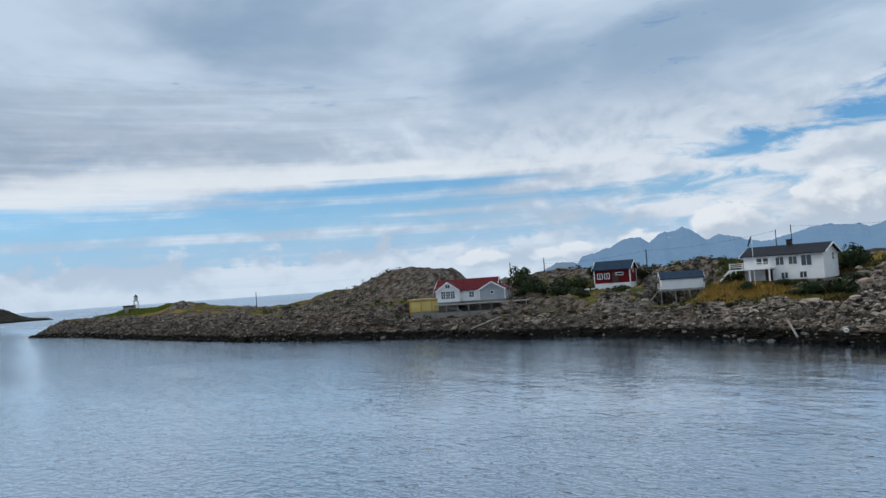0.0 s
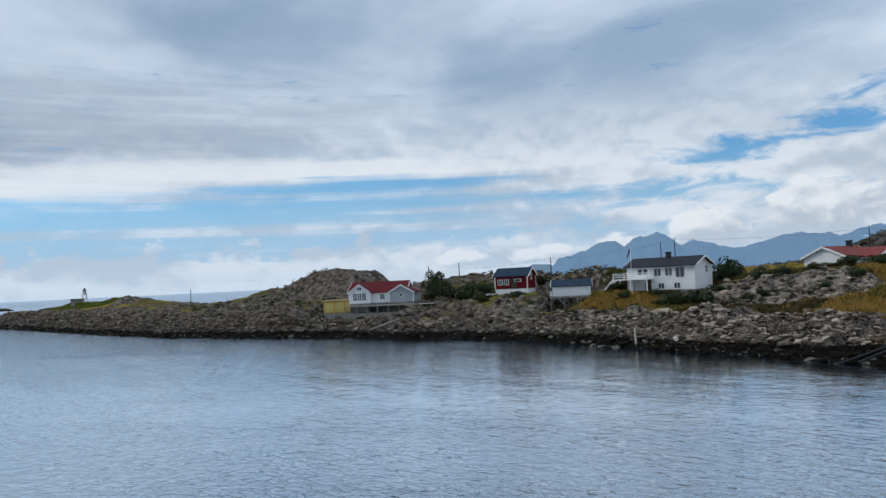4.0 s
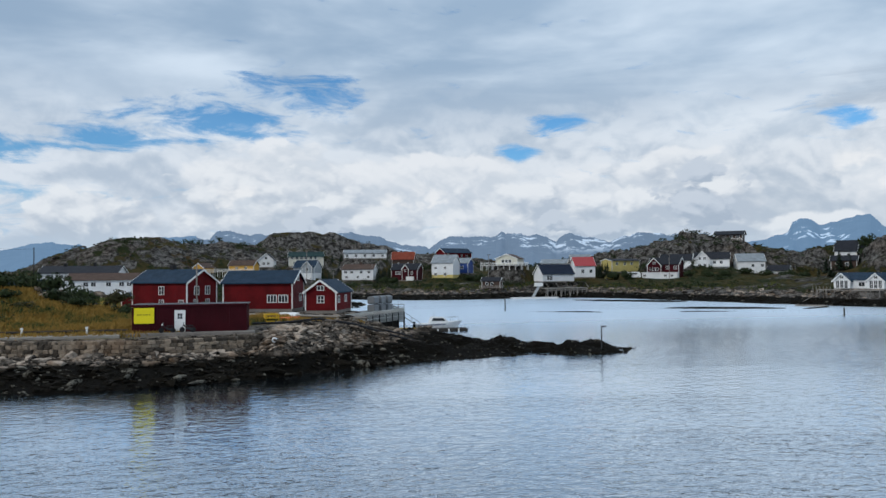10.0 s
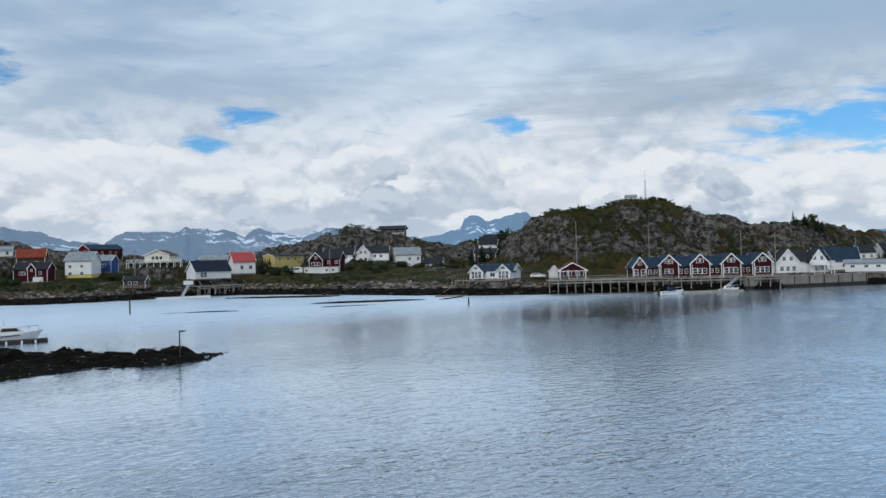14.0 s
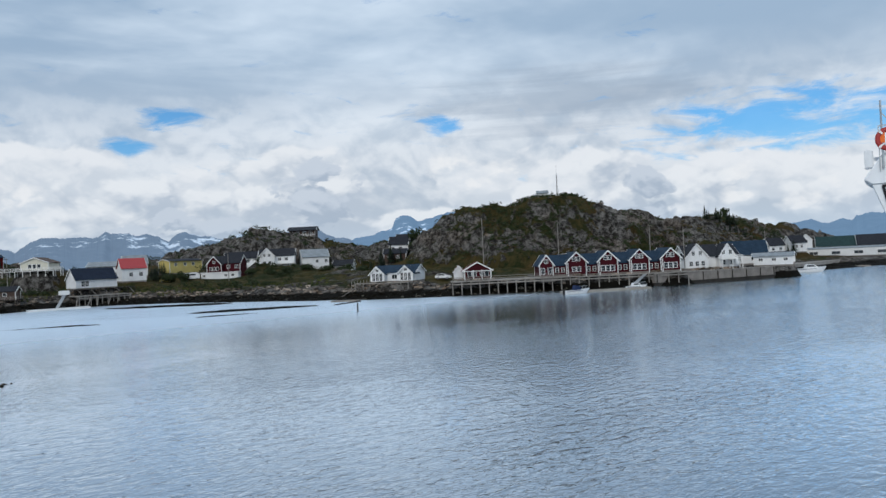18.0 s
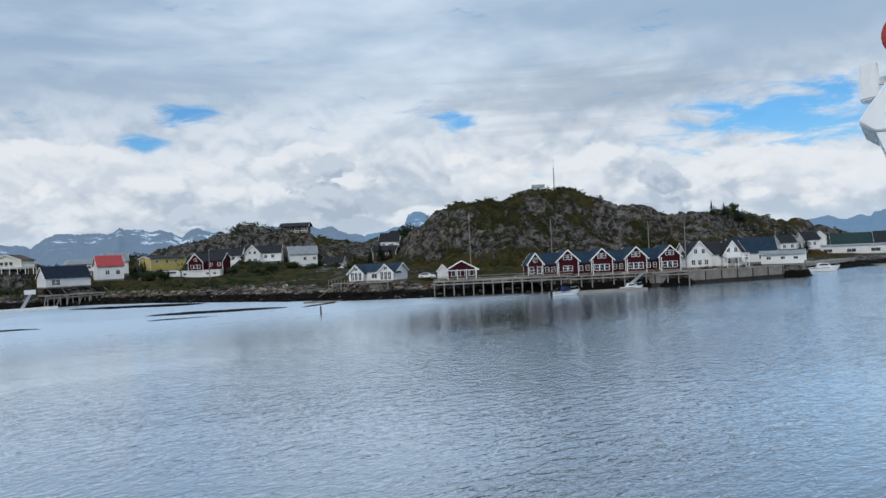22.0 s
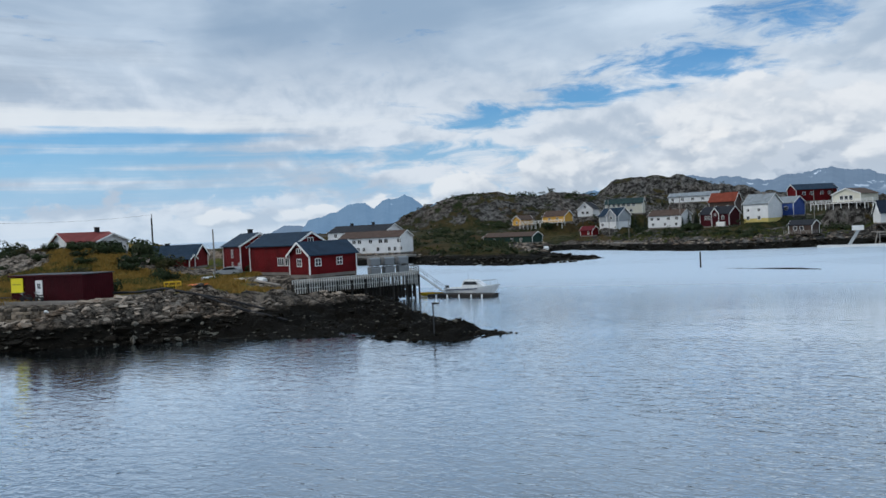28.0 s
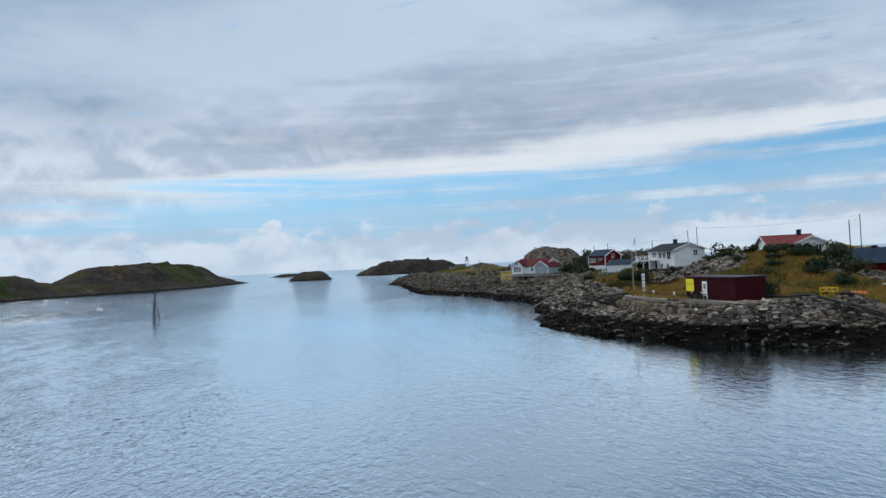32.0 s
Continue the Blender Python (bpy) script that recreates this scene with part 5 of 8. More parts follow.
for x in (-2.2, 0.0, 2.2):
    bm = bmesh.new()
    box(bm, x - 0.9, x + 0.9, -2.05, -1.99, 0.15, 2.1)
    part("gate_panel", bm, YELLOW, h)

W4 = lambda z, us, face="F", w=1.0, hh=1.1: row(face, us, z, w, hh, 2, 1)


def simple(key, name, label, he, hr, wall, roof, wins=(), trim=None, chimney=None, extra=None, doors=(), plinth=None, base=0.4, over=0.4, group=""):
    hh, L, W = build(key, name, label, "house", group)
    body(hh, I, L, W, he, hr, wall, roof, trim, wins, doors, over=over, base=base, plinth=plinth, chimney=chimney, depth=2.6)
    return hh


V = "houses on the far shore"
h = simple("store_p", "white_warehouse", "long white two-storey quay building with a grey-brown roof", 5.2, 7.0, WHITE, BROWNROOF, W4(4.0, (-11, -9, -5.5, -3.5, 0.5, 4, 6, 10.5), w=1.2) + W4(1.6, (-10, -4, -2, 3, 7, 9, 11), w=0.9), group=V)
h = simple("hall_p", "white_hall", "white quay hall with a dark hipped roof and chimneys", 7.0, 9.0, WHITE, DARKROOF, W4(6.0, (-8, -4.5, -1.5, 1.5, 4.5, 8)), chimney=(3.2, 0.0, 0.9, BLACK), group=V)
bm = bmesh.new()
box(bm, -5.4, -4.6, -0.4, 0.4, 8.4, 9.9)
part("chimney", bm, BLACK, h)
simple("yellow_1", "yellow_house", "small ochre yellow gabled house", 2.8, 4.6, OCHRE, BROWNROOF, W4(1.6, (0.0,), "R"), group=V)
h = simple("yellow_2", "yellow_house", "ochre yellow house with a brown roof and long white balcony", 2.8, 4.8, OCHRE, BROWNROOF, W4(1.6, (-2, 2)), group=V)
terrace(h, I, -16, 6, -5.5, -3.1, 0.3, True, 2.5, TRIM)
simple("gable_w", "white_house", "white house with a steep gable", 3.6, 6.4, WHITE, DARKROOF, W4(2.0, (-1, 1), "R") + W4(4.4, (0,), "R"), group=V)
simple("boathouse_n", "black_boathouse", "long dark green boathouse with a rusty brown roof", 2.8, 4.2, DARKGREEN, BROWNROOF, W4(1.5, (-6, 2, 6), w=0.8), group=V)
h = simple("grey_g", "grey_house", "grey house with a white basement and slate gable roof", 4.6, 7.4, GREY, SLATE, W4(1.2, (-3, 0)), plinth=WHITE, base=2.2, group=V)
body(h, pose(1.8, -2.6, 0, 0, 0, -90), 4.0, 4.2, 4.8, 7.0, GREY, SLATE, wins=W4(3.6, (0,), "R"), base=2.2, plinth=WHITE)
simple("grey_h", "grey_house", "pale two-storey house with a green-grey roof", 4.6, 6.6, CREAM, GREENROOF, W4(3.9, (-6, -4, -2, 0, 2, 4)) + W4(1.6, (-5, -1, 3)), group=V)
simple("redhut", "red_boathouse", "small red boathouse at the waterside", 2.4, 3.8, RED, REDROOF, W4(1.4, (1.0,), w=0.6, hh=1.2), group=V)
simple("low_w", "white_house", "white two-storey house with a brown roof and brick chimney", 4.7, 6.6, WHITE, BROWNROOF, W4(3.5, (-5, -2.4, 1.6, 4.8), w=1.1, hh=0.9) + W4(1.5, (-4.6, 0.2, 4.6), w=0.9, hh=0.9), chimney=(0.5, 0, 1.0, BROWN), group=V)
simple("long_w", "white_house", "long low white house with a grey roof on the hill", 2.8, 4.2, WHITE, GREYROOF, W4(1.6, (-8, -4, 0, 4, 8)), group=V)
simple("orange_o", "brown_house", "dark house with a rust-red roof", 4.6, 7.6, BROWN, ORANGEROOF, W4(2.4, (-2, 2)), chimney=(-1, 0, 0.5, BROWN), group=V)
h = simple("darkred_d", "red_house", "dark red house with a grey roof and white windows", 4.6, 6.9, DARKRED, DARKROOF, row("F", (-3.2, -2.0, 1.0, 3.2), 3.2, 0.8, 1.1, 2, 1), group=V)
body(h, pose(0.6, -2.2, 0, 0, 0, -90), 3.0, 2.6, 4.8, 6.5, DARKRED, DARKROOF, wins=W4(4.2, (0,), "R", 0.6, 0.7))
bm = bmesh.new()
box(bm, 1.0, 4.2, -3.9, -3.2, 0.2, 1.8)
part("porch", bm, TRIM, h)
h = simple("white_g", "white_house", "white two-storey house with a pale grey roof and cream basement", 6.0, 8.9, WHITE, GREYROOF, W4(3.9, (-2.8, 1.2), w=0.9, hh=0.9) + W4(1.4, (-2.8, 1.2), w=1.0), plinth=YELLOW, base=1.2, chimney=(1.0, 0, 0.5, CONCRETE), group=V)
h = simple("blue_b", "blue_house", "deep blue house with a pale roof and white veranda", 4.4, 6.3, BLUE, GREYROOF, W4(2.6, (1.5,), w=1.2), group=V)
terrace(h, I, -4.6, 0.4, -5.0, -3.3, 2.4, True, 2.6, TRIM)
simple("redtop_r", "red_house", "red and black house on the hill", 5.0, 7.0, RED, SLATE, W4(3.4, (-5, -2, 2, 5)), group=V)
h = simple("cream_c", "cream_house", "cream bungalow on a rock with a wide terrace", 2.8, 4.5, CREAM, BROWNROOF, row("R", (-1.4, 0.0, 1.4), 1.6, 1.0, 1.3, 1, 1), group=V)
terrace(h, pose(0, 0, 0, 0, 0, 90), -10, 9, -8.0, -5.6, 0.2, True, 2.0, TRIM)
simple("small_s", "white_house", "small white house with a grey roof", 3.0, 4.6, WHITE, GREYROOF, W4(1.7, (-3, 0, 3)), group=V)
h = simple("boat_bw", "white_boathouse", "white boathouse with a dark blue roof on a timber quay", 3.2, 6.4, WHITE, NAVYROOF, row("F", (-4.2, -3.0), 1.7, 1.0, 1.6, 2, 2), group=V)
terrace(h, I, -9.0, 10.0, -8.5, -3.8, 0.1, False, 4.8, DARKTIMBER)
bm = bmesh.new()
for x in (-8, -4, 0, 4, 8):
    beam(bm, (x, -8.3, 0), (x + 3.5, -8.3, -3.8), 0.2)
part("brace", bm, TIMBER, h)
simple("white_h1", "white_house", "white house with a pale roof behind a red-roofed one", 5.0, 8.0, WHITE, GREYROOF, W4(3.2, (-2, 2)), group=V)
h = simple("red_h2", "white_house", "white house with a bright red roof", 4.9, 8.0, WHITE, material("bright_red_roof", lambda n, p: (n.put(p.inputs["Base Color"], n.mix(n.noise(coords(n), 2.0), (0.27, 0.018, 0.02, 1), (0.38, 0.03, 0.03, 1))), n.put(p.inputs["Roughness"], 0.5))), W4(2.6, (-1, 2.2), w=1.1, hh=1.3), group=V)
simple("yellow_y", "yellow_house", "pale yellow two-storey house with a flat grey roof", 4.8, 5.6, YELLOW, DARKROOF, W4(3.6, (-4.5, -0.5, 3.0), w=1.0), group=V)
h = simple("redwhite_r", "red_house", "dark red and white house with a gabled slate roof", 5.6, 8.0, DARKRED, DARKROOF, W4(4.2, (1.5, 4.5)), trim=TRIM, group=V)
body(h, pose(-3.0, -2.8, 0, 0, 0, -90), 5.5, 5.2, 5.2, 8.0, DARKRED, DARKROOF, wins=row("R", (-1.2, 0, 1.2), 3.6, 0.9, 1.1, 1, 1) + W4(6.0, (0,), "R", 0.8, 0.8))
bm = bmesh.new()
box(bm, -7.6, 6.0, -6.3, -3.7, -0.6, 2.2)
box(bm, -7.8, 6.2, -6.6, -3.7, 2.2, 2.45)
part("annex", bm, WHITE, h, "white flat-roofed annex")
for x in (-6.5, 1.5, 4.0):
    fm, pm = window_meshes(1.0, 0.7, 2, 1, TRIM)
    shared("pane", pm, shared("window", fm, h, pose(x, -6.32, 1.2)), Matrix())
h = simple("white_i0", "white_house", "white house with a glazed porch and dark roof", 5.0, 7.4, WHITE, DARKROOF, W4(3.8, (-3, 0, 3)), group=V)
bm = bmesh.new()
box(bm, -4.5, 9.0, -6.0, -3.6, -0.4, 2.4)
part("annex", bm, WHITE, h, "white flat-roofed annex")
h = simple("white_i1", "white_house", "large white house with a gabled front and dark roof", 5.6, 8.2, WHITE, DARKROOF, W4(4.2, (1.0, 3.5), w=1.1) + W4(1.6, (-1, 1.5, 4)), group=V)
body(h, pose(-3.5, -3.2, 0, 0, 0, -90), 6.0, 5.5, 5.6, 8.6, WHITE, DARKROOF, wins=W4(5.8, (-0.9, 0.9), "R", 0.8, 1.0) + W4(3.0, (-1.0, 1.0), "R"))
terrace(h, I, -1.0, 6.5, -6.4, -4.0, 2.6, True, 2.8, TRIM)
h = simple("white_i2", "white_house", "large white house with a pale grey gable roof", 5.2, 8.0, WHITE, GREYROOF, W4(3.4, (0.5, 4.0)) + W4(6.0, (-0.8, 0.8), "L", 0.7, 0.9) + W4(3.4, (-2, 2), "L"), group=V)
h = simple("dark_h", "black_house", "black house with a flat gable and white windows on the hilltop", 3.4, 4.8, BROWN, DARKROOF, W4(2.0, (-5, -2, 1, 4), w=1.5), group=V, over=0.9)
terrace(h, I, -7, 6, -5.4, -3.3, 0.2, True, 1.5, TIMBER)
simple("tiny_w", "white_house", "small white house with a dark roof", 2.8, 4.8, WHITE, DARKROOF, W4(1.6, (-2, 0.5, 2.5)) + W4(1.8, (0,), "L"), group=V)
h = simple("brown_u", "brown_house", "brown house with a balcony beside dark trees", 4.0, 5.6, BROWN, DARKROOF, W4(2.6, (-2, 1)), group=V)
simple("white_u1", "white_house", "white gabled house among dark trees", 3.6, 6.0, WHITE, DARKROOF, W4(2.0, (-1.5, 1.5)), group=V)
simple("dark_u2", "white_house", "white house with a dark roof on the hillside", 4.2, 6.8, WHITE, DARKROOF, W4(2.6, (-3, 0, 3)), group=V)
simple("white_u3", "white_house", "white gabled house on the hillside", 3.8, 6.6, WHITE, DARKROOF, W4(2.2, (-2, 1)), group=V)
h = simple("cottage_j", "white_cottage", "white cottage with twin glazed gables and a blue-grey roof", 2.7, 4.4, WHITE, SLATE, W4(1.5, (0.3,), w=1.4), group=V)
for x in (-4.1, 4.1):
    body(h, pose(x, -2.8, 0, 0, 0, -90), 3.5, 3.9, 2.5, 4.3, WHITE, SLATE, wins=row("R", (-1.05, 0.0, 1.05), 1.5, 0.75, 1.9, 2, 2) + W4(3.3, (0,), "R", 0.8, 0.6), over=0.5)
terrace(h, I, -9.5, 6.0, -7.2, -4.6, 0.1, False, 2.6, TIMBER)
bm = bmesh.new()
beam(bm, (-7.5, -8.0, -0.1), (-13.5, -9.5, -3.9), 1.0, 0.12)
part("ramp", bm, TIMBER, h, "grey timber ramp down to the float")
for i in range(7):
    bm = bmesh.new()
    box(bm, -10.5 + i * 0.9, -10.4 + i * 0.9, -7.3, -7.2, -3.0, 0.9)
    part("rail_post", bm, TIMBER, h)
h = simple("cabin_k", "red_cabin", "red gabled cabin with a white-trimmed open front on a pier", 2.5, 4.4, DARKRED, REDROOF, row("R", (-2.0, -0.8, 1.2, 2.4), 1.5, 0.9, 1.3, 1, 1), group=V, over=0.6)
body(h, pose(-2.2, -4.6, 0), 3.0, 2.4, 2.3, 3.7, WHITE, REDROOF)
bm = bmesh.new()
for y in (-3.3, -1.1, 1.1, 3.3):
    box(bm, 4.3, 4.45, y - 0.08, y + 0.08, 0.0, 2.5)
beam(bm, (4.4, -3.9, 2.2), (4.4, 3.9, 2.2), 0.16)
part("porch_frame", bm, TRIM, h)
for i in range(4):
    h, L, W = build(f"rorbu_{i}", "waterside_cabin", "dark red waterside cabin with white trim and slate roof", "cabin", "row of red cabins")
    body(h, I, L, W, 3.6, 6.0, DARKRED, SLATE, wins=row("R", (-0.55, 0.55), 4.3, 0.75, 1.0, 1, 2) + row("R", (-1.2, 0.0, 1.2), 1.6, 1.0, 1.3, 1, 2) if i else row("R", (-0.55, 0.55), 4.3, 0.75, 1.0, 1, 2) + row("R", (-0.6, 0.6), 1.7, 0.9, 1.1, 1, 2), over=0.5)
    body(h, pose(-0.3, -4.0, 0, 0, 0, 90), 5.2, 6.0, 2.9, 5.4, DARKRED, SLATE, wins=row("F", (-0.6, 0.9), 1.6, 0.7, 1.1, 1, 2), over=0.3, edge=False)
    for y in (-2.3, 2.3):
        bm = bmesh.new()
        box(bm, 4.9, 5.05, y - 0.07, y + 0.07, 0.0, 3.4)
        part("porch_post", bm, TRIM, h)
    if i == 0:
        body(h, pose(0.6, -7.6, 0, 0, 0, 0), 6.8, 3.4, 3.3, 5.6, DARKRED, SLATE, wins=row("R", (0,), 4.0, 0.8, 0.9, 2, 1) + row("R", (-0.9, 0.9), 1.6, 0.9, 1.5, 1, 2), over=0.4)
h = simple("white_m", "white_house", "white harbour house with a dark roof and two gables", 3.6, 6.6, WHITE, DARKROOF, W4(1.6, (-5, -2, 2)), group=V)
for x, wd in ((-5.2, 6.4), (3.4, 4.6)):
    body(h, pose(x, -3.6, 0, 0, 0, -90), 5.0, wd, 3.4, 7.0 if x < 0 else 6.7, WHITE, DARKROOF, wins=W4(4.4, (-1.0, 1.0), "R", 0.8, 1.1) + row("R", (-1.7, 0, 1.7) if x < 0 else (-1, 1), 1.6, 0.9, 1.2, 2, 2))
terrace(h, I, 1.0, 7.0, -8.2, -6.2, 2.6, True, 2.6, TRIM)
h = simple("hall_blue", "quay_hall", "white quay hall with a large blue-grey roof", 3.2, 7.0, WHITE, SLATE, W4(1.8, (-5, -2, 2)), group=V)
body(h, pose(8.0, -3.0, 0), 10.0, 5.0, 2.6, 3.4, WHITE, DARKROOF, wins=W4(1.6, (-3, 0, 3)))
simple("fish_1", "fish_factory", "white fish landing hall with dark green roofs", 4.0, 8.0, WHITE, GREENROOF, W4(2.4, (-4, 4), w=1.6), group=V)
simple("fish_2", "fish_factory", "white fish landing hall with dark roofs", 4.0, 8.2, WHITE, DARKROOF, W4(2.4, (-8, 0, 8), w=1.6), group=V)
h = simple("fish_low", "fish_factory", "long low white quayside hall", 3.4, 4.0, WHITE, GREYROOF, row("F", (-12, -4, 4, 12), 1.8, 3.0, 1.2, 2, 1), group=V, over=0.2)
body(h, pose(-14.5, 6.0, 0, 0, 0, 90), 5.0, 4.4, 7.6, 9.8, WHITE, GREENROOF, wins=W4(7.0, (0,), "L"))
simple("quay_shed", "quay_shed", "low white quay shed with a flat-pitched grey roof", 2.9, 3.7, WHITE, GREYROOF, row("F", (-3.2, 0.2, 3.2), 1.9, 1.0, 0.7, 2, 1), group=V, over=0.5)
simple("gable_v", "white_house", "small white gabled house behind the quay", 3.6, 6.0, WHITE, DARKROOF, W4(2.0, (-1.5, 1.5)) + W4(3.6, (0,), "L", 0.8, 0.9), group=V)
simple("gable_v2", "white_house", "narrow white house with a steep gable", 4.0, 6.4, WHITE, DARKROOF, W4(2.4, (-1.0, 1.0), "F", 0.8, 1.1), group=V)
simple("hut_top", "white_hut", "small white hut on the hilltop", 1.9, 2.6, WHITE, GREYROOF, W4(1.2, (0,), w=0.6, hh=0.6), group=V)

# ---- rocks, grass and bushes ----
ROCKS = []


def rock_shapes(count=9):
    out = []
    for k in range(count):
        bm = bmesh.new()
        bmesh.ops.create_icosphere(bm, subdivisions=2 if k < 4 else 1, radius=0.5)
        rnd = random.Random(100 + k)
        cuts = [(Vector((rnd.uniform(-1, 1), rnd.uniform(-1, 1), rnd.uniform(-0.6, 1))).normalized(), rnd.uniform(0.13, 0.33)) for _ in range(9)]
        for v in bm.verts:
            for n, d in cuts:
                over = v.co.dot(n) - d
                if over > 0:
                    v.co -= n * over * 1.0
            v.co *= 1.0 + 0.10 * noise.noise(v.co * 3.1 + Vector((k * 7.0, 0, 0)))
        co = np.array([v.co[:] for v in bm.verts])
        fa = np.array([[v.index for v in f.verts] for f in bm.faces])
        me = bpy.data.meshes.new("boulder")
        bm.to_mesh(me)
        bm.free()
        me.materials.append(BOULDERS)
        out.append((co, fa, me))
    return out


ROCKS = rock_shapes()


def rock_turns(n, rng):
    """Random turns and flattened sizes, as n matrices of 3 x 3."""
    a, b = rng.uniform(0, math.tau, n), rng.normal(0, 0.35, n)
    ca, sa, cb, sb = np.cos(a), np.sin(a), np.cos(b), np.sin(b)
    z, o = np.zeros(n), np.ones(n)
    spin = np.stack([np.stack([ca, -sa, z], -1), np.stack([sa, ca, z], -1), np.stack([z, z, o], -1)], -2)
    tilt = np.stack([np.stack([o, z, z], -1), np.stack([z, cb, -sb], -1), np.stack([z, sb, cb], -1)], -2)
    flat = np.stack([rng.uniform(1.0, 2.3, n), rng.uniform(0.8, 1.3, n), rng.uniform(0.30, 0.66, n)], -1)
    return (spin @ tilt) * flat[:, None, :]


def scatter(xr, yr, n, accept, height, rng):
    x, y = rng.uniform(*xr, n), rng.uniform(*yr, n)
    keep = accept(x, y)
    x, y = x[keep], y[keep]
    return x, y, height(x, y)


def boulder_field(name, label, x, y, z, size, rng, mat):
    m = rock_turns(len(x), rng) * size[:, None, None]
    kind = rng.integers(4, len(ROCKS), len(x))
    verts, faces, at = [], [], 0
    for k in range(4, len(ROCKS)):
        who = np.where(kind == k)[0]
        co, fa, _ = ROCKS[k]
        p = np.einsum("nij,vj->nvi", m[who], co) + np.stack([x, y, z + size * 0.12], -1)[who][:, None]
        verts.append(p.reshape(-1, 3))
        faces.append((fa[None] + (np.arange(len(who)) * len(co))[:, None, None] + at).reshape(-1, 3))
        at += len(who) * len(co)
    me = bpy.data.meshes.new(name)
    me.from_pydata(np.concatenate(verts).tolist(), [], np.concatenate(faces).tolist())
    me.materials.append(mat)
    return tagged(new(name, me), label, "rocks", kind="stuff")


RNG = np.random.default_rng(7)


def shore_band(poly, lo, hi):
    return lambda x, y: (lambda d: (d > lo) & (d < hi))(inside(poly, x, y))


near_band = lambda x, y: shore_band(ISLE, -0.8, 10.5)(x, y) & ~((x > -13.5) & (x < 16.5) & (y < wall_line(x) + 0.7)) & (y > -24)
x, y, z = scatter((-60, 62), (-24, 16), 27000, near_band, isle_height, RNG)
size = np.clip(RNG.lognormal(-0.72, 0.55, len(x)), 0.2, 1.8) * np.where(x < -29, 0.45, 1.0)
boulder_field("boulders", "grey-brown granite boulders, black with weed near the waterline", x, y, z, size, RNG, BOULDER)
x, y, z = scatter((60, 330), (-14, 16), 30000, lambda x, y: shore_band(ISLE, -0.8, 11.0)(x, y) & ~((x > 107) & (x < 135) & (y < -3.5)) & ~((x > 72) & (x < 87) & (y < -9)) & ~((x > 88) & (x <= 107) & (y < -6)), isle_height, RNG)
size = np.clip(RNG.lognormal(-0.62, 0.45, len(x)), 0.3, 1.6)
boulder_field("boulders", "dark grey boulders along the outer shore", x, y, z, size, RNG, BOULDER)
x, y, z = scatter((10, 120), (-40, -4), 2600, lambda x, y: (isle_turf(x, y, 0) < 0.40) & (inside(ISLE, x, y) > 10), isle_height, RNG)
size = np.clip(RNG.lognormal(-0.3, 0.45, len(x)), 0.4, 2.2)
boulder_field("boulders", "lichen-grey rocks in the heath", x, y, z, size, RNG, BOULDER)
x, y, z = scatter((-240, 40), (-210, -30), 34000, shore_band(MAIN, -0.8, 12.0), main_height, RNG)
size = np.clip(RNG.lognormal(-0.05, 0.4, len(x)), 0.5, 2.2)
boulder_field("boulders", "grey boulders along the village shore", x, y, z, size, RNG, BOULDER)


x, y, z = scatter((-330, 110), (-330, -60), 9000, lambda x, y: (main_height(x, y) > 7.0) & (fbm(x, y, 20.0, 4, 0.55, 107) > -0.04), main_height, RNG)
size = np.clip(RNG.lognormal(0.25, 0.5, len(x)), 0.5, 3.2)
boulder_field("boulders", "weathered grey rocks on the hills above the harbour", x, y, z - size * 0.2, size, RNG, HILLSTONE)


def tufts(name, label, x, y, z, rng, mat, tall=(0.35, 0.75), blades=5, wide=0.10):
    n = len(x)
    px, py = np.repeat(x, blades) + rng.normal(0, 0.16, n * blades), np.repeat(y, blades) + rng.normal(0, 0.16, n * blades)
    pz, a, h = np.repeat(z, blades) - 0.05, rng.uniform(0, math.tau, n * blades), rng.uniform(*tall, n * blades)
    lx, ly = rng.normal(0, 0.22, n * blades), rng.normal(0, 0.22, n * blades)
    dx, dy = np.cos(a) * wide, np.sin(a) * wide
    v = np.stack([np.stack([px - dx, py - dy, pz], -1), np.stack([px + dx, py + dy, pz], -1), np.stack([px + lx, py + ly, pz + h], -1)], 1).reshape(-1, 3)
    me = bpy.data.meshes.new(name)
    me.from_pydata(v.tolist(), [], np.arange(len(v)).reshape(-1, 3).tolist())
    me.materials.append(mat)
    return tagged(new(name, me), label, "grass", kind="stuff")


x, y, z = scatter((-26, 75), (-52, 4), 42000, lambda x, y: (isle_turf(x, y, 0) > 0.45) & (inside(ISLE, x, y) > 9), isle_height, RNG)
gold = (x < 34) | (fbm(x, y, 15.0, 4, 0.55, 105) > 0.12)
tufts("grass", "long dry golden grass on the slope", x[gold], y[gold], z[gold], RNG, TUFT)
tufts("grass", "brown heather and rough grass on the slope", x[~gold], y[~gold], z[~gold], RNG, RUSTHEATH, (0.3, 0.6), 5, 0.16)
x, y, z = scatter((-26, 75), (-52, 4), 26000, lambda x, y: (isle_turf(x, y, 0) > 0.4) & (inside(ISLE, x, y) > 9) & (fbm(x, y, 11.0, 4, 0.55, 103) > 0.13), isle_height, RNG)
tufts("grass", "short green grass and heather among the dry grass", x, y, z, RNG, MOOR, (0.4, 0.8), 6, 0.14)
x, y, z = scatter((75, 180), (-60, 4), 9000, lambda x, y: (isle_turf(x, y, 0) > 0.45) & (inside(ISLE, x, y) > 9), isle_height, RNG)
tufts("grass", "rough green-brown grass on the slope", x, y, z, RNG, HEATH, (0.4, 0.9), 4, 0.2)


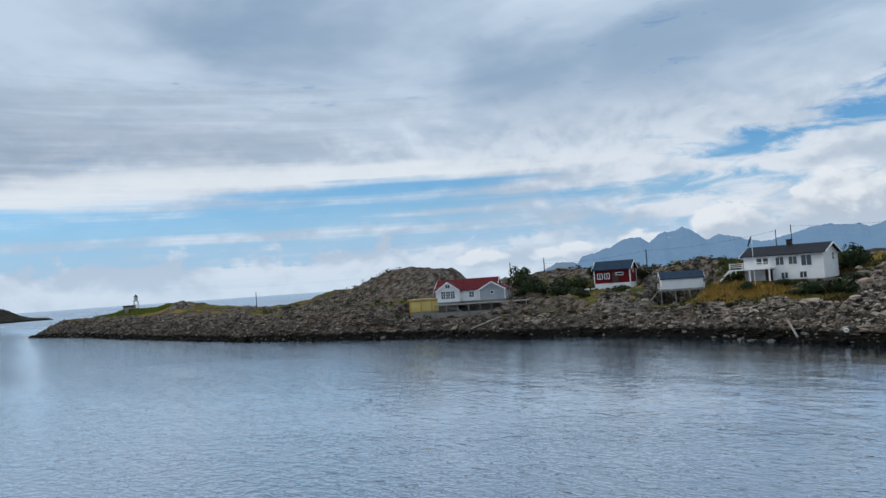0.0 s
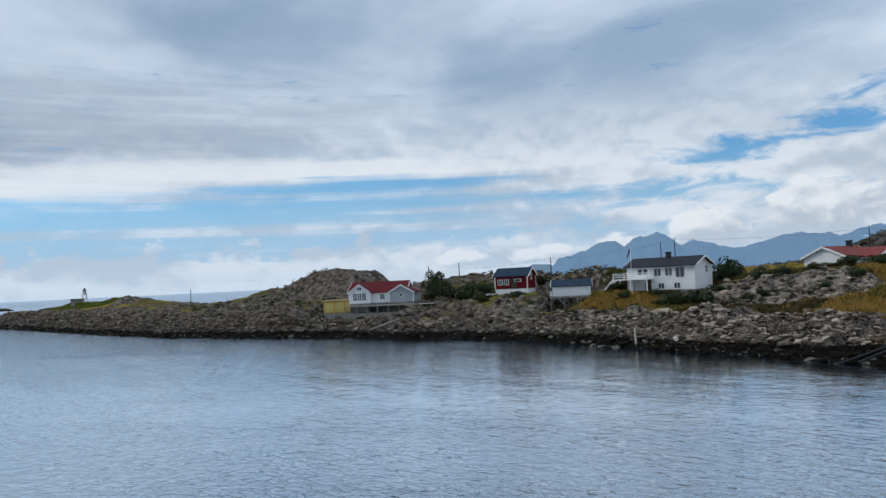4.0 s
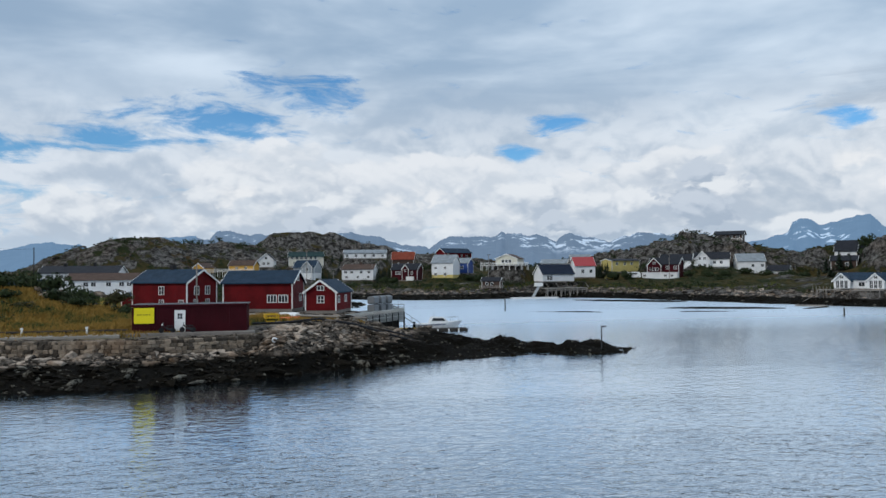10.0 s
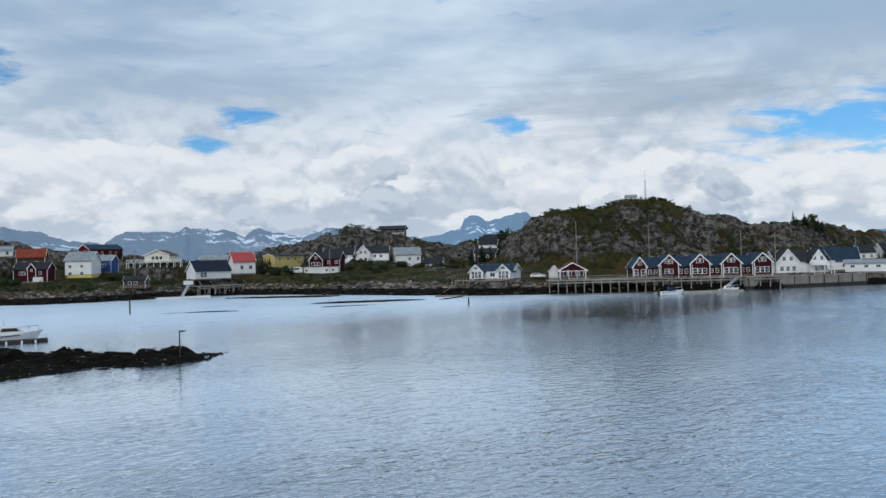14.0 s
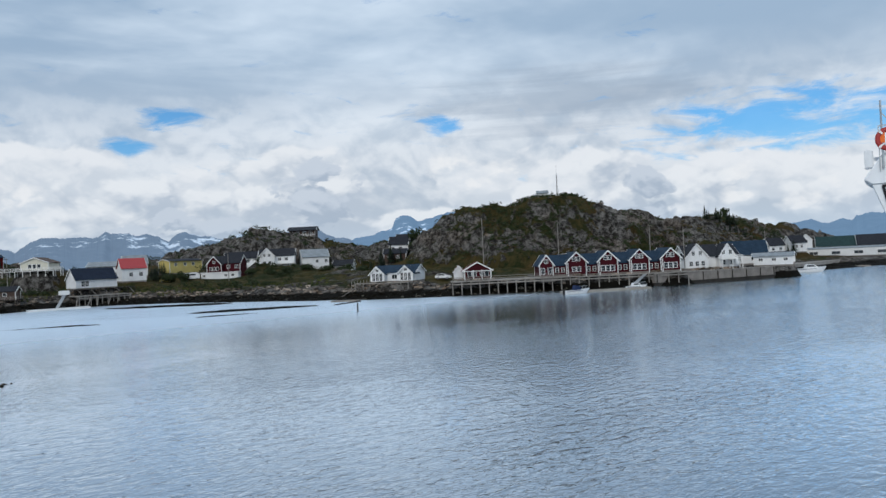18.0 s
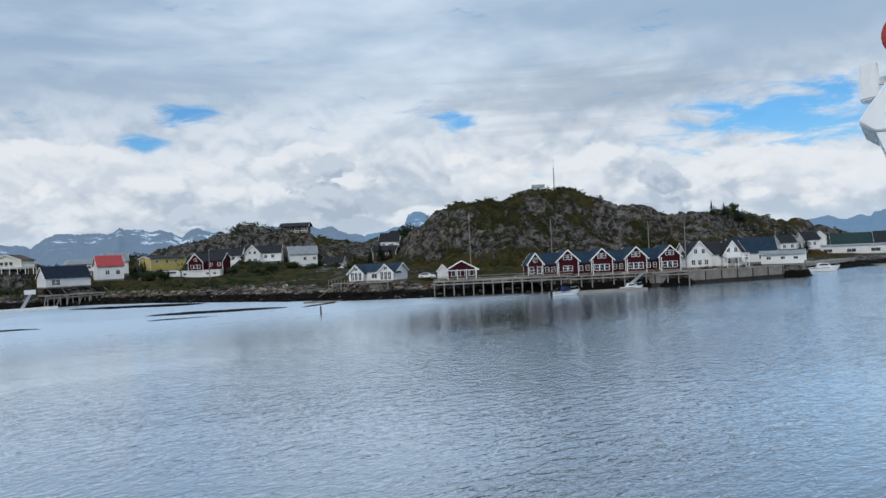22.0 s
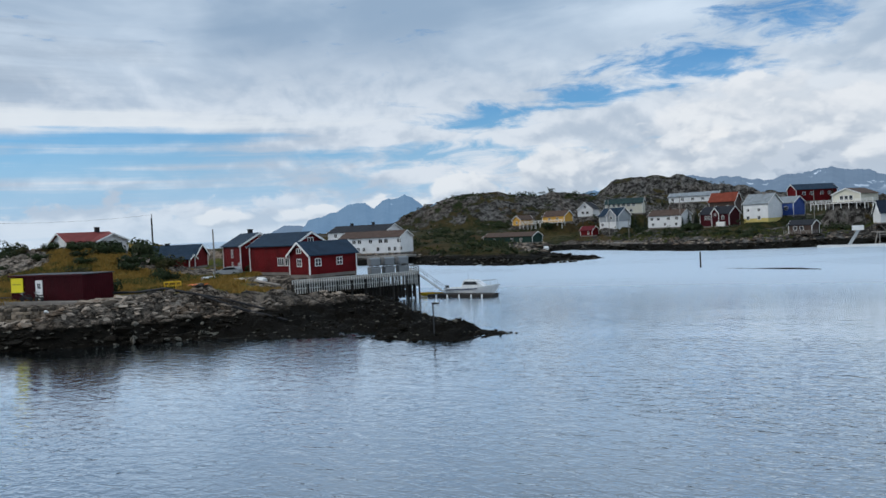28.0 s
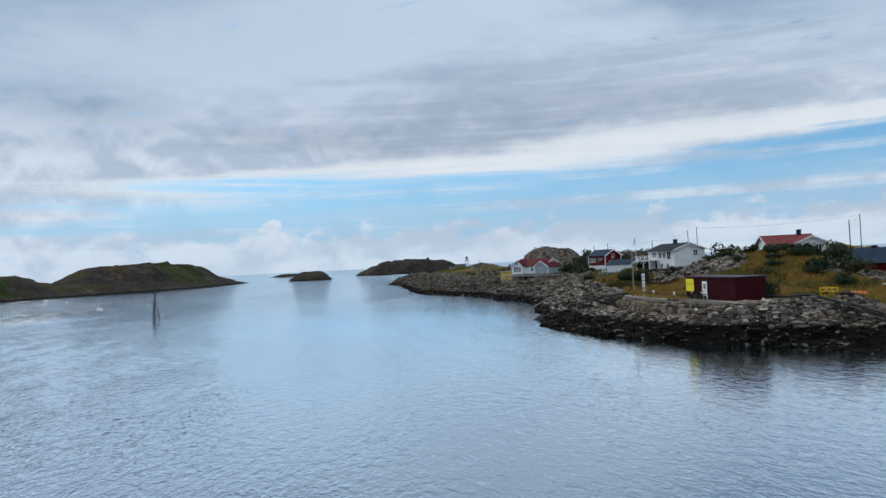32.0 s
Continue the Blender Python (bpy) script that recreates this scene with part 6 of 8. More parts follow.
def leaf_cloud(rng, n, radius, leaf, squash=0.75, lumps=7):
    """Leaf quads set on the outside of several overlapping lumps: verts and faces round the origin, resting on z = 0."""
    c = rng.normal(0, 0.42, (lumps, 3)) * radius
    c[:, 2] = np.abs(c[:, 2]) * squash + radius * 0.35
    r = rng.uniform(0.38, 0.62, lumps) * radius
    w = rng.integers(0, lumps, n)
    d = rng.normal(0, 1, (n, 3))
    d /= np.linalg.norm(d, axis=1)[:, None]
    p = c[w] + d * (r[w] * rng.uniform(0.75, 1.08, n))[:, None] * (1, 1, squash + 0.1)
    p[:, 2] = np.maximum(p[:, 2], 0.03)
    u = np.cross(d, rng.normal(0, 1, (n, 3)))
    u /= np.linalg.norm(u, axis=1)[:, None] + 1e-9
    t = np.cross(d, u) + d * rng.normal(0, 0.5, (n, 1))
    s = (leaf * rng.uniform(0.6, 1.4, n))[:, None]
    v = np.stack([p - u * s, p - t * s * 0.55, p + u * s, p + t * s * 0.55], 1)
    return v.reshape(-1, 3), np.arange(n * 4).reshape(-1, 4)


def leaf_mesh(name, v, f, mat):
    me = bpy.data.meshes.new(name)
    me.from_pydata(v.tolist(), [], f.tolist())
    me.materials.append(mat)
    return me


BUSHES = []
for k in range(5):
    rng = np.random.default_rng(40 + k)
    v, f = leaf_cloud(rng, 620, 1.0, 0.11)
    bm = bmesh.new()
    for j in range(5):
        a = rng.uniform(0, math.tau)
        rod(bm, (0, 0, -0.25), (math.cos(a) * 0.45, math.sin(a) * 0.45, 0.6), 0.035, 0.015, 5)
    stem = bpy.data.meshes.new("stem")
    bm.to_mesh(stem)
    bm.free()
    stem.materials.append(BARK)
    BUSHES.append((leaf_mesh("leaves", v, f, BUSH), stem, leaf_mesh("leaves", v, f, HEATH)))


def bush(x, y, r, height=isle_height, tall=1.0, pale=False, label="dense dark green bush on the slope"):
    z = float(height(np.array([x]), np.array([y]))[0])
    b = thing("bush", pose(x, y, z, 0, 0, (x * 37 + y * 11) % 360), label, "bush", "bushes")
    leaf, stem, light = BUSHES[int(abs(x * 3 + y * 5)) % 5]
    s = Matrix.Diagonal((r, r, r * tall, 1))
    shared("leaves", light if pale else leaf, b, s)
    shared("stem", stem, b, s)


for bx, by, br, bt in (
    (44, -33, 1.6, 0.7), (47, -31, 1.8, 0.7), (35, -33, 1.7, 0.8), (32, -38, 2.2, 1.0), (29, -41, 2.4, 1.1), (36.5, -36, 1.3, 0.9), (26, -31, 1.6, 0.6), (18, -24, 1.5, 0.6), (9, -33, 1.9, 0.9), (52, -26, 1.5, 0.6),
    (61, -24, 1.4, 0.6), (70, -27, 1.6, 0.7), (39, -30, 1.2, 0.7), (14, -36, 2.0, 1.0), (100, -34, 2.2, 1.0), (90, -33, 2.0, 0.9),
):
    bush(bx, by, br, isle_height, bt, int(bx) % 3 == 0)
for bx, by, br, bt in (
    (51.5, -18, 2.4, 1.0), (55.0, -17.2, 2.3, 1.05), (55, -40.5, 2.8, 1.25), (51, -42, 2.5, 1.1), (58, -41, 2.4, 1.1), (48, -40, 1.8, 1.0), (31, -47, 2.4, 1.1), (28, -46, 2.0, 1.0), (24.5, -35, 2.1, 0.9), (21.5, -28, 1.8, 0.7), (16, -32, 2.1, 0.9),
    (13, -29, 1.7, 0.8), (7, -28.5, 1.5, 0.9), (0, -24, 1.4, 1.0), (2.5, -26, 1.3, 0.9), (-8.0, -6.2, 1.5, 1.2), (26, -36.5, 2.2, 1.2), (22.5, -40, 2.4, 1.2), (19, -38, 2.2, 1.1), (30, -33, 1.7, 0.9), (33, -29, 1.6, 0.7),
    (117, -31, 2.2, 1.3), (113, -29.5, 2.0, 1.0), (109, -26, 2.4, 1.0), (106, -29, 2.4, 1.0), (103, -25, 2.3, 0.9), (101, -29, 2.3, 0.9), (98, -24, 1.9, 0.8), (88, -22, 1.8, 0.7), (84, -20, 1.6, 0.7), (112, -24, 1.8, 0.8),
    (46, -22, 1.3, 0.8), (43, -20, 1.2, 0.7), (58, -18, 1.3, 0.7), (36, -24, 1.2, 0.7), (66, -22, 1.5, 0.7), (45, -45, 2.0, 1.0), (-1.5, -40.5, 1.6, 0.8), (119, -34, 2.0, 1.2), (95, -20, 1.7, 0.7), (75, -20, 1.3, 0.7),
):
    bush(bx, by, br, isle_height, bt)
for bx, by, br, bt in (
    (-178, -168, 2.8, 0.9), (-183, -163, 2.6, 0.8), (-172, -171, 2.4, 0.8), (-190, -160, 2.6, 0.9), (-167, -175, 2.0, 0.8), (-82, -203, 2.4, 0.9), (-86, -206, 2.0, 0.9), (-50, -212, 2.4, 1.1), (-53, -208, 2.4, 1.1), (-37, -207, 2.0, 1.0),
    (-140, -188, 2.6, 1.2), (-138, -194, 2.8, 1.3), (-143, -192, 2.2, 1.1), (-112, -196, 3.0, 1.3), (-116, -199, 2.6, 1.3), (-214, -150, 3.0, 1.3), (-218, -156, 3.0, 1.4), (-205, -148, 2.4, 1.0), (-12, -232, 2.2, 1.0), (8, -240, 2.4, 0.9), (-30, -226, 2.0, 0.9), (-200, -165, 2.8, 1.0), (-160, -176, 2.2, 0.9),
):
    bush(bx, by, br, main_height, bt)

SPRUCES = []
for k in range(3):
    rng = np.random.default_rng(80 + k)
    n = 520
    h = rng.uniform(0, 1, n) ** 0.8
    a = rng.uniform(0, math.tau, n)
    r = (1 - h) * 0.24 * rng.uniform(0.35, 1.1, n) * (0.75 + 0.35 * np.sin(h * 38 + a * 0.3))
    p = np.stack([np.cos(a) * r, np.sin(a) * r, 0.10 + h * 0.9], -1)
    out = np.stack([np.cos(a), np.sin(a), np.full(n, -0.35)], -1)
    side = np.stack([-np.sin(a), np.cos(a), np.zeros(n)], -1)
    s = (0.045 * rng.uniform(0.6, 1.3, n) * (1.15 - h))[:, None]
    v = np.stack([p - side * s, p + out * s * 1.6, p + side * s, p - out * s * 0.6 + (0, 0, 0.01)], 1).reshape(-1, 3)
    bm = bmesh.new()
    rod(bm, (0, 0, -0.05), (0, 0, 0.95), 0.02, 0.004, 6)
    trunk = bpy.data.meshes.new("trunk")
    bm.to_mesh(trunk)
    bm.free()
    trunk.materials.append(BARK)
    SPRUCES.append((leaf_mesh("crown", v, np.arange(n * 4).reshape(-1, 4), SPRUCE), trunk))


def spruce(x, y, tall, wide=1.0):
    z = float(main_height(np.array([x]), np.array([y]))[0])
    t = thing("spruce", pose(x, y, z, 0, 0, (x * 53) % 360), "dark slender spruce on the hillside", "tree", "spruces")
    crown, trunk = SPRUCES[int(abs(x + y)) % 3]
    s = Matrix.Diagonal((tall * wide, tall * wide, tall, 1))
    shared("crown", crown, t, s)
    shared("trunk", trunk, t, s)


rnd = random.Random(5)
for cx, cy, n, spreadx, spready, lo, hi in ((-52, -282, 12, 18, 8, 4, 7), (-75, -275, 6, 10, 6, 3, 6), (-30, -300, 6, 10, 6, 3, 6), (-206, -152, 9, 5, 6, 5, 8), (-222, -168, 8, 6, 5, 5, 8), (-192, -144, 4, 5, 4, 3, 5), (-137, -206, 6, 3, 5, 4, 6), (-108, -212, 6, 5, 5, 4, 7), (-52, -222, 7, 5, 6, 4, 6), (-170, -200, 7, 10, 5, 4, 6), (-26, -246, 6, 9, 6, 3, 6), (-80, -232, 6, 6, 5, 4, 7), (-323, -66, 18, 7, 6, 4, 6.5), (-312, -78, 6, 6, 5, 3, 5), (-100, -270, 6, 16, 8, 3, 6), (-246, -198, 5, 7, 7, 4, 8), (-300, -80, 6, 12, 6, 3, 6)):
    for _ in range(n):
        spruce(cx + rnd.uniform(-spreadx, spreadx), cy + rnd.uniform(-spready, spready), rnd.uniform(lo, hi), rnd.uniform(0.8, 1.5))

for bx, by, br, bt in ((-331, -97, 1.5, 1.1), (-334, -98, 1.8, 1.3), (-337, -97, 1.6, 1.2), (-340, -98, 2.0, 1.2), (-343, -97, 1.4, 1.2), (-321, -104, 1.3, 1.2), (-324, -103, 1.1, 1.0), (-347, -96, 1.3, 1.0)):
    bush(bx, by, br, main_height, bt, False, "wind-bent dark bush on the ridge")


def heath(name, label, x, y, z, rng, mat, radius, leaf, each):
    vs, fs, at = [], [], 0
    for i in range(len(x)):
        v, f = leaf_cloud(rng, each, radius * rng.uniform(0.5, 1.4), leaf, 0.55, 4)
        vs.append(v + (x[i], y[i], z[i] - 0.15))
        fs.append(f + at)
        at += len(v)
    ob = new(name, leaf_mesh(name, np.concatenate(vs), np.concatenate(fs), mat))
    return tagged(ob, label, "shrubs", kind="stuff")


x, y, z = scatter((-360, 110), (-350, -60), 8500, lambda x, y: (main_height(x, y) > 8.0) & (inside(MAIN, x, y) > 14), main_height, RNG)
hollow = fbm(x, y, 16.0, 4, 0.55, 91)
x, y, z = x[hollow > -0.12], y[hollow > -0.12], z[hollow > -0.12]
g = fbm(x, y, 22.0, 4, 0.55, 91) > 0.0
heath("shrubs", "low dark heath and juniper on the hills", x[g], y[g], z[g], RNG, BUSH, 0.75, 0.2, 34)
heath("shrubs", "pale green heath on the hills", x[~g], y[~g], z[~g], RNG, HILLHEATH, 0.6, 0.2, 22)

x, y, z = scatter((-345, -203), (-135, -70), 3800, lambda x, y: (main_height(x, y) > 9.0) & (fbm(x, y, 18.0, 4, 0.55, 73) > -0.12), main_height, RNG)
heath("shrubs", "dark green heath on the back of the big hill", x, y, z, RNG, BUSH, 0.95, 0.2, 36)
x, y, z = scatter((-345, -203), (-135, -70), 1500, lambda x, y: (main_height(x, y) > 9.0) & (fbm(x, y, 13.0, 4, 0.55, 75) > 0.08), main_height, RNG)
heath("shrubs", "rusty brown and olive heath on the big hill", x, y, z, RNG, RUSTHEATH, 0.8, 0.2, 30)


def clear_of_houses(x, y, gap=0.5):
    ok = np.ones(x.shape, bool)
    for px, py, r, level in PADS:
        # keep the pad and the view side towards the harbour free
        ok &= (np.hypot(x - px, y - py) > r + gap) & (np.hypot(x - px - 3.0, y - py - 6.0) > r * 0.8)
    return ok


x, y, z = scatter((-215, 60), (-300, -140), 3000, lambda x, y: (inside(MAIN, x, y) > 11) & clear_of_houses(x, y) & (fbm(x, y, 17.0, 4, 0.55, 97) > 0.02), main_height, RNG)
heath("shrubs", "dark green scrub between the village houses", x, y, z, RNG, BUSH, 1.7, 0.3, 44)
x, y, z = scatter((-215, 60), (-260, -120), 6000, lambda x, y: (inside(MAIN, x, y) > 7.5) & (inside(MAIN, x, y) < 26) & ((y < -146) | (x < -60)) & clear_of_houses(x, y, -1.0) & (fbm(x, y, 13.0, 4, 0.55, 99) > 0.0), main_height, RNG)
tufts("grass", "ochre dry grass above the village shore", x, y, z, RNG, MOOR, (0.4, 0.9), 7, 0.25)
x, y, z = scatter((60, 190), (-66, -8), 900, lambda x, y: (inside(ISLE, x, y) > 10) & (fbm(x, y, 12.0, 4, 0.5, 93) > 0.05), isle_height, RNG)
heath("shrubs", "low green heath between the outer houses", x, y, z, RNG, BUSH, 0.9, 0.18, 30)
x, y, z = scatter((15, 62), (-60, -16), 420, lambda x, y: (inside(ISLE, x, y) > 12) & (fbm(x, y, 9.0, 4, 0.5, 95) > 0.0), isle_height, RNG)
heath("shrubs", "low green heath on the grassy slope", x, y, z, RNG, BUSH, 0.7, 0.14, 34)

# ---- the flat red shed and its quay ----
h = thing("red_shed", pose(-11.45, 0, 3.7, 0, 0, 0), "long flat-roofed dark red shed with vertical cladding", "shed")
bm = bmesh.new()
box(bm, 0.05, 11.4, -4.0, -0.05, -0.3, 2.70)
part("wall", bm, DARKRED, h)
for i in range(46):
    bm = bmesh.new()
    u = 0.02 + i * 0.248
    if abs((11.45 - u) - 4.75) > 0.55:
        box(bm, u, u + 0.13, -0.05, 0.0, -0.05, 2.68)
        part("cladding_board", bm, DARKRED, h)
for i in range(16):
    bm = bmesh.new()
    box(bm, 0.0, 0.05, -3.98 + i * 0.248, -3.85 + i * 0.248, -0.05, 2.68)
    part("cladding_board", bm, DARKRED, h)
bm = bmesh.new()
box(bm, -0.12, 11.57, -4.15, 0.14, 2.704, 2.80)
part("roof", bm, DARKMETAL, h)
bm = bmesh.new()
box(bm, -0.13, 11.58, 0.14, 0.17, 2.62, 2.81)
part("fascia", bm, DARKRED, h)
bm = bmesh.new()
box(bm, 6.24, 7.16, 0.0, 0.05, 0.05, 2.12)
d = part("door", bm, TRIM, h, "white door with a small four-pane window")
bm = bmesh.new()
for a in ((6.16, 6.24, 0.0, 2.2), (7.16, 7.24, 0.0, 2.2), (6.24, 7.16, 2.12, 2.2)):
    box(bm, a[0], a[1], 0.0, 0.08, a[2], a[3])
part("door_frame", bm, TRIM, d)
for u in (6.46, 6.72):
    for w in (1.30, 1.60):
        bm = bmesh.new()
        box(bm, u, u + 0.22, 0.05, 0.056, w, w + 0.26)
        part("pane", bm, GLASS, d)
bm = bmesh.new()
rod(bm, (7.05, 0.05, 1.0), (7.05, 0.12, 1.0), 0.025)
part("handle", bm, METAL, d)
s = thing("yellow_sign", pose(-1.25, 0.06, 5.38), "large bright yellow sign board with a line of dark lettering", "sign")
bm = bmesh.new()
box(bm, -0.98, 0.98, 0.0, 0.05, -0.8, 0.8)
part("board", bm, SIGNYELLOW, s)
for u, w in ((-0.62, 0.18), (-0.36, 0.24), (-0.06, 0.2), (0.22, 0.22), (0.5, 0.2)):
    bm = bmesh.new()
    box(bm, u, u + w, 0.05, 0.056, 0.04, 0.17)
    part("lettering_bar", bm, SIGNOLIVE, s)
t = thing("terrace", pose(0, 0, 0), "pale concrete strip in front of the shed", "pavement", kind="structure")
bm = bmesh.new()
box(bm, -12.3, 0.6, 0.02, 1.7, 3.30, 3.66)
part("slab", bm, CONCRETE, t)
bm = bmesh.new()
box(bm, 0.6, 14.5, -1.2, 2.6, 3.30, 3.63)
part("slab", bm, PALECONCRETE, t)
MOPED = ((-3.6, 0.8, 12), (-5.6, 0.75, -8))
for mx, my, turn in MOPED:
    m = thing("moped", pose(mx, my, 3.66, 0, 0, turn), "dark parked moped leaning by the shed wall", "moped", "mopeds")
    for wx in (-0.55, 0.55):
        bm = bmesh.new()
        bmesh.ops.create_cone(bm, cap_ends=True, segments=16, radius1=0.27, radius2=0.27, depth=0.1, matrix=pose(wx, 0, 0.27, 90, 0, 0))
        part("wheel", bm, BLACK, m)
    bm = bmesh.new()
    beam(bm, (-0.55, 0, 0.3), (0.1, 0, 0.45), 0.16, 0.2)
    beam(bm, (0.1, 0, 0.45), (0.45, 0, 0.8), 0.1)
    beam(bm, (0.55, 0, 0.27), (0.4, 0, 0.95), 0.06)
    part("frame", bm, DARKMETAL, m)
    bm = bmesh.new()
    box(bm, -0.6, 0.05, -0.13, 0.13, 0.62, 0.72)
    part("seat", bm, BLACK, m)
    bm = bmesh.new()
    beam(bm, (0.4, -0.32, 0.98), (0.4, 0.32, 0.98), 0.05)
    part("handlebar", bm, METAL, m)
    bm = bmesh.new()
    bmesh.ops.create_uvsphere(bm, u_segments=10, v_segments=6, radius=0.09, matrix=pose(0.48, 0, 0.82))
    part("headlight", bm, TRIM, m)

w = thing("retaining_wall", pose(0, 0, 0), "dry-laid grey stone quay wall below the terrace", "wall", kind="structure")
RUNS = [(pose(15.0, 2.4, 0, 0, 0, math.degrees(math.atan2(3.6, -16.2))), 16.6), (pose(-1.2, 6.0, 0, 0, 0, math.degrees(math.atan2(-3.6, -11.8))), 12.0)]
for run, length in RUNS:
    bm = bmesh.new()
    box(bm, -0.3, length + 0.2, 0.05, 1.2, 0.6, 3.40)
    part("core", bm, MASONRY, w).matrix_local = run
STONES = []
for k in range(6):
    rnd = random.Random(300 + k)
    bm = bmesh.new()
    box(bm, -0.5, 0.5, -0.5, 0.5, -0.5, 0.5)
    bmesh.ops.bevel(bm, geom=bm.edges[:], offset=0.12, segments=1, affect="EDGES")
    for v in bm.verts:
        v.co += Vector((rnd.uniform(-1, 1), rnd.uniform(-1, 1), rnd.uniform(-1, 1))) * 0.055
    me = bpy.data.meshes.new("stone")
    bm.to_mesh(me)
    bm.free()
    me.materials.append(MASONRY)
    STONES.append(me)
rnd = random.Random(31)
for run, length in RUNS:
    z = 1.3
    while z < 3.3:
        hgt = rnd.uniform(0.26, 0.44)
        u = -0.2 + rnd.uniform(-0.2, 0.1)
        while u < length:
            wid = rnd.uniform(0.35, 0.95)
            shared("stone", STONES[rnd.randrange(6)], w, run @ pose(u + wid / 2, -0.18 + rnd.uniform(-0.08, 0.08) - (3.4 - z) * 0.16, z + hgt / 2, rnd.uniform(-3, 3), rnd.uniform(-5, 5), rnd.uniform(-4, 4)) @ Matrix.Diagonal((wid * 1.0, 0.6, hgt * rnd.uniform(0.94, 1.1), 1)))
            u += wid + 0.02
        z += hgt

rnd = random.Random(77)
GROUNDOB = bpy.data.objects["ground"]
xs, ys = RNG.uniform(-24, 26, 2600), RNG.uniform(-10, 15, 2600)
ok = near_band(xs, ys) & (inside(ISLE, xs, ys) < 8.5)
xs, ys = xs[ok][:290], ys[ok][:290]
zs = isle_height(xs, ys)
ms = rock_turns(len(xs), RNG)
for i in range(len(xs)):
    s = min(1.2, max(0.4, RNG.lognormal(-0.5, 0.35)))
    m4 = Matrix([[*(float(q) * s for q in ms[i][k]), 0] for k in range(3)] + [[0, 0, 0, 1]])
    ob = shared("boulder", ROCKS[i % len(ROCKS)][2], GROUNDOB, Matrix.Translation((float(xs[i]), float(ys[i]), float(zs[i]) + 0.1 * s)) @ m4)


def tube(name, label, points, r, mat, category, group=""):
    """A pipe or cable through the given places."""
    cu = bpy.data.curves.new(name, "CURVE")
    cu.dimensions, cu.bevel_depth, cu.bevel_resolution = "3D", r, 2
    sp = cu.splines.new("POLY")
    sp.points.add(len(points) - 1)
    for q, c in zip(sp.points, points):
        q.co = (*c, 1)
    cu.materials.append(mat)
    ob = new(name, cu)
    me = bpy.data.meshes.new_from_object(ob)
    bpy.data.objects.remove(ob)
    me.materials.clear()
    me.materials.append(mat)
    return tagged(new(name, me), label, category, group)


def on_ground(pts, lift, height=isle_height):
    return [(px, py, float(height(np.array([px]), np.array([py]))[0]) + lift) for px, py in pts]


tube("black_pipe", "black plastic pipe running down the rocks into the water", on_ground([(12, 2.9), (15, 4.2), (18, 7.0), (21, 10.0), (23.5, 13.0)], 0.55), 0.13, BLACK, "pipe", "pipes")
tube("black_pipe", "black plastic pipe running down the rocks into the water", on_ground([(13, 2.6), (16.5, 4.6), (20, 8.0), (23, 11.0), (26, 13.6)], 0.5), 0.11, BLACK, "pipe", "pipes")
tube("black_pipe", "black pipe lying across the rocks beside the shed", on_ground([(-11.8, -3.6), (-15, -3.9), (-19, -4.0), (-23, -4.6), (-28, -5.2), (-33, -6.2)], 0.5), 0.13, BLACK, "pipe", "pipes")
tube("black_pipe", "black pipe lying across the rocks beside the shed", on_ground([(-12.4, -4.4), (-16, -4.6), (-20, -4.9), (-25, -5.6), (-30, -6.6)], 0.45), 0.11, BLACK, "pipe", "pipes")
tube("timber_pole", "long grey driftwood pole lying on the rocks", on_ground([(52.5, 0.5), (50.0, 5.0)], 0.8), 0.13, TIMBER, "pole")
tube("timber_pole", "long grey driftwood pole lying on the rocks", on_ground([(104, 0.0), (100.5, -3.8)], 0.8), 0.13, TIMBER, "pole")
tube("timber_rail", "low black timber kerb along the terrace", [(14.0, -1.0, 3.86), (7, -1.1, 3.86), (0.5, -1.0, 3.86)], 0.13, DARKTIMBER, "kerb")
for px, py in ((10.5, -0.6), (4.4, -0.6)):
    b = thing("bollard", pose(px, py, 3.63), "small white bollard on the terrace edge", "bollard", "bollards")
    bm = bmesh.new()
    rod(bm, (0, 0, 0), (0, 0, 0.55), 0.11, 0.09, 10)
    part("post", bm, TRIM, b)
    bm = bmesh.new()
    rod(bm, (0, 0, 0.55), (0, 0, 0.7), 0.16, 0.12, 10)
    part("cap", bm, TRIM, b)

# ---- poles, masts and signs ----


def pole(x, y, z, tall, label="weathered wooden utility pole", r=0.11, arms=0, height=None, lean=(0, 0), mat=None, lamp=False):
    if height is not None:
        z = float(height(np.array([x]), np.array([y]))[0])
    p = thing("utility_pole" if not lamp else "lamp_post", pose(x, y, z), label, "pole", "poles")
    bm = bmesh.new()
    rod(bm, (0, 0, -0.3), (lean[0], lean[1], tall), r, r * 0.7, 8)
    part("pole", bm, mat or TIMBER, p)
    for i in range(arms):
        bm = bmesh.new()
        box(bm, -0.7, 0.7, -0.05, 0.05, tall - 0.35 - 0.5 * i, tall - 0.23 - 0.5 * i)
        part("crossarm", bm, DARKTIMBER, p)
    if lamp:
        bm = bmesh.new()
        beam(bm, (lean[0], lean[1], tall - 0.05), (lean[0] - 0.75, lean[1], tall + 0.05), 0.08)
        part("lamp_arm", bm, METAL, p)
        bm = bmesh.new()
        box(bm, lean[0] - 1.1, lean[0] - 0.65, lean[1] - 0.1, lean[1] + 0.1, tall - 0.02, tall + 0.1)
        part("lamp_head", bm, GREYTRIM, p)
    return p


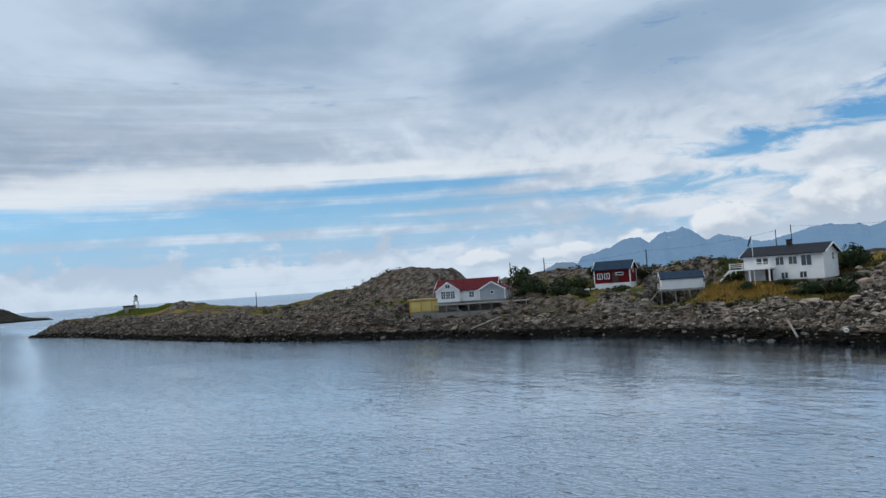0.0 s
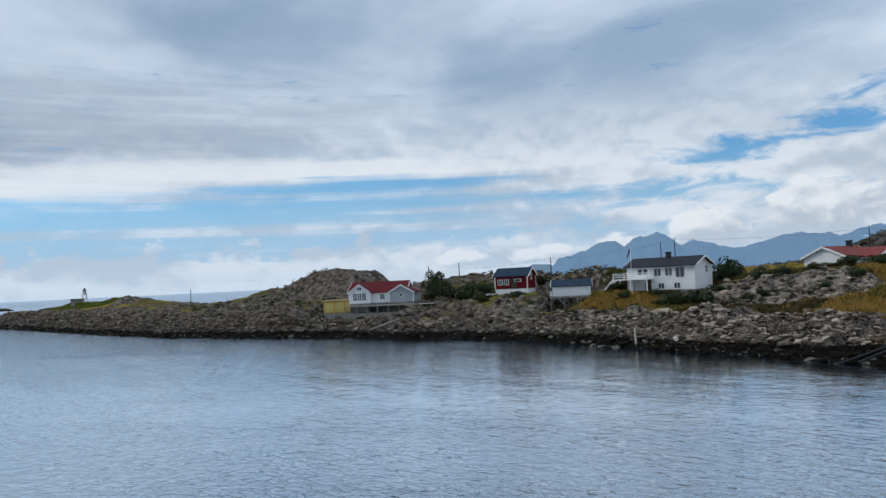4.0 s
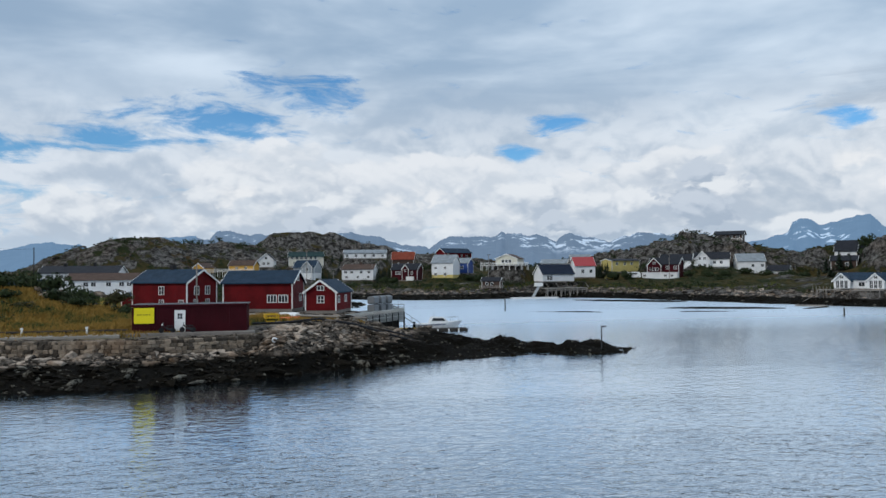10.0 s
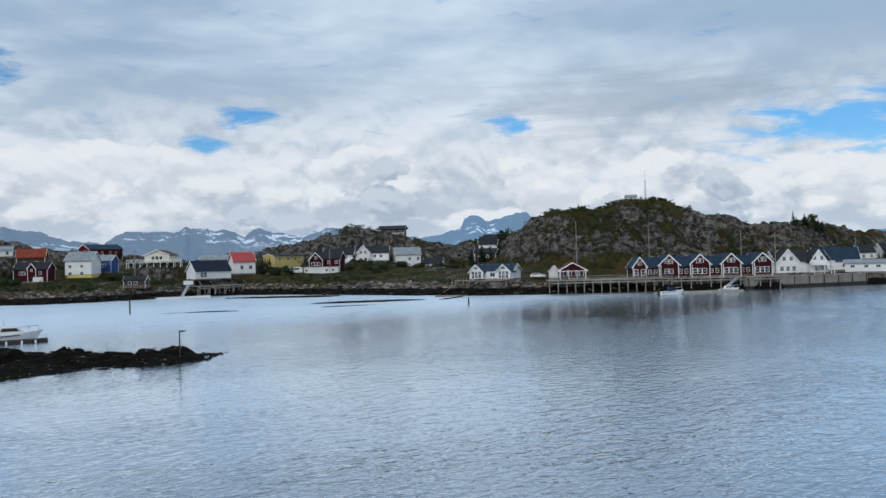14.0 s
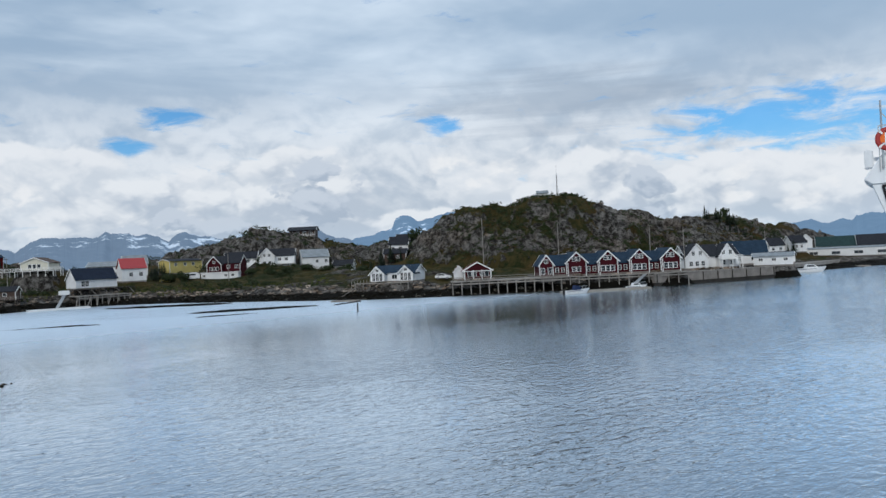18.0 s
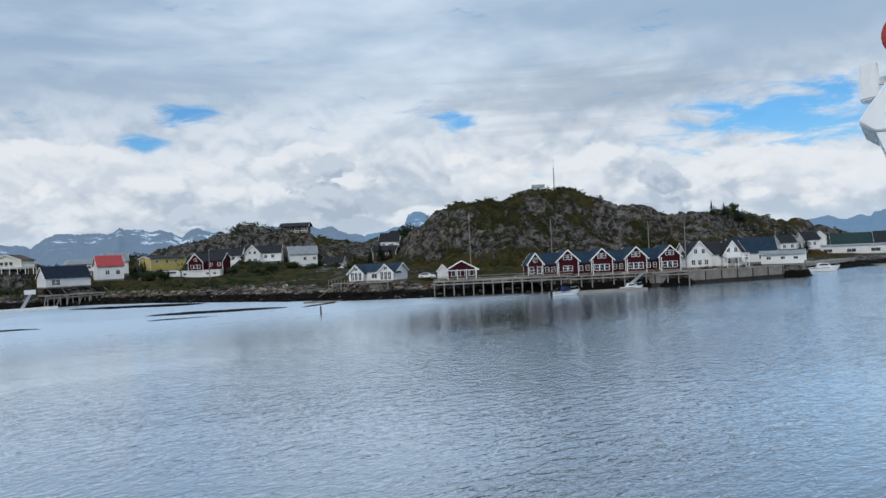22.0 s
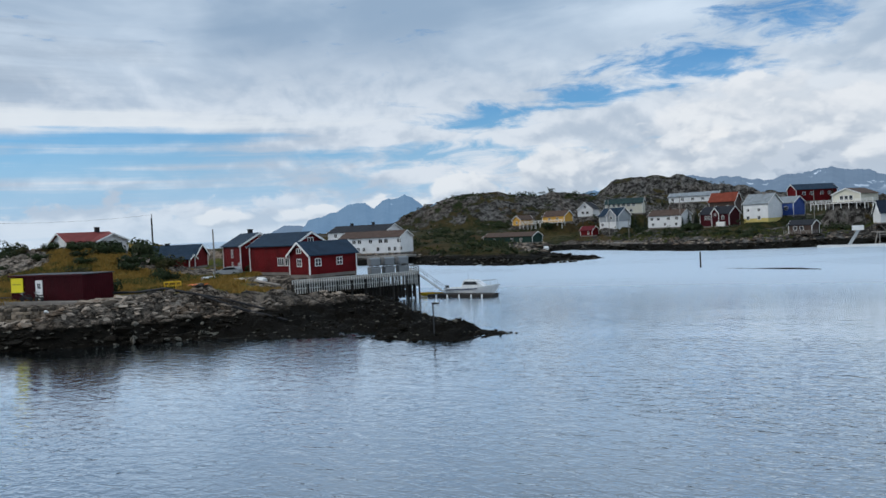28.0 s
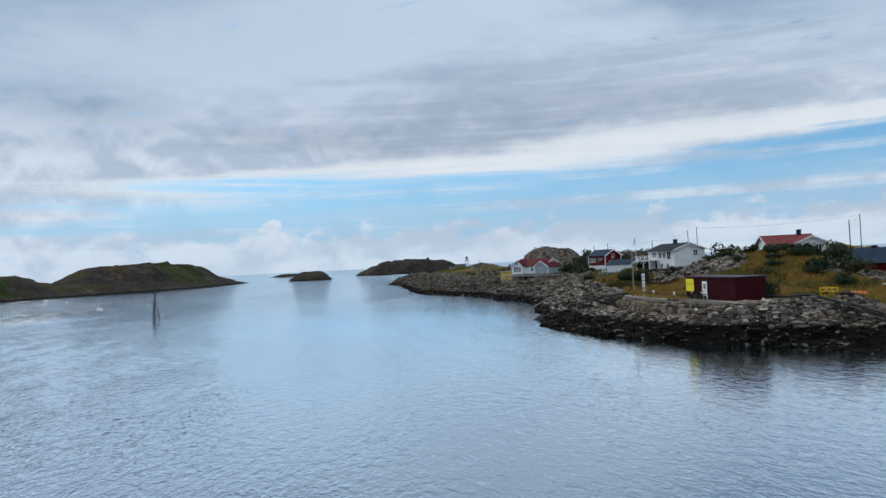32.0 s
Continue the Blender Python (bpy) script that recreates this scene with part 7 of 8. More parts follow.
pole(17.6, -0.85, 3.8, 6.7, "weathered grey wooden pole at the end of the terrace", 0.13)
pole(-2.5, -30.5, 5.0, 7.4, "tall wooden utility pole beside the red houses", 0.13, height=isle_height)
for px, py, top in ((125.7, -38.8, 13.0), (116.7, -39.4, 12.3), (201.6, -20.5, 10.5), (93.5, -42, 13.3)):
    g = float(isle_height(np.array([px]), np.array([py]))[0])
    pole(px, py, g, max(3.0, top - g), "dark wooden utility pole against the sky", 0.12, mat=DARKTIMBER)
for px, py, top in ((66.6, -37.5, 14.6), (64.4, -38.5, 15.2), (37.4, -58.0, 15.4), (23.3, -44.0, 13.9)):
    g = float(isle_height(np.array([px]), np.array([py]))[0])
    pole(px, py, g, top - g, "dark wooden utility pole behind the houses", 0.10, mat=DARKTIMBER)
for px, py, top in ((-206.6, -72.7, 17.9), (-216.0, -48.4, 15.8), (-222.0, -42.0, 15.0), (-184.4, -80.3, 20.1), (-20, -225, 18.0), (-46, -222, 17.5), (-152, -176, 15.0), (-88, -196, 16.0), (-30, -210, 10.0), (-300, -60, 14.0)):
    g = float(main_height(np.array([px]), np.array([py]))[0])
    pole(px, py, g, max(5.0, top - g), "wooden utility pole on the far shore", 0.13, 1)


def wire(name, label, a, b, sag):
    """A hanging cable between two places."""
    a, b = Vector(a), Vector(b)
    pts = []
    for i in range(13):
        t = i / 12
        q = a.lerp(b, t)
        pts.append((q.x, q.y, q.z - sag * 4 * t * (1 - t)))
    tube(name, label, pts, 0.014, BLACK, "cable", "overhead cables")


for a, b, sag in (((64.4, -38.5, 15.0), (37.4, -58.0, 15.2), 0.6), ((37.4, -58.0, 15.2), (23.3, -44.0, 13.7), 0.5), ((66.6, -37.5, 14.4), (93.5, -42, 13.1), 0.6), ((93.5, -42, 13.1), (116.7, -39.4, 12.1), 0.5),
                  ((-206.6, -72.7, 17.7), (-184.4, -80.3, 19.9), 0.6),
                  ((-216.0, -48.4, 15.6), (-222.0, -42.0, 14.8), 0.3), ((-20, -225, 17.8), (-46, -222, 17.3), 0.8)):
    wire("overhead_cable", "thin black overhead cable between two poles", a, b, sag)
p = thing("flagpole", pose(65.5, -24.0, float(isle_height(np.array([65.5]), np.array([-24.0]))[0])), "slim white flagpole with a hanging pennant", "flagpole")
bm = bmesh.new()
rod(bm, (0, 0, -0.3), (0, 0, 8.0), 0.06, 0.03)
part("pole", bm, TRIM, p)
bm = bmesh.new()
prism(bm, [(0.05, 7.9), (0.5, 7.0), (0.75, 6.2), (0.6, 6.1), (0.25, 6.9), (0.0, 7.4)], -0.02, 0.02)
part("pennant", bm, NAVY, p)

s = thing("harbour_sign", pose(16.0, -1.8, 3.7), "post with white square harbour notice plates", "sign")
bm = bmesh.new()
box(bm, -0.35, -0.27, -0.04, 0.04, -0.2, 3.0)
box(bm, 0.27, 0.35, -0.04, 0.04, -0.2, 3.0)
part("post", bm, METAL, s)
for k, z0 in enumerate((2.05, 0.9, 0.05)):
    bm = bmesh.new()
    hgt = 0.95 if k < 2 else 0.55
    box(bm, -0.46, 0.46, 0.045, 0.075, z0, z0 + hgt)
    pl = part("plate", bm, TRIM, s)
    for a, b in ((((-0.25, 0.22), (0.22, 0.72)), 0.09), (((-0.2, 0.66), (0.2, 0.3)), 0.08)) if k < 2 else ((((-0.3, 0.3), (0.3, 0.3)), 0.1),):
        bm = bmesh.new()
        beam(bm, (a[0][0], 0.085, z0 + a[0][1]), (a[1][0], 0.085, z0 + a[1][1]), 0.02, b)
        part("symbol", bm, REDPAINT if b < 0.085 else BLACK, pl)

# ---- clutter on the rocks ----


def rowboat(x, y, z, turn, length, label, mat, name="rowing_boat", flip=True):
    b = thing(name, pose(x, y, z, 0, 0, turn), label, "boat", "small boats ashore")
    bm = bmesh.new()
    n, rings = 9, []
    for i in range(n):
        t = i / (n - 1)
        wd = 0.62 * math.sin(math.pi * min(1.0, 0.12 + 0.88 * t)) ** 0.6 * (1 if t > 0.05 else 0.85)
        X = (t - 0.5) * length
        ring = []
        for k in range(7):
            a = math.pi * k / 6
            zz = math.sin(a) ** 0.7 * 0.5 * (1 - 0.35 * abs(2 * t - 1) ** 3)
            ring.append(bm.verts.new((X, math.cos(a) * wd, zz if flip else 0.55 - zz)))
        rings.append(ring)
    for a, c in zip(rings, rings[1:]):
        for k in range(6):
            bm.faces.new((a[k], a[k + 1], c[k + 1], c[k]))
    bm.faces.new(rings[0])
    bm.faces.new(rings[-1][::-1])
    bmesh.ops.recalc_face_normals(bm, faces=bm.faces)
    part("hull", bm, mat, b)
    bm = bmesh.new()
    beam(bm, (-length / 2, 0, 0.5 if flip else 0.05), (length / 2 * 0.95, 0, 0.42 if flip else 0.1), 0.05, 0.08)
    part("keel", bm, mat, b)
    if not flip:
        for X in (-0.8, 0.5):
            bm = bmesh.new()
            box(bm, X - 0.12, X + 0.12, -0.5, 0.5, 0.36, 0.40)
            part("thwart", bm, TIMBER, b)


def gz(x, y, height=isle_height):
    return float(height(np.array([x]), np.array([y]))[0])


rowboat(-8.9, -21.3, gz(-8.9, -21.3), 12, 3.8, "white upturned rowing boat in the grass", BOATWHITE)
rowboat(-3.5, -28.0, gz(-3.5, -28.0), 70, 2.6, "small white upturned dinghy in the grass", BOATWHITE)
rowboat(-11.0, -25.5, gz(-11, -25.5), -20, 3.0, "white upturned rowing boat in the grass", BOATWHITE)
rowboat(-15.5, -24.6, gz(-15.5, -24.6), -35, 3.4, "white upturned rowing boat beside the red house", BOATWHITE)
rowboat(-15.2, -12.6, gz(-15.2, -12.6), 8, 3.6, "bright orange upturned canoe on the rocks", ORANGE, "canoe")
c = thing("fish_crate", pose(-13.6, -10.6, gz(-13.6, -10.6), 0, 0, 14), "open yellow metal crate frame on the rocks", "crate")
bm = bmesh.new()
for X in (-0.75, 0.75):
    for Y in (-0.5, 0.5):
        box(bm, X - 0.06, X + 0.06, Y - 0.06, Y + 0.06, -0.2, 1.0)
part("post", bm, YELLOWP, c)
for zz in (0.1, 0.5, 0.92):
    bm = bmesh.new()
    box(bm, -0.8, 0.8, -0.56, -0.48, zz, zz + 0.14)
    box(bm, -0.8, 0.8, 0.48, 0.56, zz, zz + 0.14)
    box(bm, -0.8, -0.72, -0.5, 0.5, zz, zz + 0.14)
    box(bm, 0.72, 0.8, -0.5, 0.5, zz, zz + 0.14)
    part("rail", bm, YELLOWP, c)
tube("timber_pole", "long grey timber leaning down the rocks by the pier", [(-16.5, -22.0, gz(-16.5, -22) + 0.5), (-25.5, -15.5, gz(-25.5, -15.5) + 0.4)], 0.14, TIMBER, "pole")
for px, py in ((20, 11.5), (45, 4.6), (-14.5, 6.8)):
    t = thing("fender_tyre", pose(px, py, gz(px, py) + 0.45, 90 - 25, 0, 5), "pale rubber ring lying on the shore rocks", "tyre", "tyres")
    bm = bmesh.new()
    n1, n2 = 16, 8
    g = [[bm.verts.new(((0.20 + 0.08 * math.cos(j / n2 * math.tau)) * math.cos(i / n1 * math.tau), (0.20 + 0.08 * math.cos(j / n2 * math.tau)) * math.sin(i / n1 * math.tau), 0.08 * math.sin(j / n2 * math.tau))) for j in range(n2)] for i in range(n1)]
    for i in range(n1):
        for j in range(n2):
            bm.faces.new((g[i][j], g[(i + 1) % n1][j], g[(i + 1) % n1][(j + 1) % n2], g[i][(j + 1) % n2]))
    bmesh.ops.recalc_face_normals(bm, faces=bm.faces)
    part("ring", bm, TRIM, t)

# ---- vehicles ----


def car(x, y, z, turn, label, mat, long=4.3, high=1.45, van=False):
    c = thing("car" if not van else "caravan", pose(x, y, z, 0, 0, turn), label, "car" if not van else "caravan", "parked vehicles")
    bm = bmesh.new()
    l = long / 2
    if van:
        outline = [(-l, 0.35), (l, 0.35), (l, 1.6), (l - 0.35, 2.3), (l - 1.2, 2.55), (-l + 0.2, 2.55), (-l, 2.3)]
    else:
        outline = [(-l, 0.3), (l, 0.3), (l, 0.75), (l - 0.25, 0.88), (l - 1.25, 0.98), (l - 1.95, high), (-l + 0.75, high), (-l + 0.1, 1.0), (-l, 0.8)]
    prism(bm, outline, -0.85, 0.85)
    bmesh.ops.bevel(bm, geom=bm.edges[:], offset=0.05, segments=1, affect="EDGES")
    part("body", bm, mat, c)
    for side in (-1, 1):
        bm = bmesh.new()
        if van:
            box(bm, -l + 0.8, l - 1.2, side * 0.85 - 0.012, side * 0.85 + 0.012, 1.5, 2.1)
        else:
            prism(bm, [(l - 1.4, 1.0), (l - 1.95, high - 0.08), (-l + 0.85, high - 0.08), (-l + 0.4, 1.02)], side * 0.85 - 0.012, side * 0.85 + 0.012)
        part("side_window", bm, GLASS, c)
        for X in (-l + 0.85, l - 0.85):
            bm = bmesh.new()
            bmesh.ops.create_cone(bm, cap_ends=True, segments=16, radius1=0.32, radius2=0.32, depth=0.22, matrix=pose(X, side * 0.78, 0.32, 90, 0, 0))
            wh = part("wheel", bm, BLACK, c)
            bm = bmesh.new()
            bmesh.ops.create_cone(bm, cap_ends=True, segments=12, radius1=0.19, radius2=0.19, depth=0.03, matrix=pose(X, side * 0.895, 0.32, 90, 0, 0))
            part("rim", bm, METAL, wh)
        bm = bmesh.new()
        box(bm, l - 0.04, l + 0.015, side * 0.62 - 0.15, side * 0.62 + 0.15, 0.62, 0.76)
        part("headlight", bm, GLASS, c)


car(1.4, -37.9, gz(1.4, -37.9), 20, "silver-green estate car parked by the red house", GREYTRIM)
car(-174.5, -86.0, gz(-174.5, -86.0, main_height), 130, "white car parked beside the white cottage", BOATWHITE)
car(-144.0, -190.0, gz(-144, -190.0, main_height), 150, "white camper van parked on the grass", BOATWHITE, 6.0, 2.5, True)
car(-137.2, -195.7, gz(-137.2, -195.7, main_height), 150, "pale yellow car parked by the red-roofed house", YELLOW)

# ---- pier by the red boathouse ----
pier = thing("pier", pose(0, 0, 0), "grey timber pier with a white picket rail on dark piles", "pier")
A, B, C, E = (-22.8, -21.5), (-33.2, -36.4), (-29.2, -40.5), (-19.5, -29.0)
bm = bmesh.new()
low = [bm.verts.new((*q, 3.3)) for q in (A, B, C, E)]
top = [bm.verts.new((*q, 3.52)) for q in (A, B, C, E)]
bm.faces.new(low)
bm.faces.new(top[::-1])
for i in range(4):
    bm.faces.new((low[i], top[i], top[(i + 1) % 4], low[(i + 1) % 4]))
bmesh.ops.recalc_face_normals(bm, faces=bm.faces)
part("deck", bm, TIMBER, pier)


def along(p, q, step):
    n = max(1, int(math.hypot(q[0] - p[0], q[1] - p[1]) / step))
    return [(p[0] + (q[0] - p[0]) * i / n, p[1] + (q[1] - p[1]) * i / n) for i in range(n + 1)]


for p, q in ((A, B), (B, C)):
    for zz, hh in ((3.82, 0.12), (2.75, 0.1)):
        bm = bmesh.new()
        beam(bm, (*p, zz), (*q, zz), 0.06, hh)
        part("rail", bm, OLDWHITE, pier)
    for px, py in along(p, q, 0.32 if p == A else 0.16):
        bm = bmesh.new()
        box(bm, px - 0.05, px + 0.05, py - 0.05, py + 0.05, 2.1 if p == A else 1.7, 3.9)
        part("picket", bm, OLDWHITE, pier)
    for px, py in along(p, q, 1.9):
        bm = bmesh.new()
        rod(bm, (px, py, -1.5), (px, py, 3.3), 0.14, 0.12, 8)
        part("pier_post", bm, DARKTIMBER, pier)
for px, py in along((-24.5, -27.0), (-31.0, -37.5), 2.4):
    bm = bmesh.new()
    rod(bm, (px, py, -1.5), (px, py, 3.3), 0.14, 0.12, 8)
    part("pier_post", bm, DARKTIMBER, pier)
# dark boards added behind the posts for the shade under the open deck
for px, py in along(A, B, 0.55):
    bm = bmesh.new()
    box(bm, px + 0.95, px + 1.35, py - 0.66, py - 0.60, 0.2, 3.28)
    part("back_board", bm, DARKTIMBER, pier)
for px, py in along(B, C, 1.1):
    bm = bmesh.new()
    rod(bm, (px, py, 3.5), (px, py, 4.5), 0.045, 0.045, 6)
    part("rail_post", bm, DARKTIMBER, pier)
for zz in (4.05, 4.48):
    bm = bmesh.new()
    beam(bm, (*B, zz), (*C, zz), 0.05, 0.08)
    part("top_rail", bm, TIMBER, pier)
for k, up in ((0, 0), (1, 0), (2, 0), (0, 1), (1, 1), (2, 1)):
    b = thing("fish_tub", pose(-28.0 - 1.25 * k, -33.2 - 1.75 * k, 3.52 + 1.25 * up, 0, 0, 55) @ Matrix.Diagonal((1.25, 1.25, 0.95, 1)), "grey lidded fish tub stacked on the pier", "tub", "fish tubs")
    bm = bmesh.new()
    box(bm, -0.6, 0.6, -0.5, 0.5, 0.12, 0.95)
    bmesh.ops.bevel(bm, geom=bm.edges[:], offset=0.06, segments=2, affect="EDGES")
    part("tub", bm, TUBGREY, b)
    bm = bmesh.new()
    for X in (-0.45, 0.3):
        box(bm, X, X + 0.15, -0.48, 0.48, 0.0, 0.14)
    part("skid", bm, TUBGREY, b)
    bm = bmesh.new()
    bmesh.ops.create_cone(bm, cap_ends=True, segments=14, radius1=0.5, radius2=0.5, depth=1.2, matrix=pose(0, 0, 0.98, 0, 90, 0) @ Matrix.Diagonal((0.55, 1, 1, 1)))
    part("lid", bm, TUBGREY, b)
fl = thing("floating_jetty", pose(-38.8, -38.4, 0, 0, 0, 178), "dark floating jetty with white fenders", "jetty")
bm = bmesh.new()
box(bm, -4.9, 4.9, -1.1, 1.1, -0.25, 0.42)
part("pontoon", bm, DARKTIMBER, fl)
for X in (-3.5, -1.8, 0.0, 1.8, 3.4):
    bm = bmesh.new()
    rod(bm, (X, -1.2, 0.02), (X, -1.2, 0.4), 0.12, 0.12, 8)
    part("fender", bm, TRIM, fl)
    bm = bmesh.new()
    rod(bm, (X, 1.2, 0.02), (X, 1.2, 0.4), 0.12, 0.12, 8)
    part("fender", bm, TRIM, fl)
g = thing("gangway", pose(0, 0, 0), "light metal gangway from the pier to the float", "gangway")
bm = bmesh.new()
beam(bm, (-31.8, -38.4, 3.5), (-36.2, -38.6, 0.5), 0.8, 0.08)
part("walkway", bm, METAL, g)
for s in (-0.4, 0.4):
    bm = bmesh.new()
    beam(bm, (-31.8, -38.4 + s, 4.3), (-36.2, -38.6 + s, 1.3), 0.05)
    for t in (0.0, 0.33, 0.66, 1.0):
        beam(bm, (-31.8 - 4.4 * t, -38.4 - 0.2 * t + s, 3.5 - 3.0 * t), (-31.8 - 4.4 * t, -38.4 - 0.2 * t + s, 4.3 - 3.0 * t), 0.05)
    part("railing", bm, METAL, g)


def motor_boat(x, y, turn, long, label, cabin=True, hull=None, canopy=None, group="moored boats"):
    b = thing("motor_boat", pose(x, y, 0, 0, 0, turn) @ Matrix.Diagonal((1, 1, 1.25, 1)), label, "boat", group)
    bm = bmesh.new()
    n, rings = 12, []
    for i in range(n):
        t = i / (n - 1)
        wd = long * 0.16 * (1 - max(0.0, (t - 0.45) / 0.55) ** 2.2)
        X = (t - 0.5) * long
        sheer = long * (0.105 + 0.05 * t * t)
        rake = 0.17 * long * t ** 4
        ring = [bm.verts.new(c) for c in ((X, -wd, sheer), (X - rake * 0.75, -wd * 0.88, 0.12), (X - rake * 0.9, -wd * 0.5, -0.22), (X - rake, 0, -0.34 + 0.3 * max(0, t - 0.8)), (X - rake * 0.9, wd * 0.5, -0.22), (X - rake * 0.75, wd * 0.88, 0.12), (X, wd, sheer))]
        rings.append(ring)
    for a, c in zip(rings, rings[1:]):
        for k in range(6):
            bm.faces.new((a[k], a[k + 1], c[k + 1], c[k]))
        bm.faces.new((a[6], a[0], c[0], c[6]))
    bm.faces.new(rings[0])
    bm.faces.new(rings[-1][::-1])
    bmesh.ops.recalc_face_normals(bm, faces=bm.faces)
    part("hull", bm, hull or BOATWHITE, b)
    for side in (-1, 1):
        bm = bmesh.new()
        beam(bm, (-long * 0.48, side * long * 0.163, long * 0.085), (long * 0.12, side * long * 0.161, long * 0.098), 0.02, 0.09)
        part("stripe", bm, NAVY, b)
    if cabin:
        s = long * 0.1
        bm = bmesh.new()
        prism(bm, [(-0.22 * long, s), (0.24 * long, s * 1.15), (0.08 * long, s + 0.11 * long), (-0.16 * long, s + 0.12 * long)], -0.11 * long, 0.11 * long)
        bmesh.ops.bevel(bm, geom=bm.edges[:], offset=0.05, segments=1, affect="EDGES")
        part("cabin", bm, BOATWHITE, b)
        for side in (-1, 1):
            bm = bmesh.new()
            prism(bm, [(-0.17 * long, s + 0.055 * long), (0.12 * long, s + 0.05 * long), (0.07 * long, s + 0.095 * long), (-0.14 * long, s + 0.10 * long)], side * 0.111 * long - 0.01, side * 0.111 * long + 0.012)
            part("cabin_window", bm, GLASS, b)
        bm = bmesh.new()
        rod(bm, (-0.1 * long, 0, s + 0.1 * long), (-0.12 * long, 0, s + 0.22 * long), 0.03, 0.02, 6)
        part("mast", bm, METAL, b)
    if canopy is not None:
        bm = bmesh.new()
        prism(bm, [(-0.16 * long, 0.1 * long), (0.1 * long, 0.1 * long), (0.06 * long, 0.23 * long), (-0.12 * long, 0.25 * long)], -0.13 * long, 0.13 * long)
        bmesh.ops.bevel(bm, geom=bm.edges[:], offset=0.08, segments=2, affect="EDGES")
        part("canopy", bm, canopy, b)
    for side in (-1, 1):
        bm = bmesh.new()
        z0 = long * 0.135
        beam(bm, (0.1 * long, side * long * 0.14, z0 + 0.5), (0.42 * long, side * long * 0.06, z0 + 0.62), 0.035)
        for X, Y in ((0.12, 0.14), (0.27, 0.105), (0.42, 0.06)):
            beam(bm, (X * long, side * Y * long, z0 - 0.05), (X * long, side * Y * long, z0 + 0.56), 0.03)
        part("bow_rail", bm, METAL, b)
    bm = bmesh.new()
    box(bm, -long / 2 - 0.4, -long / 2, -0.2, 0.2, -0.1, long * 0.14)
    part("outboard_engine", bm, BLACK, b)
    return b


motor_boat(-39.6, -40.8, 180, 7.9, "white motor cruiser with a blue stripe beside the float")
rowboat(-33.6, -39.2, 0.0, 185, 3.6, "yellow inflatable dinghy beside the float", YELLOWP, "dinghy", False)

# ---- breakwater light, sea marks and beacons ----
p = thing("breakwater_lamp", pose(-51.7, -1.6, gz(-51.7, -1.6) - 0.1), "slim dark lamp post on the tip of the breakwater", "lamp")
bm = bmesh.new()
rod(bm, (0, 0, -0.2), (0, 0, 2.75), 0.07, 0.06, 8)
part("post", bm, DARKMETAL, p)
bm = bmesh.new()
box(bm, -0.55, 0.08, -0.08, 0.08, 2.75, 2.90)
part("lamp_head", bm, DARKMETAL, p)
m = thing("sea_mark", pose(84.7, 81.7, 0), "dark tripod sea mark with a ladder and top platform", "sea mark")
for k in range(3):
    a = k * math.tau / 3 + 0.4
    bm = bmesh.new()
    rod(bm, (math.cos(a) * 1.1, math.sin(a) * 1.1, -1.5), (math.cos(a) * 0.22, math.sin(a) * 0.22, 4.2), 0.11, 0.09, 8)
    part("leg", bm, DARKMETAL, m)
for zz, rr in ((1.2, 1.0), (4.15, 0.5)):
    bm = bmesh.new()
    for k in range(3):
        a, c = k * math.tau / 3 + 0.4, (k + 1) * math.tau / 3 + 0.4
        beam(bm, (math.cos(a) * rr, math.sin(a) * rr, zz), (math.cos(c) * rr, math.sin(c) * rr, zz), 0.09)
    part("brace", bm, DARKMETAL, m)
bm = bmesh.new()
box(bm, -0.7, 0.7, -0.7, 0.7, 4.2, 4.3)
part("platform", bm, DARKMETAL, m)
for zz in (4.8, 5.3):
    bm = bmesh.new()
    for a, c in (((-0.7, -0.7), (0.7, -0.7)), ((0.7, -0.7), (0.7, 0.7)), ((0.7, 0.7), (-0.7, 0.7)), ((-0.7, 0.7), (-0.7, -0.7))):
        beam(bm, (*a, zz), (*c, zz), 0.06)
    part("rail", bm, DARKMETAL, m)
bm = bmesh.new()
rod(bm, (0.2, 0.1, 4.3), (0.2, 0.1, 7.4), 0.11, 0.04, 8)
part("mast", bm, DARKMETAL, m)
bm = bmesh.new()
rod(bm, (-0.5, -0.3, 5.4), (-0.5, -0.3, 6.6), 0.14, 0.14, 8)
part("lantern", bm, DARKMETAL, m)
bm = bmesh.new()
for s in (-0.2, 0.2):
    beam(bm, (-1.6, s, -0.5), (-0.9, s, 4.3), 0.06)
for i in range(14):
    t = i / 13
    beam(bm, (-1.6 + 0.7 * t, -0.2, -0.5 + 4.8 * t), (-1.6 + 0.7 * t, 0.2, -0.5 + 4.8 * t), 0.04)
part("ladder", bm, DARKMETAL, m)

b = thing("lighthouse", pose(333, -45, gz(333, -45) - 0.3), "small white harbour light on four white lattice legs", "lighthouse")
for k in range(4):
    a = k * math.tau / 4 + 0.6
    bm = bmesh.new()
    rod(bm, (math.cos(a) * 2.1, math.sin(a) * 2.1, -0.4), (math.cos(a) * 0.9, math.sin(a) * 0.9, 4.2), 0.16, 0.14, 6)
    part("leg", bm, TRIM, b)
for zz, rr in ((1.4, 1.75), (2.9, 1.3)):
    bm = bmesh.new()
    for k in range(4):
        a, c = k * math.tau / 4 + 0.6, (k + 1) * math.tau / 4 + 0.6
        beam(bm, (math.cos(a) * rr, math.sin(a) * rr, zz), (math.cos(c) * rr, math.sin(c) * rr, zz), 0.16)
    part("brace", bm, TRIM, b)
bm = bmesh.new()
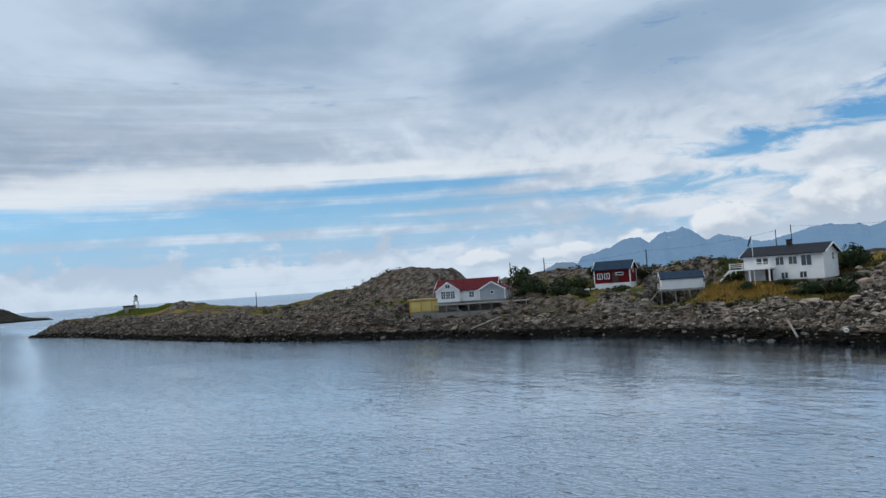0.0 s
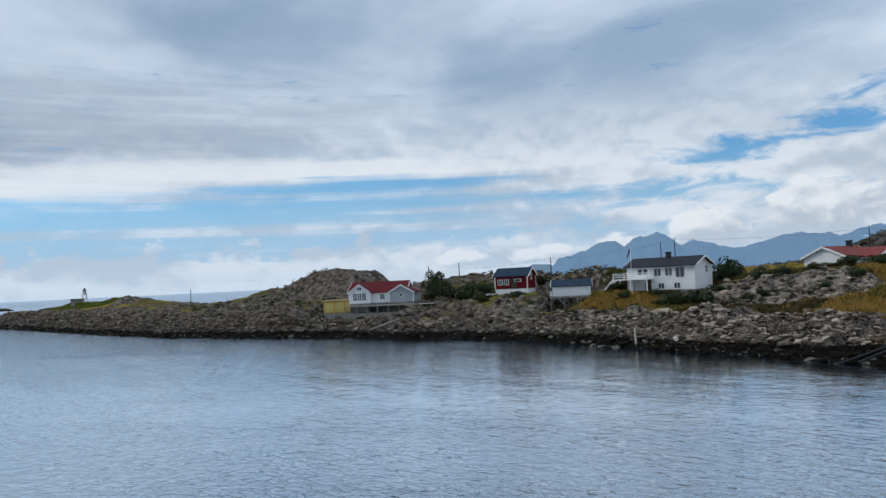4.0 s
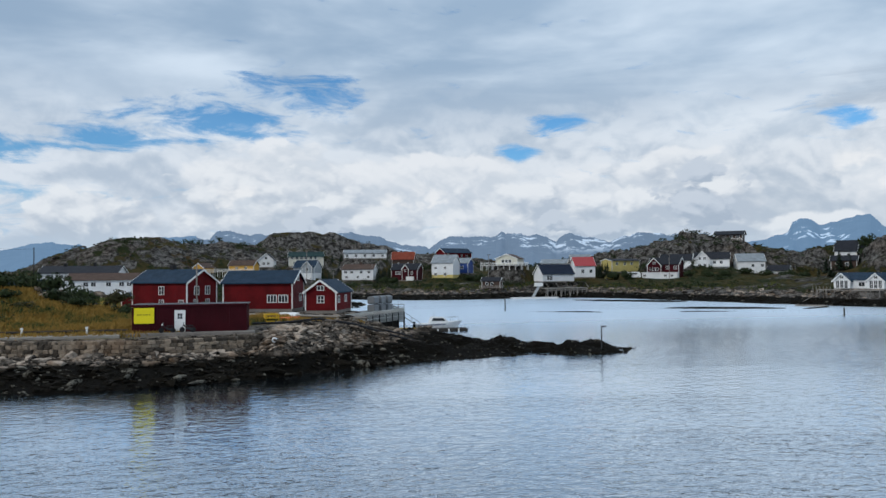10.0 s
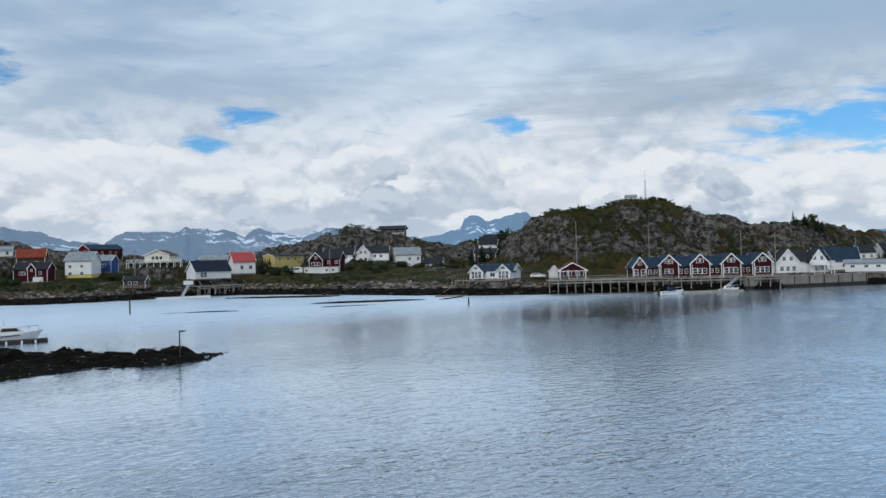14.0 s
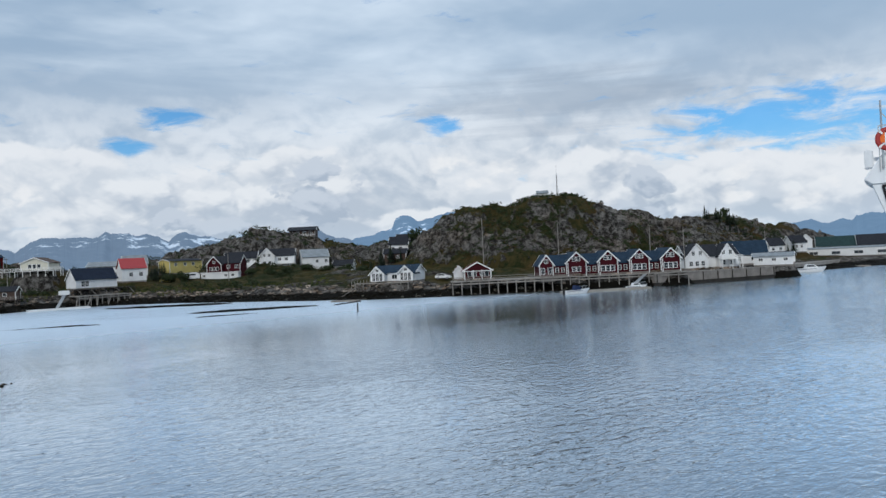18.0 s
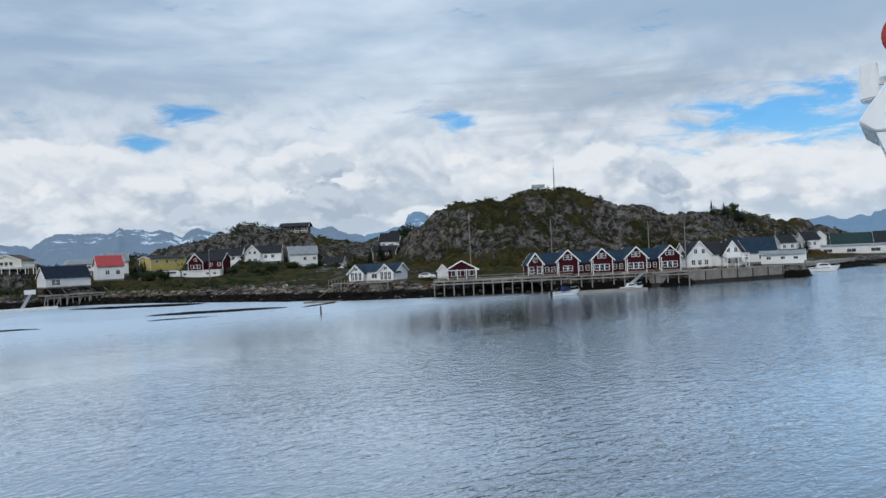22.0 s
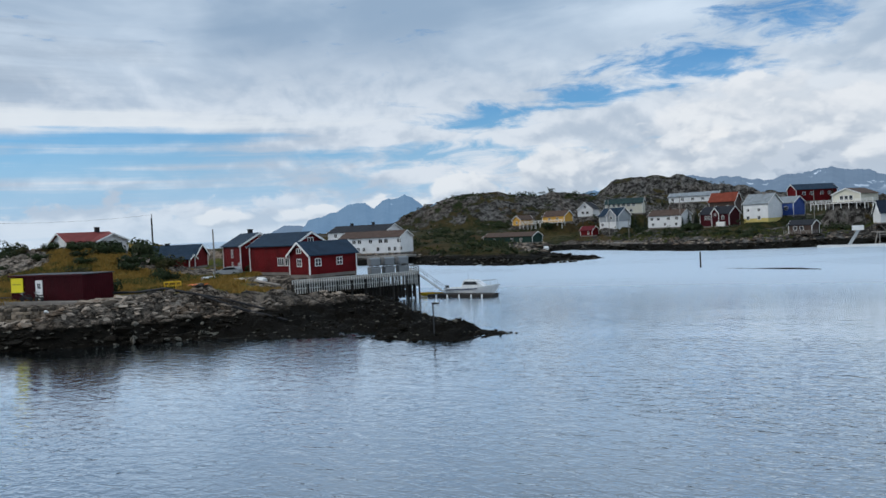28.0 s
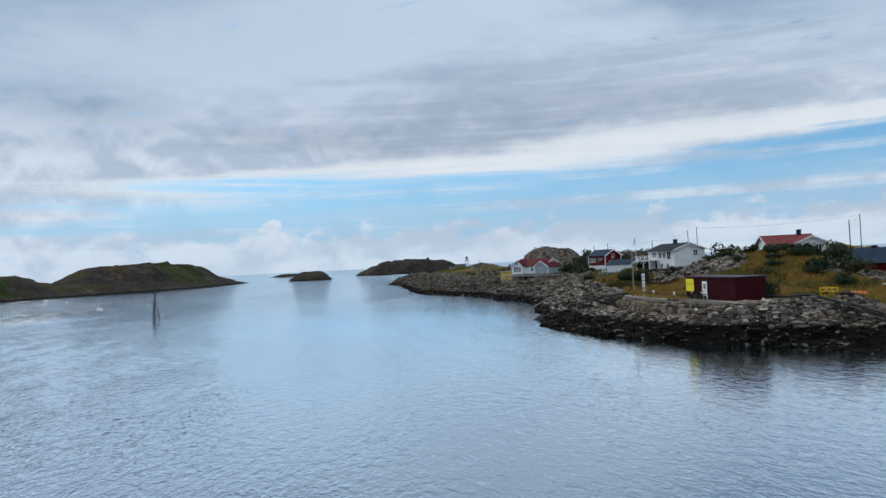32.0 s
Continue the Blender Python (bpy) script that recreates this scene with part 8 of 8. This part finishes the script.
rod(bm, (0, 0, 4.2), (0, 0, 4.4), 1.4, 1.4, 12)
part("gallery", bm, TRIM, b)
bm = bmesh.new()
rod(bm, (0, 0, 4.4), (0, 0, 6.2), 0.8, 0.75, 10)
part("lantern", bm, GREYTRIM, b)
bm = bmesh.new()
rod(bm, (0, 0, 6.2), (0, 0, 7.1), 0.95, 0.05, 10)
part("cap", bm, DARKMETAL, b)
hh = thing("light_keeper_hut", pose(328, -40, gz(328, -40), 0, 0, 150), "low grey concrete hut beside the harbour light", "hut")
bm = bmesh.new()
box(bm, -4.0, 4.0, -2.0, 2.0, -1.2, 1.8)
part("wall", bm, CONCRETE, hh)
bm = bmesh.new()
box(bm, -4.4, 4.4, -2.3, 2.3, 1.8, 2.1)
part("roof", bm, DARKMETAL, hh)
bm = bmesh.new()
box(bm, 4.0, 22.0, 0.6, 1.0, -1.4, 0.9)
part("boundary_wall", bm, CONCRETE, hh)
x, y, z = scatter((285, 343), (-56, -16), 9000, lambda x, y: (np.hypot((x - 314) / 26, (y + 36) / 13) < 1) & (inside(ISLE, x, y) > 8), isle_height, RNG)
tufts("grass", "bright green grass round the harbour light", x, y, z, RNG, GREENGRASS, (0.3, 0.7), 5, 0.5)
b = thing("beacon", pose(792, -100, 11.5), "black stone beacon with a white band on a bare islet", "beacon")
bm = bmesh.new()
rod(bm, (0, 0, -2), (0, 0, 6.5), 2.2, 1.4, 10)
part("tower", bm, BLACK, b)
bm = bmesh.new()
rod(bm, (0, 0, 2.5), (0, 0, 4.0), 2.0, 1.85, 10)
part("band", bm, TRIM, b)
for px, py, tall, lab in ((-65.0, -91.0, 2.9, "thin dark mooring post standing in the water"), (-124.6, -51.6, 1.6, "thin dark mooring post standing in the water")):
    q = thing("mooring_post", pose(px, py, 0), lab, "post", "mooring posts")
    bm = bmesh.new()
    rod(bm, (0, 0, -2), (0, 0, tall), 0.16, 0.13, 8)
    part("post", bm, DARKTIMBER, q)
q = thing("radio_mast", pose(-241.0, -103.0, gz(-241.0, -103.0, main_height)), "thin radio mast on the hilltop", "mast")
bm = bmesh.new()
for k in range(3):
    a = k * math.tau / 3
    rod(bm, (math.cos(a) * 0.35, math.sin(a) * 0.35, -1), (math.cos(a) * 0.1, math.sin(a) * 0.1, 8), 0.07, 0.05, 5)
part("lattice", bm, DARKMETAL, q)
bm = bmesh.new()
rod(bm, (0, 0, 7.5), (0, 0, 11.5), 0.06, 0.03, 5)
part("antenna", bm, METAL, q)
q = thing("floodlight_mast", pose(-422.5, -128, gz(-419, -128, main_height) - 2.5), "floodlight mast behind the hill", "mast")
bm = bmesh.new()
rod(bm, (0, 0, -4), (0, 0, 18), 0.3, 0.2, 6)
part("pole", bm, METAL, q)
bm = bmesh.new()
box(bm, -1.2, 1.2, -0.5, 0.5, 17.4, 18.2)
box(bm, -0.9, 0.9, -0.5, 0.5, 18.5, 19.2)
part("lamp_head", bm, DARKMETAL, q)

# ---- waterside structures on the far shore ----


def boardwalk(name, label, p, q, wide, z, depth, step=2.4, rail=False):
    t = thing(name, pose(p[0], p[1], 0, 0, 0, math.degrees(math.atan2(q[1] - p[1], q[0] - p[0]))), label, "pier", "boardwalks")
    L = math.hypot(q[0] - p[0], q[1] - p[1])
    bm = bmesh.new()
    box(bm, 0, L, -wide, 0, z - 0.25, z)
    part("deck", bm, TIMBER, t)
    n = int(L / step)
    for i in range(n + 1):
        for yy in (-wide + 0.25, -0.25):
            bm = bmesh.new()
            X = 0.2 + (L - 0.4) * i / n
            rod(bm, (X, yy, -depth), (X, yy, z - 0.25), 0.15, 0.14, 7)
            part("pier_post", bm, DARKTIMBER if yy < -1 else TIMBER, t)
    bm = bmesh.new()
    box(bm, 0, L, -0.16, -0.06, z - 0.9, z - 0.6)
    part("beam", bm, TIMBER, t)
    if rail:
        for zz in (0.5, 1.0):
            bm = bmesh.new()
            box(bm, 0, L, -0.1, -0.04, z + zz - 0.05, z + zz + 0.05)
            part("rail", bm, TIMBER, t)
    return t


boardwalk("boardwalk", "grey timber boardwalk on dark piles below the cliff", (-190.0, -51.0), (-164.5, -70.5), 8.0, 3.6, 2.0, 2.2, True)
boardwalk("boardwalk", "grey timber deck on piles in front of the red cabins", (-212.5, -34.6), (-189.5, -51.2), 7.0, 3.45, 2.0)
boardwalk("boardwalk", "dark timber quay below the white boathouse", (-117.5, -170.5), (-102.0, -168.5), 8.0, 3.4, 2.0, 1.6)
for k in range(6):
    t = k / 5
    ax, ay = -117.0 + 15 * t, -170.0 + 1.8 * t
    b = thing("timber_prop", pose(ax, ay, 0), "slanting grey timber prop leaning on the quay", "prop", "timber props")
    bm = bmesh.new()
    beam(bm, (1.2, 1.1, -0.4), (-0.6 + 0.9 * (k % 2), -0.4, 3.3), 0.2)
    part("beam", bm, TIMBER, b)
boardwalk("boardwalk", "low timber boat landing below the grey house", (-41.5, -186.0), (-24.0, -199.0), 4.0, 2.2, 1.5)
q = thing("quay", pose(-205.0, -40.0, 0, 0, 0, math.degrees(math.atan2(0.26, -0.965))), "long pale concrete quay with timber edge", "quay", kind="structure")
bm = bmesh.new()
box(bm, 0, 41, -0.6, 14, 0.9, 3.0)
part("wall", bm, CONCRETE, q)
bm = bmesh.new()
box(bm, 0, 41, -0.45, 13.8, -2.0, 0.9)
part("footing", bm, DARKTIMBER, q)
bm = bmesh.new()
box(bm, 0, 41, -0.75, -0.35, 3.004, 3.25)
part("edge_beam", bm, TIMBER, q)
for i in range(9):
    bm = bmesh.new()
    box(bm, 0.4 + i * 5, 0.6 + i * 5, -0.78, -0.6, 0.9, 3.0)
    part("fender_post", bm, DARKTIMBER, q)
q = thing("quay", pose(-268, -38, 0, 0, 0, math.degrees(math.atan2(-6, -80))), "dark timber quay below the fish halls", "quay", kind="structure")
bm = bmesh.new()
box(bm, 0, 95, 0, 8, 1.6, 2.6)
part("deck", bm, TIMBER, q)
for i in range(40):
    bm = bmesh.new()
    rod(bm, (0.3 + i * 2.4, 0.15, -2), (0.3 + i * 2.4, 0.15, 1.6), 0.18, 0.18, 6)
    part("pier_post", bm, DARKTIMBER, q)
f = thing("floating_jetty", pose(-186.5, -40.4, 0, 0, 0, 152), "pale floating jetty below the red cabins", "jetty")
bm = bmesh.new()
box(bm, -11, 11, -1.2, 1.2, -0.3, 0.5)
part("pontoon", bm, PALECONCRETE, f)
f = thing("gangway", pose(0, 0, 0), "metal gangway down to the floating jetty", "gangway")
bm = bmesh.new()
beam(bm, (-204.0, -41.5, 3.4), (-194.0, -38.6, 0.6), 0.9, 0.12)
part("walkway", bm, METAL, f)
motor_boat(-176.6, -40.6, 158, 6.4, "white motor boat with a dark blue canopy at the jetty", False, None, NAVY)
motor_boat(-194.2, -37.4, 150, 5.6, "white motor boat with a wheelhouse at the jetty", True)
motor_boat(-252.5, -29.0, 125, 7.2, "white motor cruiser moored beside the quay", True)
motor_boat(-277.0, -34.0, 130, 9.0, "white fishing boat with a mast moored at the dark quay", True)
f = thing("floating_jetty", pose(-312.0, -41.0, 0, 0, 0, 130), "low pale floating jetty off the fish halls", "jetty")
bm = bmesh.new()
box(bm, -10, 10, -1.0, 1.0, -0.3, 0.45)
part("pontoon", bm, PALECONCRETE, f)
f = thing("floating_jetty", pose(-143.5, -86.5, 0, 0, 0, 132), "small timber float below the white cottage", "jetty")
bm = bmesh.new()
box(bm, -3.5, 3.5, -1.0, 1.0, -0.25, 0.35)
part("pontoon", bm, TIMBER, f)
f = thing("work_raft", pose(-95.2, -162.2, 0, 0, 0, 178), "white work raft with a crane arm below the boathouse", "raft")
bm = bmesh.new()
box(bm, -8.0, 8.0, -1.4, 1.4, -0.3, 0.55)
part("pontoon", bm, BOATWHITE, f)
bm = bmesh.new()
beam(bm, (-0.5, 0, 0.5), (1.8, 0, 4.6), 0.7)
part("crane_arm", bm, GREYTRIM, f)
bm = bmesh.new()
box(bm, 0.2, 2.8, -0.8, 0.8, 4.2, 5.4)
part("crane_cab", bm, TRIM, f)
h = thing("boat_shed", facing(-84.6, -178.0, 2.8, (-0.9, 0.44)), "weathered brown boat shed on stilts above the tide", "shed")
body(h, pose(0, 0, 0.6), 6.5, 4.5, 2.6, 3.8, BROWN, DARKROOF, wins=row("F", (-1.4, 0.4), 1.6, 0.9, 0.9, 1, 1), base=0.0, depth=0.0)
terrace(h, pose(0, 0, 0.6), -4.0, 4.0, -3.8, 2.3, 0.0, True, 3.6, DARKTIMBER, TIMBER)
rowboat(-82.0, -169.5, 0.0, 170, 4.0, "small pale rowing boat at the foot of the boat shed", GREYTRIM, "rowing_boat", False)
k = thing("slipway", pose(0, 0, 0), "pale concrete slipway and boats below the black boathouse", "slipway")
bm = bmesh.new()
beam(bm, (12, -206, 2.6), (3.0, -192, -0.4), 5.0, 0.5)
part("ramp", bm, PALECONCRETE, k)
motor_boat(-2.5, -200.5, 120, 6.5, "white workboat on the slipway shore", True)
wall = thing("seawall", pose(0, 0, 0), "long pale boat jetty wall below the yellow houses", "wall", kind="structure")
bm = bmesh.new()
beam(bm, (34, -205, 1.9), (6, -210, 1.9), 2.0, 1.6)
part("wall", bm, PALECONCRETE, wall)
q = thing("quay", pose(62, -139.5, 0, 0, 0, 180), "dark timber quay below the white warehouse", "quay", kind="structure")
bm = bmesh.new()
box(bm, 0, 42, -4.5, 3, 2.0, 2.6)
part("deck", bm, TIMBER, q)
for i in range(20):
    bm = bmesh.new()
    rod(bm, (0.3 + i * 2.1, 2.8, -2), (0.3 + i * 2.1, 2.8, 2.0), 0.17, 0.17, 6)
    part("pier_post", bm, DARKTIMBER, q)

# ---- the ferry's bridge wing ----
ship = thing("ferry", Matrix.Translation((-52.395, 69.885, 0)) @ pose(0, 0, 0, 0, 0, -159.92), "white passenger ferry with a bridge wing, railing and red lifebuoy", "ferry")
SX, SY = 21.5, -0.06      # how far ahead the wing stands, and its shift inboard


def sp(y, z, x=0.0):
    return SX + x, y * 1.049 + SY, 9.59 + (z - 9.59) * 1.049


def plate(bm, pts, x0, x1):
    """A flat outline in y, z drawn out along the ship."""
    a = [bm.verts.new((x0, y, z)) for y, z in pts]
    b = [bm.verts.new((x1, y, z)) for y, z in pts]
    n = len(a)
    bm.faces.new(a)
    bm.faces.new(b[::-1])
    for i in range(n):
        bm.faces.new((a[i], b[i], b[(i + 1) % n], a[(i + 1) % n]))
    bmesh.ops.recalc_face_normals(bm, faces=bm.faces)


def yz(*pts):
    return [sp(y, z)[1:] for y, z in pts]


bm = bmesh.new()
plate(bm, yz((0.43, 11.21), (0.16, 11.17), (-0.04, 10.33), (-0.55, 10.30), (-0.55, 9.0), (-0.30, 9.0), (-0.30, 9.19)), SX, SX + 0.12)
part("wing_side", bm, SHIPWHITE, ship)
bm = bmesh.new()
plate(bm, yz((0.43, 11.21), (-0.55, 11.21), (-0.55, 11.17), (0.16, 11.17)), SX, SX + 0.12)
part("window_head", bm, SHIPWHITE, ship)
bm = bmesh.new()
plate(bm, yz((0.10, 11.13), (-0.56, 11.13), (-0.56, 10.36), (-0.02, 10.36)), SX + 0.05, SX + 0.07)
g = part("window", bm, material("clear_glass", lambda n, p: (n.put(p.inputs["Base Color"], (0.9, 0.95, 0.95, 1)), n.put(p.inputs["Roughness"], 0.02), n.put(p.inputs["Transmission Weight"], 1.0))), ship)
for a, b in (((0.16, 11.15), (-0.56, 11.15)), ((0.14, 11.15), (-0.03, 10.34)), ((-0.03, 10.34), (-0.56, 10.34))):
    bm = bmesh.new()
    beam(bm, sp(a[0], a[1], -0.03), sp(b[0], b[1], -0.03), 0.05, 0.09)
    part("window_seal", bm, BLACK, ship)
bm = bmesh.new()
plate(bm, yz((0.43, 11.21), (-0.30, 9.19), (-0.30, 9.0), (-0.40, 9.0), (-0.40, 9.19), (0.31, 11.21)), SX + 0.12, SX + 2.2)
part("wing_flank", bm, SHIPWHITE, ship)
bm = bmesh.new()
plate(bm, yz((0.67, 11.39), (0.45, 11.22), (-6.0, 11.22), (-6.0, 12.2), (0.08, 12.23)), SX - 0.05, SX + 2.4)
bmesh.ops.bevel(bm, geom=bm.edges[:], offset=0.03, segments=1, affect="EDGES")
part("parapet", bm, SHIPWHITE, ship)
bm = bmesh.new()
plate(bm, yz((-0.55, 12.5), (-6.0, 12.5), (-6.0, 4.0), (-0.55, 4.0)), SX - 0.35, SX - 0.06)
part("bulkhead", bm, SHIPWHITE, ship)
bm = bmesh.new()
plate(bm, yz((-0.35, 8.8), (-6.0, 8.8), (-6.0, -1.5), (-0.35, -1.5)), 13.0, SX + 6)
bmesh.ops.bevel(bm, geom=bm.edges[:], offset=0.04, segments=1, affect="EDGES")
part("hull", bm, SHIPWHITE, ship)
bm = bmesh.new()
plate(bm, yz((-0.33, 8.3), (-0.27, 8.25), (-0.27, 8.0), (-0.33, 7.95)), 13.0, SX + 6)
part("rubbing_strake", bm, BLACK, ship)
bm = bmesh.new()
plate(bm, yz((0.63, 12.35), (0.37, 12.35), (0.37, 11.78), (0.63, 11.75)), SX + 0.25, SX + 0.75)
bmesh.ops.bevel(bm, geom=bm.edges[:], offset=0.03, segments=2, affect="EDGES")
part("sidelight_box", bm, SHIPWHITE, ship)
bm = bmesh.new()
beam(bm, sp(0.40, 12.05, 0.4), sp(0.0, 12.05, 0.4), 0.12)
part("bracket", bm, SHIPWHITE, ship)
bm = bmesh.new()
rod(bm, sp(0.10, 11.7, -0.09), sp(0.10, 13.85, -0.09), 0.035, 0.03, 8)
part("flag_staff", bm, METAL, ship)
bm = bmesh.new()
for a, b in (((0.19, 11.6), (0.19, 13.05)), ((0.19, 13.05), (-0.50, 13.08)), ((-0.50, 13.08), (-0.50, 11.7)), ((0.1, 13.45), (-0.35, 12.95)), ((0.19, 12.45), (-0.5, 12.45)), ((0.15, 12.1), (-0.5, 12.45)), ((-0.05, 13.05), (-0.05, 12.25)), ((-0.30, 13.05), (-0.30, 12.25))):
    beam(bm, sp(*a, -0.09), sp(*b, -0.09), 0.035)
part("railing_frame", bm, METAL, ship)
for z0 in (12.55, 12.85):
    bm = bmesh.new()
    beam(bm, sp(-0.45, z0, 0.0), sp(-6.0, z0, 0.0), 0.035)
    part("rail", bm, METAL, ship)
for y0 in (-0.8, -1.6):
    bm = bmesh.new()
    beam(bm, sp(y0, 12.2, 0.0), sp(y0, 12.95, 0.0), 0.035)
    part("stanchion", bm, METAL, ship)
cx, cy, cz = sp(-0.08, 12.61, -0.16)
bm = bmesh.new()
n1, n2 = 28, 10
R, r = 0.315, 0.085
gg = [[bm.verts.new((cx + r * 0.8 * math.sin(j / n2 * math.tau), cy + (R + r * math.cos(j / n2 * math.tau)) * math.cos(i / n1 * math.tau), cz + (R + r * math.cos(j / n2 * math.tau)) * math.sin(i / n1 * math.tau))) for j in range(n2)] for i in range(n1)]
for i in range(n1):
    for j in range(n2):
        bm.faces.new((gg[i][j], gg[(i + 1) % n1][j], gg[(i + 1) % n1][(j + 1) % n2], gg[i][(j + 1) % n2]))
bmesh.ops.recalc_face_normals(bm, faces=bm.faces)
buoy = part("lifebuoy", bm, material("lifebuoy_red", lambda n, p: (n.put(p.inputs["Base Color"], n.mix(n.noise(coords(n), 6.0), (0.30, 0.02, 0.02, 1), (0.42, 0.04, 0.03, 1))), n.put(p.inputs["Roughness"], 0.5))), ship, "dark red ring lifebuoy with pale bands")
for a in (0.8, 2.36, 3.93, 5.5):
    bm = bmesh.new()
    for k in range(3):
        b0, b1 = a + (k - 1.5) * 0.07, a + (k - 0.5) * 0.07
        beam(bm, (cx - 0.075, cy + R * math.cos(b0), cz + R * math.sin(b0)), (cx - 0.075, cy + R * math.cos(b1), cz + R * math.sin(b1)), 0.02, 0.15)
    part("band", bm, TRIM, buoy)
bm = bmesh.new()
a = sp(0.19, 12.5, -0.2)
b = sp(0.02, 12.85, -0.1)
box(bm, a[0], b[0], b[1], a[1], a[2], b[2])
part("rescue_light", bm, ORANGE, ship, "orange rescue light")
bm = bmesh.new()
box(bm, SX + 0.2, SX + 0.5, sp(-0.55, 0)[1], sp(-0.2, 0)[1], sp(0, 10.36)[2], sp(0, 10.55)[2])
part("console", bm, BLACK, ship)
bm = bmesh.new()
bmesh.ops.create_uvsphere(bm, u_segments=14, v_segments=10, radius=0.33, matrix=Matrix.Translation(sp(-0.62, 9.35, -0.55)))
part("search_light", bm, SHIPWHITE, ship)
